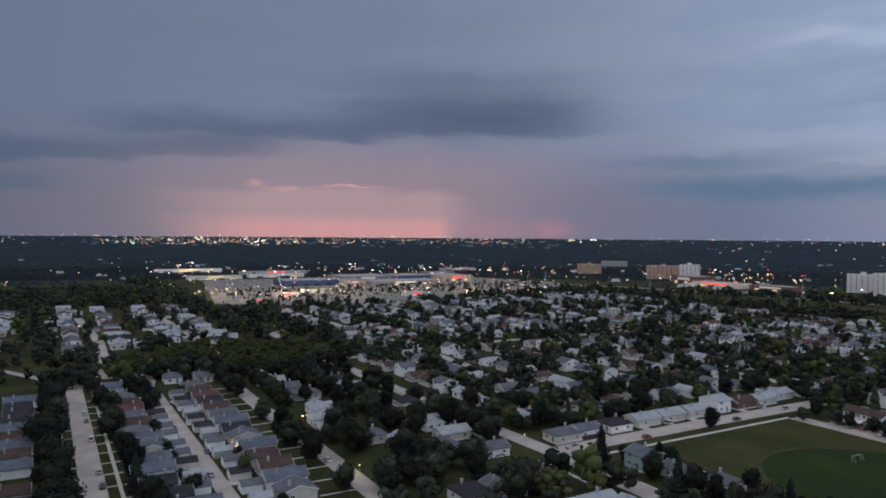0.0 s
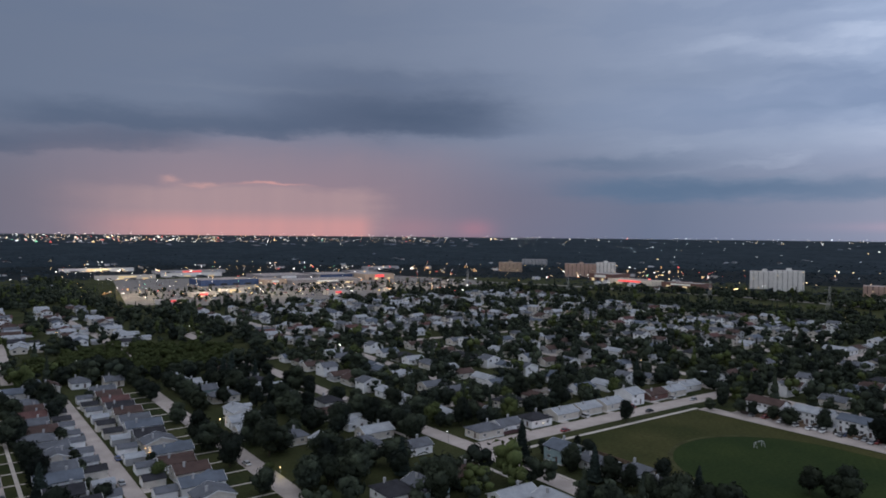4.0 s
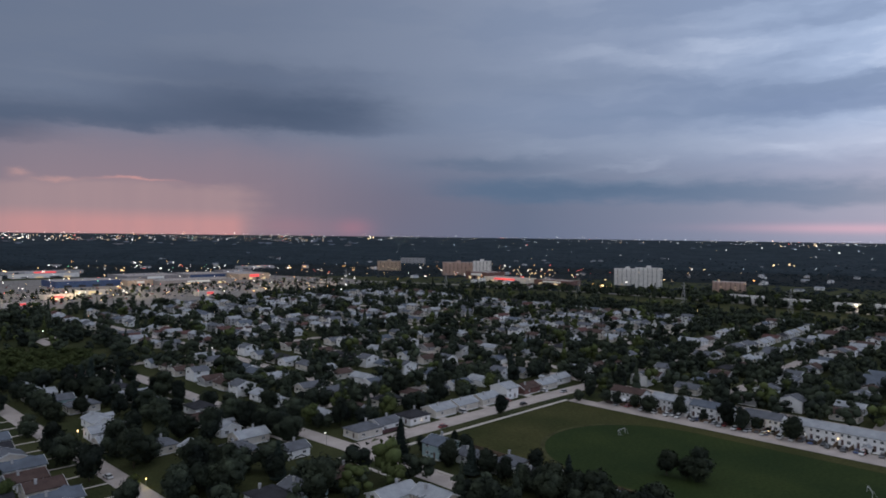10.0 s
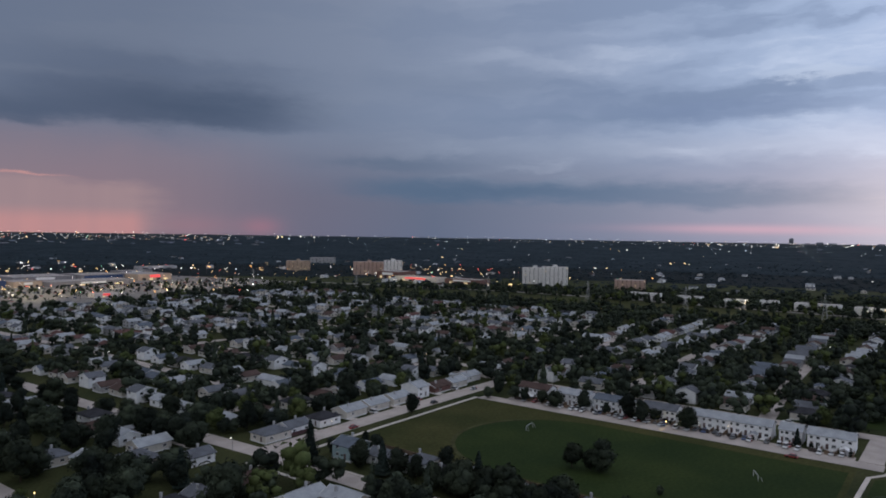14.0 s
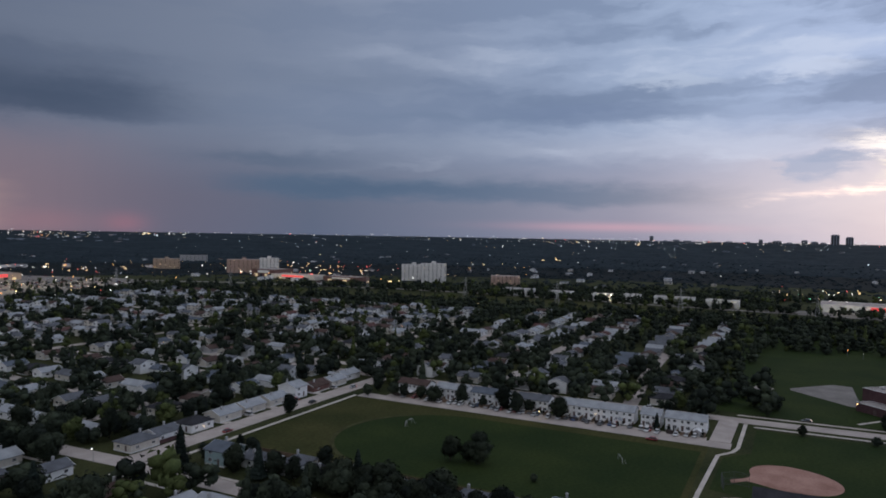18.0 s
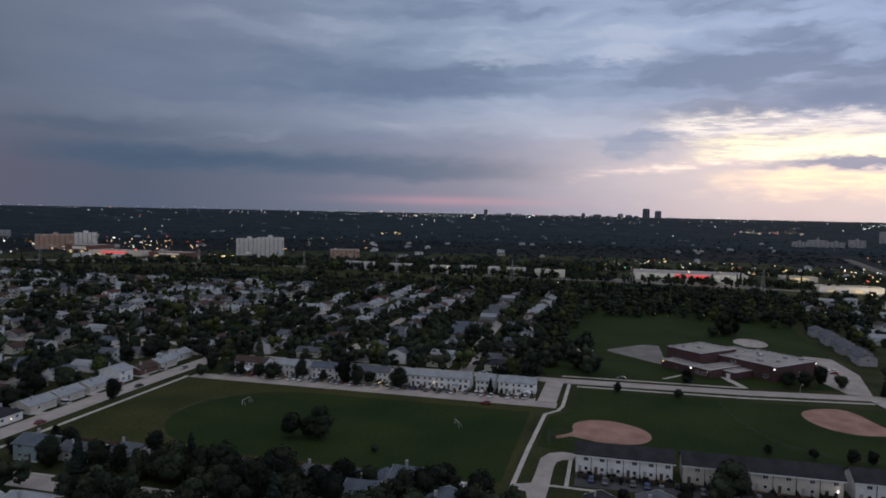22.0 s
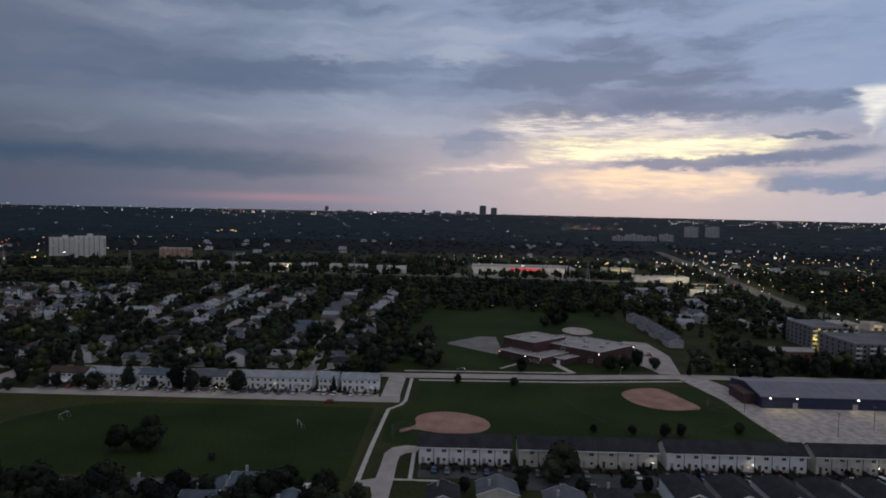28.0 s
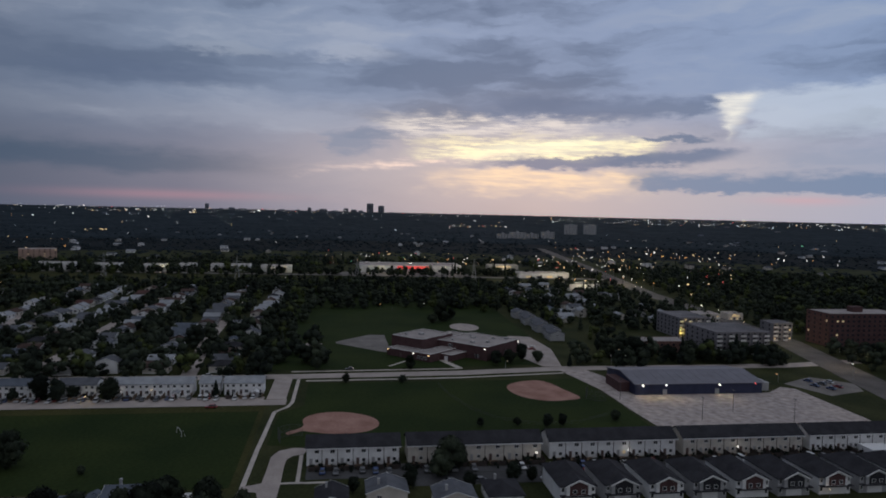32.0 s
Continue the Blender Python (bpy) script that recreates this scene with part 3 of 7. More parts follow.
tagged(part("ground", g, [GRASS, HAZEGROUND]), "dull green grassy ground of a flat prairie town", "ground", kind="structure")

Z_ROAD, Z_WALK, Z_TURF = 0.06, 0.14, 0.05


def road(name, pts, w, mat=ROAD, label="pale worn concrete residential street", z=Z_ROAD):
    return slab(name, strip(pts, w), z, mat, label, "road")


def walkway(pts, w=1.6, label="narrow pale concrete sidewalk beside grass", z=Z_WALK):
    return slab("pavement", strip(pts, w), z, WALK, label, "pavement")


# near streets; each crossing street lies a few millimetres higher or lower
road("road_1", [(12.7, 60), (12.7, 300), (12.5, 402)], 7.6)
road("road_2", [(-260, 560), (-120, 520), (-23, 474), (0, 432), (10, 404)], 5.0, z=0.052)
road("road_3", [(14, 404), (26, 440), (28, 470)], 5.0, z=0.056)
road("alley_1", [(48.3, 120), (48.3, 260), (47.5, 372)], 5.4, z=0.044, label="cracked concrete back lane between garages")
road("road_4", [(88, 60), (88, 250), (86, 320), (86, 389)], 7.4)
road("road_5", [(162.5, 20), (162.5, 203), (158, 300), (156, 420), (158, 560)], 8.2)
road("road_6", [(166.4, 202.5), (250, 203), (320, 202), (420, 204), (520, 215), (640, 232)], 9.6)
road("road_7", [(333, 420), (332.5, 180), (332.5, 20), (336, -60), (343, -116), (344, -240), (352, -290)], 9.0, z=0.052)
walkway([(168.5, 191.4), (286, 191.4)], 1.7)
walkway([(152.5, 20), (152.5, 197)], 1.5)
walkway([(150, 212), (147, 330)], 1.5)
walkway([(167.5, 40), (167.5, 192)], 1.4)
walkway([(323.4, 14), (326, -58), (333, -112)], 1.8)
walkway([(20.3, 60), (20.3, 394)], 1.2)
walkway([(5.2, 60), (5.2, 394)], 1.2)
walkway([(342, 22), (345, -60)], 1.6)
# lane and parking behind the terraces
slab("lane_1", [(284.5, 20.5), (292.5, 20.5), (292.5, 190), (284.5, 190)], 0.06, ROAD, "pale concrete lane along the field's edge", "lane")
slab("parking_5", rect(292.7, 297.2, 30, 178), 0.045, ROAD, "pale gravel parking strip behind a terrace", "parking")
slab("lane_2", [(293, 21), (328, 20.5), (328, 28.5), (293, 29)], 0.064, ROAD, "pale concrete driveway between lane and street", "driveway")
# foot path from the street round the field
slab("path_1", strip([(327, 17.6), (288, 18.0), (281.5, 19.4), (274.5, 24), (232, 25.6), (190, 26.5), (150, 27)], 1.5), 0.07, WALK, "pale concrete footpath along the field", "path")
# cul-de-sac drive at the end of the terrace
slab("driveway_1", [(150, 16.2), (190.4, 16.1), (203, 15.8), (216.7, 15.8), (222, 15.4), (225, 13.6), (226, 10.4), (229, 9.6), (232, 10.4), (232.5, 14), (230, 18.4),
                    (224.3, 20.6), (212, 20.8), (203, 21.2), (201.5, 24), (201, 26.4), (197.5, 26.4), (196.4, 22), (190, 20.8), (150, 20.8)], 0.075, ROAD,
     "pale concrete driveway with turning head", "driveway")
slab("pavement", rect(201.6, 202.8, 9.4, 15.9), 0.13, WALK, "pale concrete walk from driveway to terrace", "pavement")
slab("pavement", rect(201.4, 202.6, 0, 9.3), 0.13, WALK, "pale concrete walk crossing a lawn", "pavement")
slab("parking_3", rect(204.4, 215.3, -21.8, 8.9), 0.05, ASPHALT, "dark paved yards before a terrace", "yard")
slab("pavement", rect(202.9, 225.4, 10.4, 11.6), 0.126, WALK, "pale concrete walk beside a lawn", "pavement")
# court between the terrace and the houses
slab("lane_3", rect(197, 206, -240, -22), 0.05, ASPHALT, "dark asphalt lane between terrace and houses", "lane")
slab("parking_1", rect(206.2, 211, -240, -24), 0.054, ASPHALT, "dark asphalt parking strip", "parking")

# front walks from street to door
for i in range(15):
    for x0, x1, y in ((-3.4, 8.8, 187.6 + 12.9 * i), (16.6, 24.8, 189.6 + 12.7 * i), (72.5, 84.2, 201.5 + 12.7 * i)):
        if y < 372:
            slab("pavement", rect(x0, x1, y, y + 0.8), 0.10, WALK, "narrow concrete front walk over a lawn", "pavement")
for x in (192, 215, 229, 244, 258, 277, 291):
    slab("driveway", rect(x, x + 4, 207.9, 212.5), 0.09, WALK, "short pale concrete driveway", "driveway")

# sports fields
slab("field_1", rect(195.5, 283.3, 28, 190), 0.03, FIELD, "large dry green playing field", "field")
slab("pitch_1", arc(238, 122, 38, 0, 180, 26, 40) + [(200, 30), (276, 30)], 0.044, PITCH, "darker green watered soccer pitch", "pitch")
slab("path_2", arc(238, 122, 39.2, 40, 165, 26, 41.4) + arc(238, 122, 37.6, 165, 40, 26, 39.6), 0.052, WORN, "faint worn track curving over grass", "track")
slab("field_2", [(231.5, 5), (231.5, -118), (268, -118), (322, -116), (320, -60), (319, 13), (283, 13), (273, 22), (236, 23)], 0.028, PITCH,
     "dark green ball field", "field")
slab("field_3", [(347, 40), (346, -20), (352, -104), (420, -122), (640, -130), (700, -60), (690, 40), (520, 40), (430, 30)], 0.03, PITCH,
     "dark green school grounds", "field")


def rounded(p, n=5):
    """A smooth closed outline through plan points."""
    out, k = [], len(p)
    for i in range(k):
        a, b, c, d = (Vector(p[(i + j) % k]) for j in (-1, 0, 1, 2))
        for s in range(n):
            t = s / n
            q = 0.5 * (2 * b + (c - a) * t + (2 * a - 5 * b + 4 * c - d) * t * t + (3 * b - a - 3 * c + d) * t ** 3)
            out.append(tuple(q))
    return out


slab("infield_1", rounded([(246.5, 16.5), (250, 12.5), (248.5, 8), (246.3, 2), (246.4, -6), (249, -12), (255, -15.5), (262, -15), (268, -11), (272, -4.5),
                   (273, 2), (271, 8), (267, 11.5), (262, 12.6), (257, 12), (253, 13.5), (249, 17.5)]), 0.062, DIRT, "reddish bare dirt ball infield", "infield")
slab("infield_2", rounded([(286, -104), (284, -98), (283, -91), (286, -84), (292, -79), (300, -76.5), (308, -77), (314, -81), (318, -88), (318.5, -95),
                   (313, -99), (303, -101.5), (292, -104.5)]), 0.062, DIRT, "reddish bare dirt ball infield", "infield")
# parking pads along the back lane
for i, y in enumerate((206, 224, 243, 262, 281, 303, 325, 346)):
    slab("driveway", rect(51.1, 54.5, y, y + 5.2) if i % 2 else rect(42, 45.5, y, y + 5.2), 0.05, WALK, "concrete parking pad beside a back lane", "parking pad")
# gravel lot and its entry
slab("gravel_lot", [(238.5, -121), (268, -119.5), (300, -119), (338.5, -112), (338.5, -126), (326, -130), (292, -130.5), (290.5, -196), (300, -208), (296, -213),
                    (262, -212), (238.5, -211)], 0.05, GRAVEL, "wide pale gravel parking lot with wet patches", "parking lot")
slab("parking_2", [(347.6, -106), (347.6, -116), (392, -124), (432, -122), (436, -108), (412, -104), (372, -100)], 0.056, ROAD, "pale concrete school parking lot", "parking lot")
slab("playground_1", [(386, -30), (389, -24), (414, 1), (419, 1), (442, -20), (440, -29)], 0.056, OLDASPHALT, "grey asphalt school playground", "playground")
slab("path_4", strip([(366, -55), (345, -62)], 3.2), 0.075, WALK, "pale concrete walk to the school door", "path")
slab("path_5", strip([(369, -40), (352, -26)], 1.6), 0.072, WALK, "narrow concrete walk over grass", "path")
slab("infield_3", arc(352 + 60, 14, 5, 0, 360, 20)[:-1], 0.055, GRAVEL, "small sandy play area", "play area")
slab("infield_4", arc(470, -86, 15, 0, 360, 20, 10)[:-1], 0.055, GRAVEL, "small pale sandy infield", "infield")
slab("parking_4", [(283, -222), (306, -214), (318, -236), (304, -250), (290, -244)], 0.05, OLDASPHALT, "pale asphalt lot with parked cars", "parking lot")
# suburb streets farther off
k = 8
for x, y0, y1 in ((222, 262, 640), (288, 262, 700), (352, 240, 700), (420, 262, 720), (488, 262, 720), (556, 262, 720), (620, 262, 720)):
    road("road_%d" % k, [(x, y0), (x + 6, (y0 + y1) / 2), (x, y1)], 7.2, z=0.05)
    k += 1
for pts in ([(163, 420), (300, 436), (460, 430), (640, 440)], [(163, 560), (300, 574), (460, 566), (640, 580)], [(163, 262), (300, 258), (480, 262), (640, 268)],
            [(337, 69), (420, 76), (500, 78)], [(337, 140), (460, 146), (640, 150)]):
    road("road_%d" % k, pts, 7.2, z=0.046)
    k += 1
for x in (-96, -48, 30, 96):
    road("road_%d" % k, [(x, 420), (x + 4, 560), (x - 4, 730)], 7.0, z=0.05)
    k += 1
# wide divided avenue and the power corridor
road("road_%d" % k, [(250, -246), (314, -262), (411, -288), (540, -302), (669, -312), (820, -336), (1000, -366), (1500, -440)], 19, AVENUE, "wide lit avenue with worn asphalt", z=0.07)
k += 1
slab("corridor", strip([(600, 900), (700, 740), (770, 520), (800, 380), (790, 150), (770, -40), (760, -300)], 70), 0.03, FIELD, "open grass power line corridor", "grass strip")
road("road_%d" % k, [(700, 1010), (800, 780), (860, 520), (868, 380), (850, 150), (838, -60), (812, -330)], 16, OLDASPHALT, "wide lit road beyond the corridor", z=0.07)
# mall parking and apron
slab("mall_lot", [(166, 808), (216, 776), (315, 716), (420, 744), (470, 768), (620, 800), (740, 850), (760, 960), (700, 1130), (420, 1220), (230, 1220)], 0.05, OLDASPHALT,
     "huge pale paved mall parking lot", "parking lot")
slab("plaza_lot", [(834, -165), (886.5, -165), (886.5, -20), (868, 40), (846, 20)], 0.05, OLDASPHALT, "lit store parking lot", "parking lot")

# ---------------------------------------------------------------- houses
def window(parent, x, y, z, w, h, face, lit=False):
    """A framed window on a wall; face is the outward axis: +x, -x, +y or -y."""
    rz = {"-y": 0, "+x": 90, "+y": 180, "-x": 270}[face]
    key = (round(w, 2), round(h, 2))
    if key not in WINDOWS:
        fr, t = Geo(), 0.09
        fr.box(-w / 2, w / 2, -0.06, 0, h - t, h).box(-w / 2, w / 2, -0.09, 0, 0, t)
        fr.box(-w / 2, -w / 2 + t, -0.06, 0, t, h - t).box(w / 2 - t, w / 2, -0.06, 0, t, h - t)
        if w > 1.3:
            fr.box(-t / 2, t / 2, -0.055, 0, t, h - t)
        WINDOWS[key] = (fr.mesh("window", FRAME), Geo().box(-w / 2 + t, w / 2 - t, -0.03, 0, t, h - t).mesh("pane", GLASS),
                        Geo().box(-w / 2 + t, w / 2 - t, -0.03, 0, t, h - t).mesh("pane", LITGLASS))
    f, p, q = WINDOWS[key]
    wi = part("window", f, None, parent, loc=(x, y, z), rz=rz)
    part("pane", q if lit else p, None, wi, "warm lit pane" if lit else "")
    return wi


WINDOWS = {}
PLAIN_WINDOW = Geo().box(-0.85, 0.85, -0.05, 0, 0, 1.25, 0).box(-0.75, 0.75, -0.07, -0.05, 0.1, 1.15, 1).mesh("window", FRAME, GLASS)


def door(parent, x, y, z, face, w=0.95, h=2.05, mat=None, name="door"):
    rz = {"-y": 0, "+x": 90, "+y": 180, "-x": 270}[face]
    g = Geo().box(-w / 2, w / 2, -0.05, 0, 0, h).box(-w / 2 - 0.08, w / 2 + 0.08, -0.03, 0, h, h + 0.1)
    return part(name, g, mat or DOOR, parent, loc=(x, y, z), rz=rz)


def vee(x, half, h, rh):
    """The two boards along a gable's slopes, one bent piece at +x."""
    v = []
    for px in (x - 0.03, x + 0.03):
        v += [(px, -half, h - 0.28), (px, 0, h + rh - 0.26), (px, half, h - 0.28), (px, half, h + 0.02), (px, 0, h + rh + 0.03), (px, -half, h + 0.02)]
    return Geo().add(v, [(0, 5, 4, 1), (1, 4, 3, 2), (7, 10, 11, 6), (8, 9, 10, 7), (3, 4, 10, 9), (4, 5, 11, 10), (0, 1, 7, 6), (1, 2, 8, 7), (0, 6, 11, 5), (2, 3, 9, 8)])


def house(w, d, h, rh, axis, wall, roof, label, kind="gable", loc=(0, 0, 0), rz=0.0, chimney=True, extra=None, group="suburban houses", lit=False, name="house", plain=False):
    """A bungalow or two-storey house: footprint w along x by d along y."""
    ob = thing(name, label, "house", group, loc, rz)
    x0, x1, y0, y1 = -w / 2, w / 2, -d / 2, d / 2
    body, rf = Geo(), Geo()
    body.box(x0 - 0.04, x1 + 0.04, y0 - 0.04, y1 + 0.04, -0.2, 0.5, 1)
    if kind == "gable":
        body.gable_body(x0, x1, y0, y1, 0.5, h, h + rh - 0.16, axis)
        rf.gable(x0, x1, y0, y1, h - 0.02, h + rh, axis, 0.45)
    else:
        body.box(x0, x1, y0, y1, 0.5, h)
        rf.hip(x0, x1, y0, y1, h + 0.12, h + rh, 0.5)
    if extra:
        ex0, ex1, ey0, ey1, eh, erh, eaxis = extra
        body.gable_body(ex0, ex1, ey0, ey1, 0, eh, eh + erh - 0.16, eaxis)
        rf.gable(ex0, ex1, ey0, ey1, eh - 0.02, eh + erh, eaxis, 0.4)
    part("wall", body, [wall, CONC], ob)
    part("roof", rf, roof, ob)
    if kind == "gable":
        for end in (-1, 1):
            part("bargeboard", vee((w if axis == "x" else d) / 2 + 0.5, (d if axis == "x" else w) / 2 + 0.47, h, rh), FRAME, ob, rz=(0 if axis == "x" else 90) + (0 if end > 0 else 180))
    two = h > 4.5
    if plain:
        for x, y, f in ((-w * 0.25, y0, "-y"), (w * 0.25, y0, "-y"), (x0, d * 0.2, "-x"), (x1, 0, "+x"), (w * 0.2, y1, "+y")):
            part("window", PLAIN_WINDOW, None, ob, loc=(x, y, 3.8 if two else 1.2), rz={"-y": 0, "+x": 90, "+y": 180, "-x": 270}[f])
        return ob
    for z in ((1.3, 3.9) if two else (1.3,)):
        for k in (-0.28, 0.28):
            window(ob, w * k, y0, z, 1.4, 1.1, "-y", lit and k > 0)
        window(ob, x0, d * 0.22, z, 1.6, 1.2, "-x")
        window(ob, x1, -d * 0.22, z, 1.6, 1.2, "+x")
    window(ob, w * 0.2, y1, 1.3, 1.4, 1.1, "+y")
    door(ob, x0, -d * 0.2, 0.45, "-x")
    if chimney:
        part("chimney", Geo().box(w * 0.18, w * 0.18 + 0.7, d * 0.14, d * 0.14 + 0.6, h + 0.2, h + rh + 0.7).box(w * 0.18 - 0.06, w * 0.18 + 0.76, d * 0.14 - 0.06, d * 0.14 + 0.66, h + rh + 0.7, h + rh + 0.82), GREYWALL, ob)
    return ob


def put(proto, x, y, rz=0.0, s=1.0):
    ob = copy_thing(proto, pose(x, y, 0, 0, 0, rz))
    return ob


rnd = random.Random(5)
HOUSES = []
HOUSE_SPOTS = []


def proto(*a, **k):
    ob = house(*a, **k)
    HOUSES.append(ob)
    return ob


# first of each kind stands at its own place; the others are copies
def row(protos, places):
    """Stand houses at (x, y, rz) in turn, using each prototype's first instance once."""
    for i, (x, y, r) in enumerate(places):
        HOUSE_SPOTS.append((x, y))
        p = protos[rnd.randrange(len(protos))]
        if p.get("used"):
            put(p, x, y, r)
        else:
            p.location, p.rotation_euler.z = (x, y, 0), radians(r)
            p["used"] = 1


H_deep = [proto(11.0, 8.2, 3.2, 1.9, "x", WHITE, R_GREY, "white sided bungalow with grey shingle roof"),
          proto(10.6, 8.2, 3.2, 2.0, "x", CREAM, R_BROWN, "cream stucco bungalow with brown shingle roof"),
          proto(13.0, 8.4, 3.3, 2.0, "x", WHITE, R_BLUE, "white bungalow with dark blue grey roof", extra=(-6.6, -2.5, -6.2, -4.2, 3.0, 1.1, "y")),
          proto(10.4, 8.4, 3.2, 2.0, "x", GREYWALL, R_DARK, "grey sided bungalow with charcoal roof"),
          proto(11.0, 8.8, 3.2, 2.1, "y", CREAM, R_GREY, "cream bungalow with grey shingle roof"),
          proto(11.5, 8.6, 3.2, 2.2, "x", WHITE, R_GREY, "white bungalow with grey hipped roof", kind="hip")]
H_brown = [H_deep[1], H_deep[3], proto(11.0, 8.2, 3.2, 1.9, "x", CREAM, R_RED, "cream bungalow with dull red shingle roof"),
           proto(10.8, 8.6, 3.2, 2.0, "x", WHITE, R_DARK, "white bungalow with charcoal shingle roof"), proto(10.8, 8.4, 3.2, 2.0, "x", WHITE, R_BROWN, "white bungalow with brown shingle roof")]
H_wide = [proto(13.5, 8.6, 3.2, 1.9, "x", WHITE, R_LIGHT, "wide white bungalow with pale grey shingle roof", extra=(3.4, 6.6, -7.2, -4.3, 3.0, 1.0, "y")),
          proto(12.6, 9.0, 3.2, 2.0, "x", CREAM, R_LIGHT, "wide cream bungalow with pale grey shingle roof"),
          proto(13.0, 8.8, 3.3, 2.0, "x", TEALWALL, R_GREY, "wide pale teal bungalow with grey roof"),
          proto(13.0, 8.8, 3.2, 2.1, "x", BRICK, R_BROWN, "brick bungalow with brown roof")]
H_hip = [proto(11.5, 9.5, 3.2, 2.2, "x", WHITE, R_DARK, "white bungalow with dark hipped roof", kind="hip"),
         proto(12.5, 9.0, 3.2, 2.1, "x", CREAM, R_GREY, "cream bungalow with grey hipped roof", kind="hip")]
H_split = [proto(10.5, 9.0, 5.4, 2.2, "y", WHITE, R_LIGHT, "two-storey white house with light grey roof"),
           proto(10.0, 8.6, 5.4, 2.2, "x", CREAM, R_BROWN, "two-storey cream house with brown roof"),
           proto(10.0, 8.8, 5.2, 2.0, "y", TEALWALL, R_BLUE, "two-storey teal house with blue grey roof")]
H_far = [proto(11.5, 8.4, 3.2, 1.9, "x", WHITE, R_LIGHT, "white bungalow with pale grey roof", plain=True), proto(12.0, 8.6, 3.2, 2.0, "x", CREAM, R_GREY, "cream bungalow with grey roof", plain=True),
         proto(11.0, 8.2, 3.2, 1.9, "x", GREYWALL, R_BROWN, "grey bungalow with brown roof", plain=True), proto(9.8, 8.6, 5.4, 2.0, "y", WHITE, R_GREY, "two-storey white house with grey roof", plain=True),
         proto(12.0, 8.8, 3.2, 2.0, "x", WHITE, R_BLUE, "white bungalow with blue grey roof", plain=True), proto(12.4, 9.0, 3.2, 2.1, "x", CREAM, R_DARK, "cream bungalow with dark hipped roof", kind="hip", plain=True),
         proto(11.6, 8.4, 3.2, 1.9, "x", CREAM, R_BROWN, "cream bungalow with brown roof", plain=True)]
ALL = H_far

row(H_deep + H_brown, [(-10 + rnd.uniform(-0.8, 0.8), 190 + 12.9 * i, 180) for i in range(15)])
row(H_deep + H_brown, [(31 + rnd.uniform(-1.5, 1.5), 192 + 12.7 * i + rnd.uniform(-0.8, 0.8), 0) for i in range(14)])
row(H_deep + H_brown, [(66 + rnd.uniform(-1.5, 1.5), 204 + 12.7 * i + rnd.uniform(-0.8, 0.8), 180) for i in range(14)])
row(H_deep, [(45, 391, 90), (59, 396, 90), (74, 392, 90), (31, 384, 0), (38, 402, 90)])
row(H_wide[:3] + H_hip[1:], [(128, 223, 90), (108, 247, 0), (100, 264, 0), (103, 280, 0), (106, 296, 90), (110, 327, 0), (105, 344, 0), (103, 362, 0), (102, 380, 90),
                     (117, 233, 90)])
row(H_wide[:3] + H_hip + H_deep[:2], [(141, 211, 0), (138, 178, 0), (140, 166.5, 0), (138.5, 153.5, 0), (146, 143, 90), (111, 177, 90), (121.5, 175, 90), (139, 236, 0), (138, 254, 90), (136, 271, 0), (146, 289, 90), (135, 314, 90), (134, 331, 0),
                       (134, 350, 0), (133, 371, 0), (133, 388, 90), (138, 128, 0), (138, 110, 0), (138, 92, 90)])
row(H_hip[1:], [(176, 213, 0)])
row(H_deep[:1], [(188, 214, 0)])
row(H_hip[:1], [(204, 214, 0)])
row(H_wide[:2], [(221, 215, 180), (236, 215, 180), (252, 215, 180), (299, 215, 180), (316, 218, 180)])
row(H_split[:1], [(268, 216, 90)])
row(H_wide[3:], [(284, 215, 180)])
row(H_hip + H_deep + H_split[2:], [(180, 174, 0), (183, 160, 90), (185, 147, 0), (182, 132, 90), (184, 117, 0), (183, 101, 90), (184, 83, 0), (186, 67, 90), (187, 54, 0), (174, 63, 0), (172, 40, 90)])
# houses beyond the terraces and round the near ends of the farther streets
places = []
for x, y in ((346, 84), (346, 54), (362, 86), (378, 88), (394, 88), (410, 90), (426, 92), (442, 94), (458, 94), (362, 56), (378, 57), (394, 58), (410, 58), (424, 51), (440, 58),
             (456, 60), (470, 60), (346, 106), (346, 124), (362, 124), (378, 126), (394, 126), (410, 128), (426, 128), (346, 158), (362, 160), (378, 160), (394, 160), (410, 162), (426, 162),
             (346, 184), (362, 186), (378, 186), (346, 222), (362, 222), (380, 222), (398, 222)):
    places.append((x + rnd.uniform(-1.5, 1.5), y + rnd.uniform(-1.5, 1.5), rnd.choice((0, 90, 90))))
row(ALL, places)
places = []
for sx in (222, 288, 352, 420):
    for y in range(276, 416, 16):
        for side in (-16, 16):
            places.append((sx + side + rnd.uniform(-2, 2), y + rnd.uniform(-1.5, 1.5), rnd.choice((0, 0, 90, 180))))
for y in range(276, 416, 16):
    places.append((178 + rnd.uniform(-1, 1), y + rnd.uniform(-1.5, 1.5), rnd.choice((0, 0, 90))))
for x in range(180, 330, 17):
    places.append((x + rnd.uniform(-2, 2), 243 + rnd.uniform(-1.5, 1.5), rnd.choice((0, 90))))
row(ALL, places)
for p in HOUSES:
    if "used" in p:
        del p["used"]

# garages along the back lane
GARAGES = []


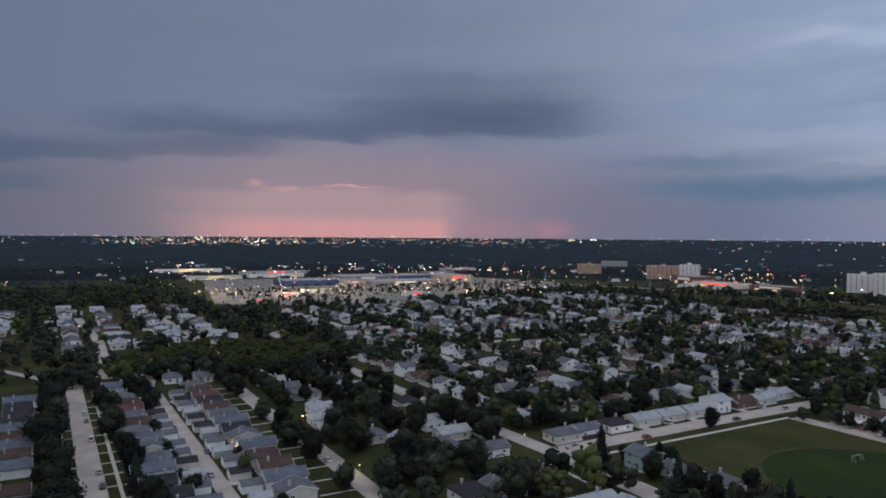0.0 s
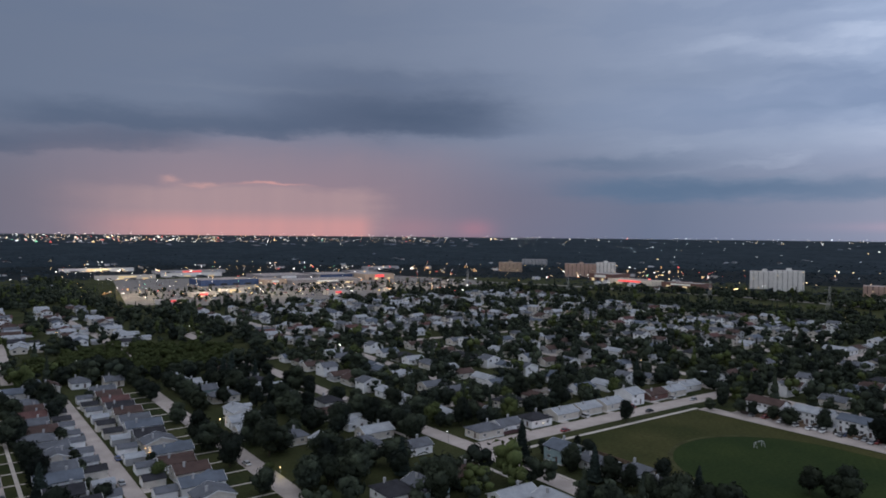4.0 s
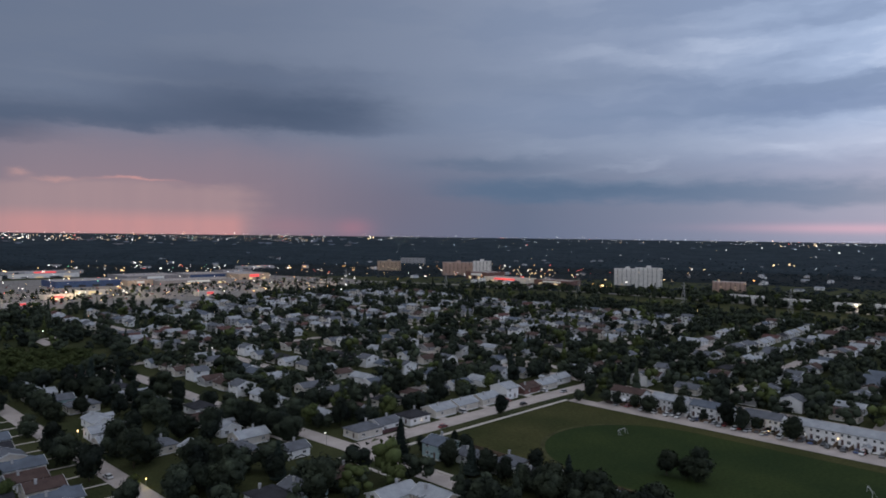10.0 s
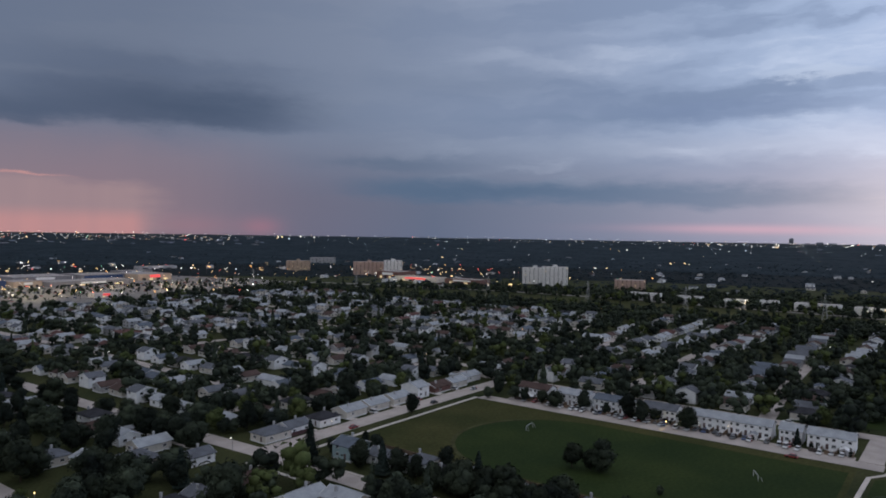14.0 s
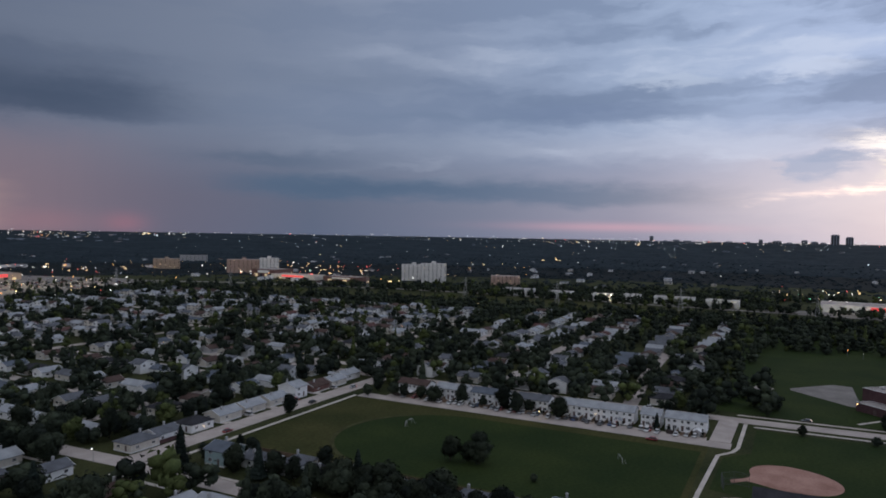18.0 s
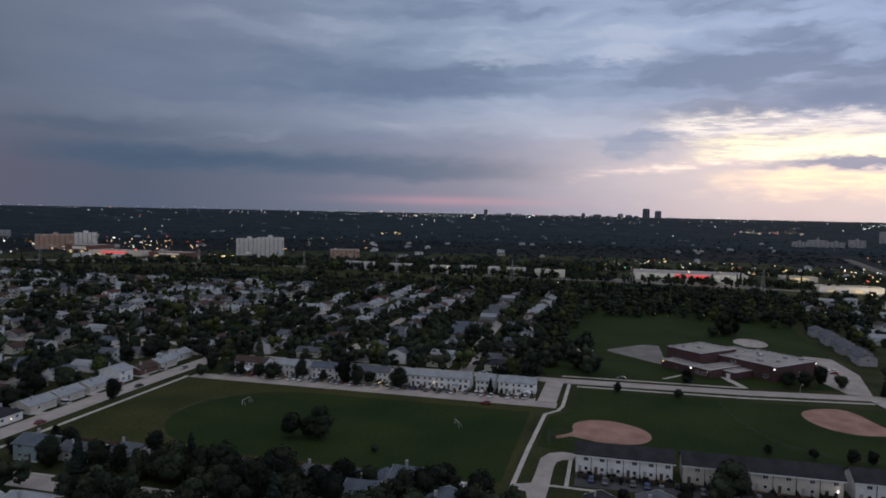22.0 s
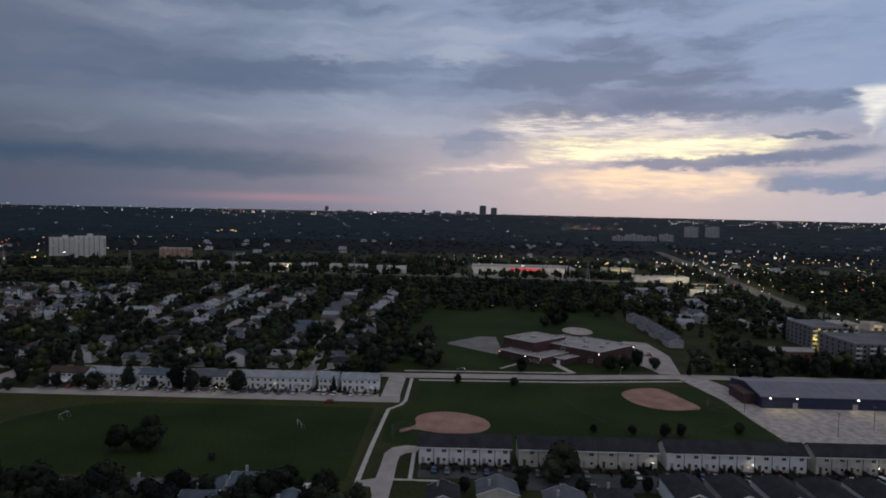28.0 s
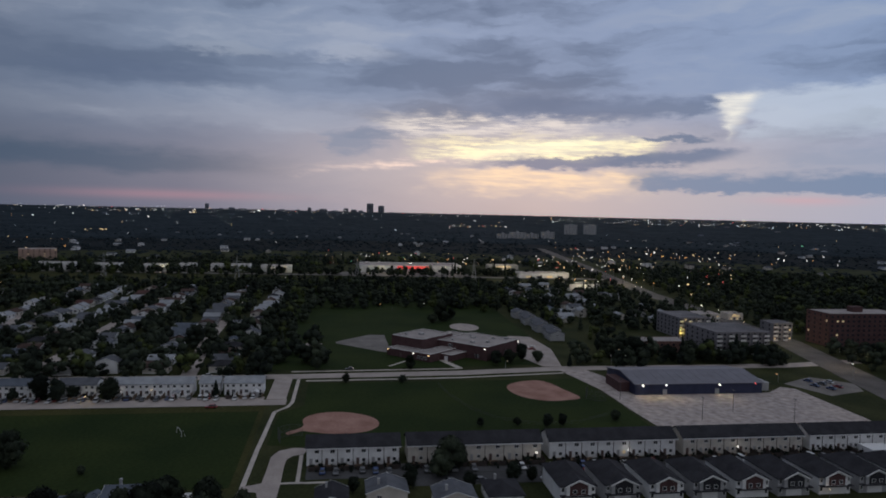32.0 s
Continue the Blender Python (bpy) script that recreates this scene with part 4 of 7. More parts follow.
def garage(w, d, wall, roof, label, axis="x"):
    ob = thing("garage", label, "garage", "lane garages")
    part("wall", Geo().gable_body(-w / 2, w / 2, -d / 2, d / 2, -0.1, 2.5, 3.6, axis), wall, ob)
    part("roof", Geo().gable(-w / 2, w / 2, -d / 2, d / 2, 2.48, 3.75, axis, 0.3, 0.16), roof, ob)
    g = Geo()
    for k in range(4):
        g.box(-1.3, 1.3, -0.05, 0, 0.05 + k * 0.54, 0.55 + k * 0.54)
    part("garage_door", g, FRAME, ob, loc=(-w / 2, 0, 0), rz=270)
    return ob


GARAGES = [garage(6.4, 5.6, WHITE, R_GREY, "white single garage with grey roof"), garage(6.6, 6.2, CREAM, R_DARK, "cream garage with dark roof"),
           garage(6.2, 5.4, GREYWALL, R_LIGHT, "grey garage with pale roof")]
first = {}
for i in range(26):
    side = i % 2
    x, y = (55.5, 205 + 12.7 * (i // 2)) if side else (41.2, 197 + 12.7 * (i // 2))
    p = GARAGES[rnd.randrange(3)]
    x, y = x + rnd.uniform(-0.5, 0.5), y + rnd.uniform(-1.5, 1.5)
    if p.name in first:
        put(p, x, y, 0 if side else 180)
    else:
        first[p.name] = 1
        p.location, p.rotation_euler.z = (x, y, 0), 0 if side else math.pi
for i, p in enumerate(GARAGES):
    if p.name not in first:
        p.location = (120 + i * 14, 302, 0)


# ---------------------------------------------------------------- terraces by the ball field
def terrace(x, y0, y1, wall, roof, units, label, lit=()):
    """A two-storey terrace whose fronts look towards -x."""
    ob = thing("terraced_house_row", label, "terrace", "white terraces", (x, (y0 + y1) / 2, 0))
    L = y1 - y0
    part("wall", Geo().gable_body(0, 10, -L / 2, L / 2, -0.2, 5.6, 8.2, "y"), wall, ob)
    part("roof", Geo().gable(0, 10, -L / 2, L / 2, 5.58, 8.4, "y", 0.55, 0.25), roof, ob)
    part("fascia", Geo().box(-0.62, -0.565, -L / 2 - 0.5, L / 2 + 0.5, 5.3, 5.62), FRAME, ob)
    u = L / units
    for i in range(units):
        c = -L / 2 + (i + 0.5) * u
        part("downpipe", Geo().box(-0.09, 0, -0.09, 0.09, 0, 5.4), DARKFENCE, ob, loc=(0, c - u / 2 + 0.12, 0))
        window(ob, 0, c - 0.15 * u, 3.9, 1.5, 1.15, "-x", (i, 1) in lit)
        window(ob, 0, c - 0.16 * u, 1.05, 1.1, 1.1, "-x", (i, 0) in lit)
        door(ob, 0, c + 0.22 * u, 0.15, "-x", mat=GREYWALL if i % 2 else DOOR)
        part("deck", Geo().box(-2.6, -0.02, -1.5, 1.5, 0.05, 0.22), FENCE, ob, loc=(0, c + 0.1 * u, 0))
        part("vent", Geo().box(-0.25, 0.25, -0.2, 0.2, 0, 0.55), DARKFENCE, ob, loc=(6.2, c, 7.5))
        part("privacy_fence", Geo().box(-4.6, -0.02, -0.04, 0.04, 0, 1.7), DARKFENCE, ob, loc=(0, c - u / 2, 0))
        part("yard_fence", Geo().box(-4.7, -4.62, -u / 2 + 0.5, u / 2 - 0.8, 0, 1.5), DARKFENCE, ob, loc=(0, c, 0))
    return ob


terrace(215.5, -19.8, 9, WHITE, R_DARK, 6, "white two-storey terrace with charcoal roof")
terrace(215.5, -66, -22.5, CREAM, R_DARK, 7, "pale beige two-storey terrace with dark roof")
terrace(215.5, -112.5, -68.8, WHITE, R_DARK, 8, "white two-storey terrace with charcoal roof", {(3, 0)})
terrace(215.5, -159, -115.2, CREAM, R_DARK, 9, "beige two-storey terrace with dark roof")
terrace(215.5, -205, -161.6, WHITE, R_DARK, 9, "white two-storey terrace with charcoal roof")
terrace(215.5, -252, -207.5, CREAM, R_DARK, 9, "beige two-storey terrace with dark roof")
# front-gabled houses of the near court
def court_house(label, wall, trim_door):
    """A two-storey front-gabled house with a garage door under its porch gable; front towards -x."""
    ob = thing("house", label, "house", "court houses")
    part("wall", Geo().box(0, 17, -5.0, 5.0, -0.2, 5.2).gable_body(-0.9, 4, -3.6, 3.6, 2.6, 5.5, 7.1, "x"), wall, ob)
    part("roof", Geo().hip(0, 17, -5.0, 5.0, 5.25, 8.2, 0.5).gable(-0.9, 6.5, -3.6, 3.6, 5.5, 7.35, "x", 0.5), R_DARK, ob)
    fa = Geo()
    for s in (-1, 1):
        fa.add([(-1.5, 0, 7.42), (-1.38, 0, 7.42), (-1.38, s * 4.15, 5.52), (-1.5, s * 4.15, 5.52), (-1.5, 0, 6.98), (-1.38, 0, 6.98), (-1.38, s * 4.15, 5.12), (-1.5, s * 4.15, 5.12)],
               [(0, 1, 2, 3), (7, 6, 5, 4), (0, 3, 7, 4), (1, 5, 6, 2), (2, 6, 7, 3)])
    part("bargeboard", fa, FRAME, ob)
    part("gable_panel", Geo().prism([(-2.6, 0), (2.6, 0), (2.6, 2.6), (0, 3.7), (-2.6, 2.6)], 0, 0.06), DARKBRICK if trim_door else R_DARK, ob, "dark cladding panel",
         loc=(-0.9, 0, 2.9)).rotation_euler = (radians(90), 0, radians(-90))
    for y in (-1.2, 1.2):
        window(ob, -0.97, y, 3.4, 1.2, 1.1, "-x", False)
    for y in (-4.3, 4.3):
        window(ob, 0, y, 3.6, 0.9, 1.2, "-x")
        window(ob, 0, y, 1.0, 0.9, 1.2, "-x")
    part("porch_roof", Geo().box(-1.5, 0, -5.2, 5.2, 2.62, 2.82), R_DARK, ob)
    part("garage_door", Geo().box(-0.06, 0, -2.4, 2.4, 0.05, 0.62).box(-0.06, 0, -2.4, 2.4, 0.66, 1.24).box(-0.06, 0, -2.4, 2.4, 1.28, 1.86).box(-0.06, 0, -2.4, 2.4, 1.9, 2.4), FRAME, ob, "white sectional door")
    return ob


ca = court_house("white court house with dark gable and charcoal roof", WHITE, True)
cb = court_house("grey court house with dark gable and charcoal roof", GREYWALL, False)
for i, y in enumerate((-66, -79, -92, -105, -118, -131, -144, -157, -170, -183)):
    p = (ca, cb)[i % 2]
    if i < 2:
        p.location = (180.4, y, 0)
    else:
        put(p, 180.4, y)
# small houses in front of the first terrace
row(H_hip[:1] + H_deep[3:5], [(184, -32, 90), (186, -46, 0), (190, -14, 90), (185, 1, 0)])


# ---------------------------------------------------------------- terraces behind the field
def block(x, y0, y1, wall, roof, units, label):
    ob = thing("terraced_house_row", label, "terrace", "terraces by the lane", (x, (y0 + y1) / 2, 0))
    L = y1 - y0
    part("wall", Geo().gable_body(0, 9, -L / 2, L / 2, -0.2, 5.2, 7.0, "y"), wall, ob)
    part("roof", Geo().gable(0, 9, -L / 2, L / 2, 5.18, 7.2, "y", 0.5, 0.22), roof, ob)
    u = L / units
    for i in range(units):
        c = -L / 2 + (i + 0.5) * u
        window(ob, 0, c - 0.2 * u, 3.5, 1.3, 1.1, "-x")
        window(ob, 0, c + 0.24 * u, 3.5, 1.0, 1.1, "-x")
        window(ob, 0, c - 0.2 * u, 1.0, 1.5, 1.3, "-x")
        door(ob, 0, c + 0.22 * u, 0.15, "-x")
        part("yard_fence", Geo().box(-6.4, 0, -0.04, 0.04, 0, 1.6), FENCE, ob, loc=(0, c - u / 2, 0))
        if i % 3:
            part("back_fence", Geo().box(-6.5, -6.42, -u / 2 + 0.2, u / 2 - 1.4, 0, 1.6), FENCE if i % 2 else DARKFENCE, ob, loc=(0, c, 0))
        part("patio", Geo().box(-2.4, 0, -1.6, 1.6, 0.02, 0.16), CONC, ob, loc=(0, c, 0))
    return ob


block(301, 160, 176, WHITE, R_BROWN, 3, "white terrace with brown roof")
block(301, 139, 155, WHITE, R_LIGHT, 3, "white terrace with pale grey roof")
block(301, 119, 136, WHITE, R_BLUE, 3, "white terrace with blue grey roof")
block(301, 98, 113, WHITE, R_GREY, 3, "white terrace with grey roof")
block(301, 60, 93, WHITE, R_LIGHT, 6, "long white terrace with pale grey roof")
block(301, 49, 57, WHITE, R_LIGHT, 2, "short white terrace with pale roof")
block(301, 31, 47, WHITE, R_LIGHT, 3, "white terrace with pale blue grey roof")

# ---------------------------------------------------------------- school
school = thing("school", "low red brick school with flat pale gravel roofs", "school", loc=(376.8, -62.6, 0), rz=-45.4)


def flat_block(parent, x0, x1, y0, y1, h, wall=DARKBRICK, roof=FLATROOF, cap=CONC, name="wing"):
    """A flat-roofed wing: walls, a roof deck sunk behind a parapet and its metal cap."""
    w = part(name, Geo().box(x0, x1, y0, y1, -0.2, h - 0.5).box(x0, x0 + 0.3, y0, y1, h - 0.5, h).box(x1 - 0.3, x1, y0, y1, h - 0.5, h)
             .box(x0 + 0.3, x1 - 0.3, y0, y0 + 0.3, h - 0.5, h).box(x0 + 0.3, x1 - 0.3, y1 - 0.3, y1, h - 0.5, h), wall, parent)
    part("roof", Geo().box(x0 + 0.3, x1 - 0.3, y0 + 0.3, y1 - 0.3, h - 0.5, h - 0.22), roof, w)
    part("parapet_cap", Geo().box(x0 - 0.06, x0 + 0.36, y0 - 0.06, y1 + 0.06, h, h + 0.08).box(x1 - 0.36, x1 + 0.06, y0 - 0.06, y1 + 0.06, h, h + 0.08)
         .box(x0 + 0.36, x1 - 0.36, y0 - 0.06, y0 + 0.36, h, h + 0.08).box(x0 + 0.36, x1 - 0.36, y1 - 0.36, y1 + 0.06, h, h + 0.08), cap, w)
    return w


flat_block(school, -13, 15, 11, 33, 9.2, name="gym_wing")
flat_block(school, 1, 34, -22, 10.9, 7.4, name="classroom_wing")
flat_block(school, 15.1, 31, 11, 24, 7.0, name="rear_wing")
flat_block(school, -22.5, -13.1, 8, 28, 4.0, name="entrance_wing")
flat_block(school, -22.5, 0.9, -2, 7.9, 4.2, name="office_wing")
flat_block(school, -13, 0.9, -9, -2.1, 3.4, name="porch_wing")
for x, y, s, h in ((8, -8, 2.2, 7.2), (14, -14, 1.6, 7.2), (20, 0, 2.6, 7.2), (26, -10, 1.8, 7.2), (24, 4, 1.5, 7.2), (30, -16, 2.0, 7.2), (6, 4, 1.4, 7.2), (0, 22, 2.4, 9.0), (-6, 28, 1.5, 9.0), (22, 18, 2.0, 6.8)):
    part("roof_unit", Geo().box(-s / 2, s / 2, -s / 2, s / 2, 0, 1.1).box(-s / 2 + 0.2, s / 2 - 0.2, -s / 2 + 0.2, s / 2 - 0.2, 1.1, 1.25), POLE, school, loc=(x, y, h - 0.25))
for y in (-16, 2):
    window(school, 1, y if y < -9.5 else y, 4.6 if y > -10 else 1.2, 2.6, 1.7, "-x")
for x in (8, 20):
    window(school, x, -22, 1.3, 2.6, 2.0, "-y")
for y in (0.5, 3, 5.5):
    window(school, -22.5, y, 1.1, 1.6, 1.6, "-x")
door(school, -13, -5.5, 0, "-x", 2.2, 2.4, FRAME)
door(school, -22.5, 18, 0, "-x", 1.6, 2.3)
LAMP_SPOTS = []


def wall_lamp(parent, x, y, z, face, mat=None, size=0.34):
    rz = {"-y": 0, "+x": 90, "+y": 180, "-x": 270}[face]
    la = part("wall_lamp", Geo().box(-size * 0.6, size * 0.6, -0.1, 0, 0, size * 1.3), POLE, parent, loc=(x, y, z), rz=rz)
    part("lens", Geo().box(-size / 2, size / 2, -size, -0.1, 0.05, size), mat or L_WHITE, la, "glowing lens")
    return la


wall_lamp(school, -22.5, 9, 3.0, "-x", size=0.42)
wall_lamp(school, -22.5, 27, 3.0, "-x", L_WARM)
wall_lamp(school, -22.5, -1, 3.2, "-x", L_WARM)
wall_lamp(school, 1, -21, 6.0, "-x", size=0.36)
wall_lamp(school, 33, -22, 6.2, "-y", size=0.36)

# ---------------------------------------------------------------- arena beside the gravel lot
arena = thing("arena", "long navy metal arena with grey steel roof", "sports hall")
part("wall", Geo().gable_body(290, 323, -192, -131, -0.2, 5.0, 7.3, "y"), NAVY, arena)
roof = part("roof", Geo().gable(290, 323, -192, -131, 5.02, 7.6, "y", 0.7, 0.2), STEELROOF, arena, "grey standing-seam steel roof")
seam = Geo().add([(289.4, 0, 5.04), (306.5, 0, 7.62), (306.5, 0.1, 7.62), (289.4, 0.1, 5.04), (289.4, 0, 5.1), (306.5, 0, 7.67), (306.5, 0.1, 7.67), (289.4, 0.1, 5.1)],
                 [(4, 5, 6, 7), (0, 1, 5, 4), (7, 6, 2, 3), (0, 4, 7, 3)]).mesh("seam", STEELROOF)
for i in range(16):
    part("seam", seam, None, roof, loc=(0, -192.2 + i * 4.07, 0))
for y in (-140, -150, -163, -176, -186):
    part("panel_joint", Geo().box(289.93, 290, -0.08, 0.08, 0.1, 4.9), NAVY, arena, loc=(0, y, 0))
for y in (-145, -170):
    door(arena, 290, y, 0.0, "-x", 2.0, 2.3, GREYWALL)
wall_lamp(arena, 290, -134.5, 4.0, "-x", L_WHITE, 0.5)
wall_lamp(arena, 290, -145.5, 4.0, "-x", L_WHITE, 0.5)
wall_lamp(arena, 290, -171, 4.0, "-x", L_WHITE, 0.5)
wall_lamp(arena, 290, -188.5, 4.4, "-x", L_RED, 0.5)
part("annex", Geo().box(296, 312, -130.9, -126, -0.2, 4.2).box(295.8, 312.2, -130.9, -125.8, 4.2, 4.4), DARKBRICK, arena)
part("annex", Geo().box(294, 320, -198, -192.1, -0.2, 3.6).box(293.8, 320.2, -198.2, -192.1, 3.6, 3.8), GREYWALL, arena)
for y, p in ((-134.5, 60), (-145.5, 60), (-171, 60)):
    d = bpy.data.lights.new("arena_flood", "SPOT")
    d.energy, d.color, d.spot_size, d.spot_blend, d.shadow_soft_size = 1700, (1.0, 0.8, 0.5), radians(130), 0.8, 0.3
    o = new("arena_flood", d)
    o.matrix_world = look((288.2, y, 4.2), (284, y, 0))


# ---------------------------------------------------------------- blocks of flats
def flats(name, label, loc, rz, w, d, h, floors, cols, wall, group, lift=3.0, lit=0.05, side=True, detail=True, roofmat=None, balconies=True):
    """A flat-roofed apartment block: front along x faces -y, and its left end faces -x."""
    ob = thing(name, label, "apartment block", group, loc, rz)
    part("wall", Geo().box(-w / 2, w / 2, -d / 2, d / 2, -0.3, h - 0.4).box(-w / 2, w / 2, -d / 2, -d / 2 + 0.3, h - 0.4, h).box(-w / 2, w / 2, d / 2 - 0.3, d / 2, h - 0.4, h)
         .box(-w / 2, -w / 2 + 0.3, -d / 2 + 0.3, d / 2 - 0.3, h - 0.4, h).box(w / 2 - 0.3, w / 2, -d / 2 + 0.3, d / 2 - 0.3, h - 0.4, h), wall, ob)
    part("roof", Geo().box(-w / 2 + 0.3, w / 2 - 0.3, -d / 2 + 0.3, d / 2 - 0.3, h - 0.4, h - 0.15), roofmat or FLATROOF, ob)
    if lift:
        part("lift_house", Geo().box(-3.5, 3.5, -2.5, 3.0, h - 0.2, h + lift).box(-3.7, 3.7, -2.7, 3.2, h + lift, h + lift + 0.2), wall, ob)
    fh, cw = (h - 0.8) / floors, w / cols
    r = random.Random(len(label) + floors)
    panes = Geo()
    for c in range(cols):
        x = -w / 2 + (c + 0.5) * cw
        if c % 2 == 0 and balconies:
            st = part("balcony_frame", Geo().box(-cw * 0.5, -cw * 0.5 + 0.2, -1.1, 0, 0.4, h - 0.6).box(cw * 0.5 - 0.2, cw * 0.5, -1.1, 0, 0.4, h - 0.6), wall, ob, loc=(x, -d / 2, 0))
            if not detail:
                bm_ = Geo().box(-cw * 0.5 + 0.2, cw * 0.5 - 0.2, -1.2, 0, 0, 1.6).mesh("balcony", wall)
                for f in range(floors):
                    part("balcony", bm_, None, st, loc=(0, 0, 0.4 + f * fh))
            for f in range(floors if detail else 0):
                part("balcony", Geo().box(-cw * 0.5 + 0.2, cw * 0.5 - 0.2, -1.2, 0, 0, 0.18).box(-cw * 0.5 + 0.2, cw * 0.5 - 0.2, -1.2, -1.12, 0.18, 1.1), CONC, st, loc=(0, 0, 0.4 + f * fh))
        if not detail and c % 2 == 1:
            for f in range(floors):
                panes.box(x - 0.75, x + 0.75, -d / 2 - 0.05, -d / 2, 1.3 + f * fh, 2.5 + f * fh, 1 if r.random() < lit else 0)
        for f in range(floors if detail else 0):
            part("window", WPANE_LIT if r.random() < lit else WPANE, None, ob, loc=(x, -d / 2, 1.2 + f * fh))
    if side:
        for c in range(max(2, int(d / 5))):
            y = d / 2 - (c + 0.5) * d / max(2, int(d / 5))
            if not detail:
                for f in range(floors):
                    panes.box(-w / 2 - 0.05, -w / 2, y - 0.7, y + 0.7, 1.3 + f * fh, 2.5 + f * fh)
            for f in range(floors if detail else 0):
                part("window", WPANE_LIT if r.random() < lit else WPANE, None, ob, loc=(-w / 2, y, 1.2 + f * fh), rz=270)
    if not detail:
        tagged(part("windows", panes, [GLASS, LITGLASS], ob), "many small dark windows", kind="stuff")
    return ob


WPANE = Geo().box(-0.7, 0.7, -0.05, 0, 0, 1.2).box(-0.8, 0.8, -0.07, 0, -0.1, 0).mesh("window", GLASS)
WPANE_LIT = Geo().box(-0.7, 0.7, -0.05, 0, 0, 1.2).mesh("window", LITGLASS)
# near blocks by the avenue
flats("apartment_block", "grey five-storey apartment block with flat roof", (389, -232, 0), -88, 34, 34, 13.6, 5, 9, FLATWALL, "flats by the avenue", lift=0, roofmat=DARKROOF, lit=0.02)
flats("apartment_block", "pale grey five-storey apartment block with grey roof", (441, -231, 0), -88, 22, 30, 13.6, 5, 7, FLATWALL, "flats by the avenue", lift=0, roofmat=DARKROOF, lit=0.03)
flats("apartment_block", "pale apartment block with flat roof", (476, -262, 0), -92, 24, 16, 9.6, 3, 7, CREAM, "flats by the avenue", lift=0, lit=0.03)
flats("apartment_block", "low red brick apartment block", (386, -188, 0), -90, 30, 15, 7.0, 2, 8, BRICK, "flats by the avenue", lift=0, lit=0.02, balconies=False)
flats("apartment_block", "tall dark red brick apartment block", (404, -330, 0), -90, 52, 22, 21, 7, 14, DARKBRICK, "flats by the avenue", lift=3, lit=0.03, balconies=False)
flats("apartment_block", "dark grey mid-rise block", (420, -286, 0), -90, 14, 14, 12, 4, 4, FLATWALL, "flats by the avenue", lift=0, roofmat=DARKROOF, lit=0.12)
# towers beyond the corridor
flats("apartment_tower", "tall white concrete apartment tower", (1034, 578, 0), -60, 42, 20, 27, 10, 12, CONC, "far towers", lift=3, detail=False)
flats("apartment_tower", "tall white concrete apartment tower", (1010, 528, 0), -60, 40, 20, 31, 11, 12, CONC, "far towers", lift=3, detail=False)
flats("apartment_tower", "pink brick apartment tower", (1006, 930, 0), -45, 62, 20, 25, 9, 16, PINKBRICK, "far towers", lift=3, detail=False)
flats("apartment_tower", "white concrete apartment tower", (1016, 878, 0), -45, 34, 20, 29, 11, 10, CONC, "far towers", lift=3, detail=False)
flats("apartment_tower", "tan brick apartment tower", (1006, 1135, 0), -42, 50, 20, 20, 7, 12, TAN, "far towers", lift=3, lit=0.1, detail=False)
flats("apartment_tower", "square pinkish brick apartment block", (1000, 398, 0), -68, 44, 22, 17, 6, 14, PINKBRICK, "far towers", lift=0, lit=0.15, detail=False)
flats("apartment_tower", "grey slab block with open ground floor", (1262, 1330, 0), -45, 64, 18, 16, 5, 14, GREYWALL, "far towers", lift=0, lit=0.0, detail=False)
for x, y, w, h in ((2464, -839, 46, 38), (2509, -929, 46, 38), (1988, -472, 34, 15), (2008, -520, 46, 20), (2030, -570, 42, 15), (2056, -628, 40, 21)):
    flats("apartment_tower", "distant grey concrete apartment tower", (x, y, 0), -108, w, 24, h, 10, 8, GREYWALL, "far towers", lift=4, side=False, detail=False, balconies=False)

# long low terrace beyond the school
for i in range(7):
    x = 424 + i * 15
    ob = thing("terraced_house", "pale blue grey terraced house end to end", "terrace", "terrace behind the school", (x, -136 - (i % 2) * 2.6, 0))
    part("wall", Geo().gable_body(-6.4, 6.4, -4.6, 4.6, -0.2, 4.6, 6.2, "x"), GREYWALL, ob)
    part("roof", Geo().gable(-6.4, 6.4, -4.6, 4.6, 4.6, 6.5, "x", 0.3), R_GREY, ob)
    for k in (-4, 0, 4):
        window(ob, k, 4.6, 1.2, 1.4, 1.2, "+y")
    window(ob, -6.4, 0, 2.8, 1.4, 1.1, "-x")


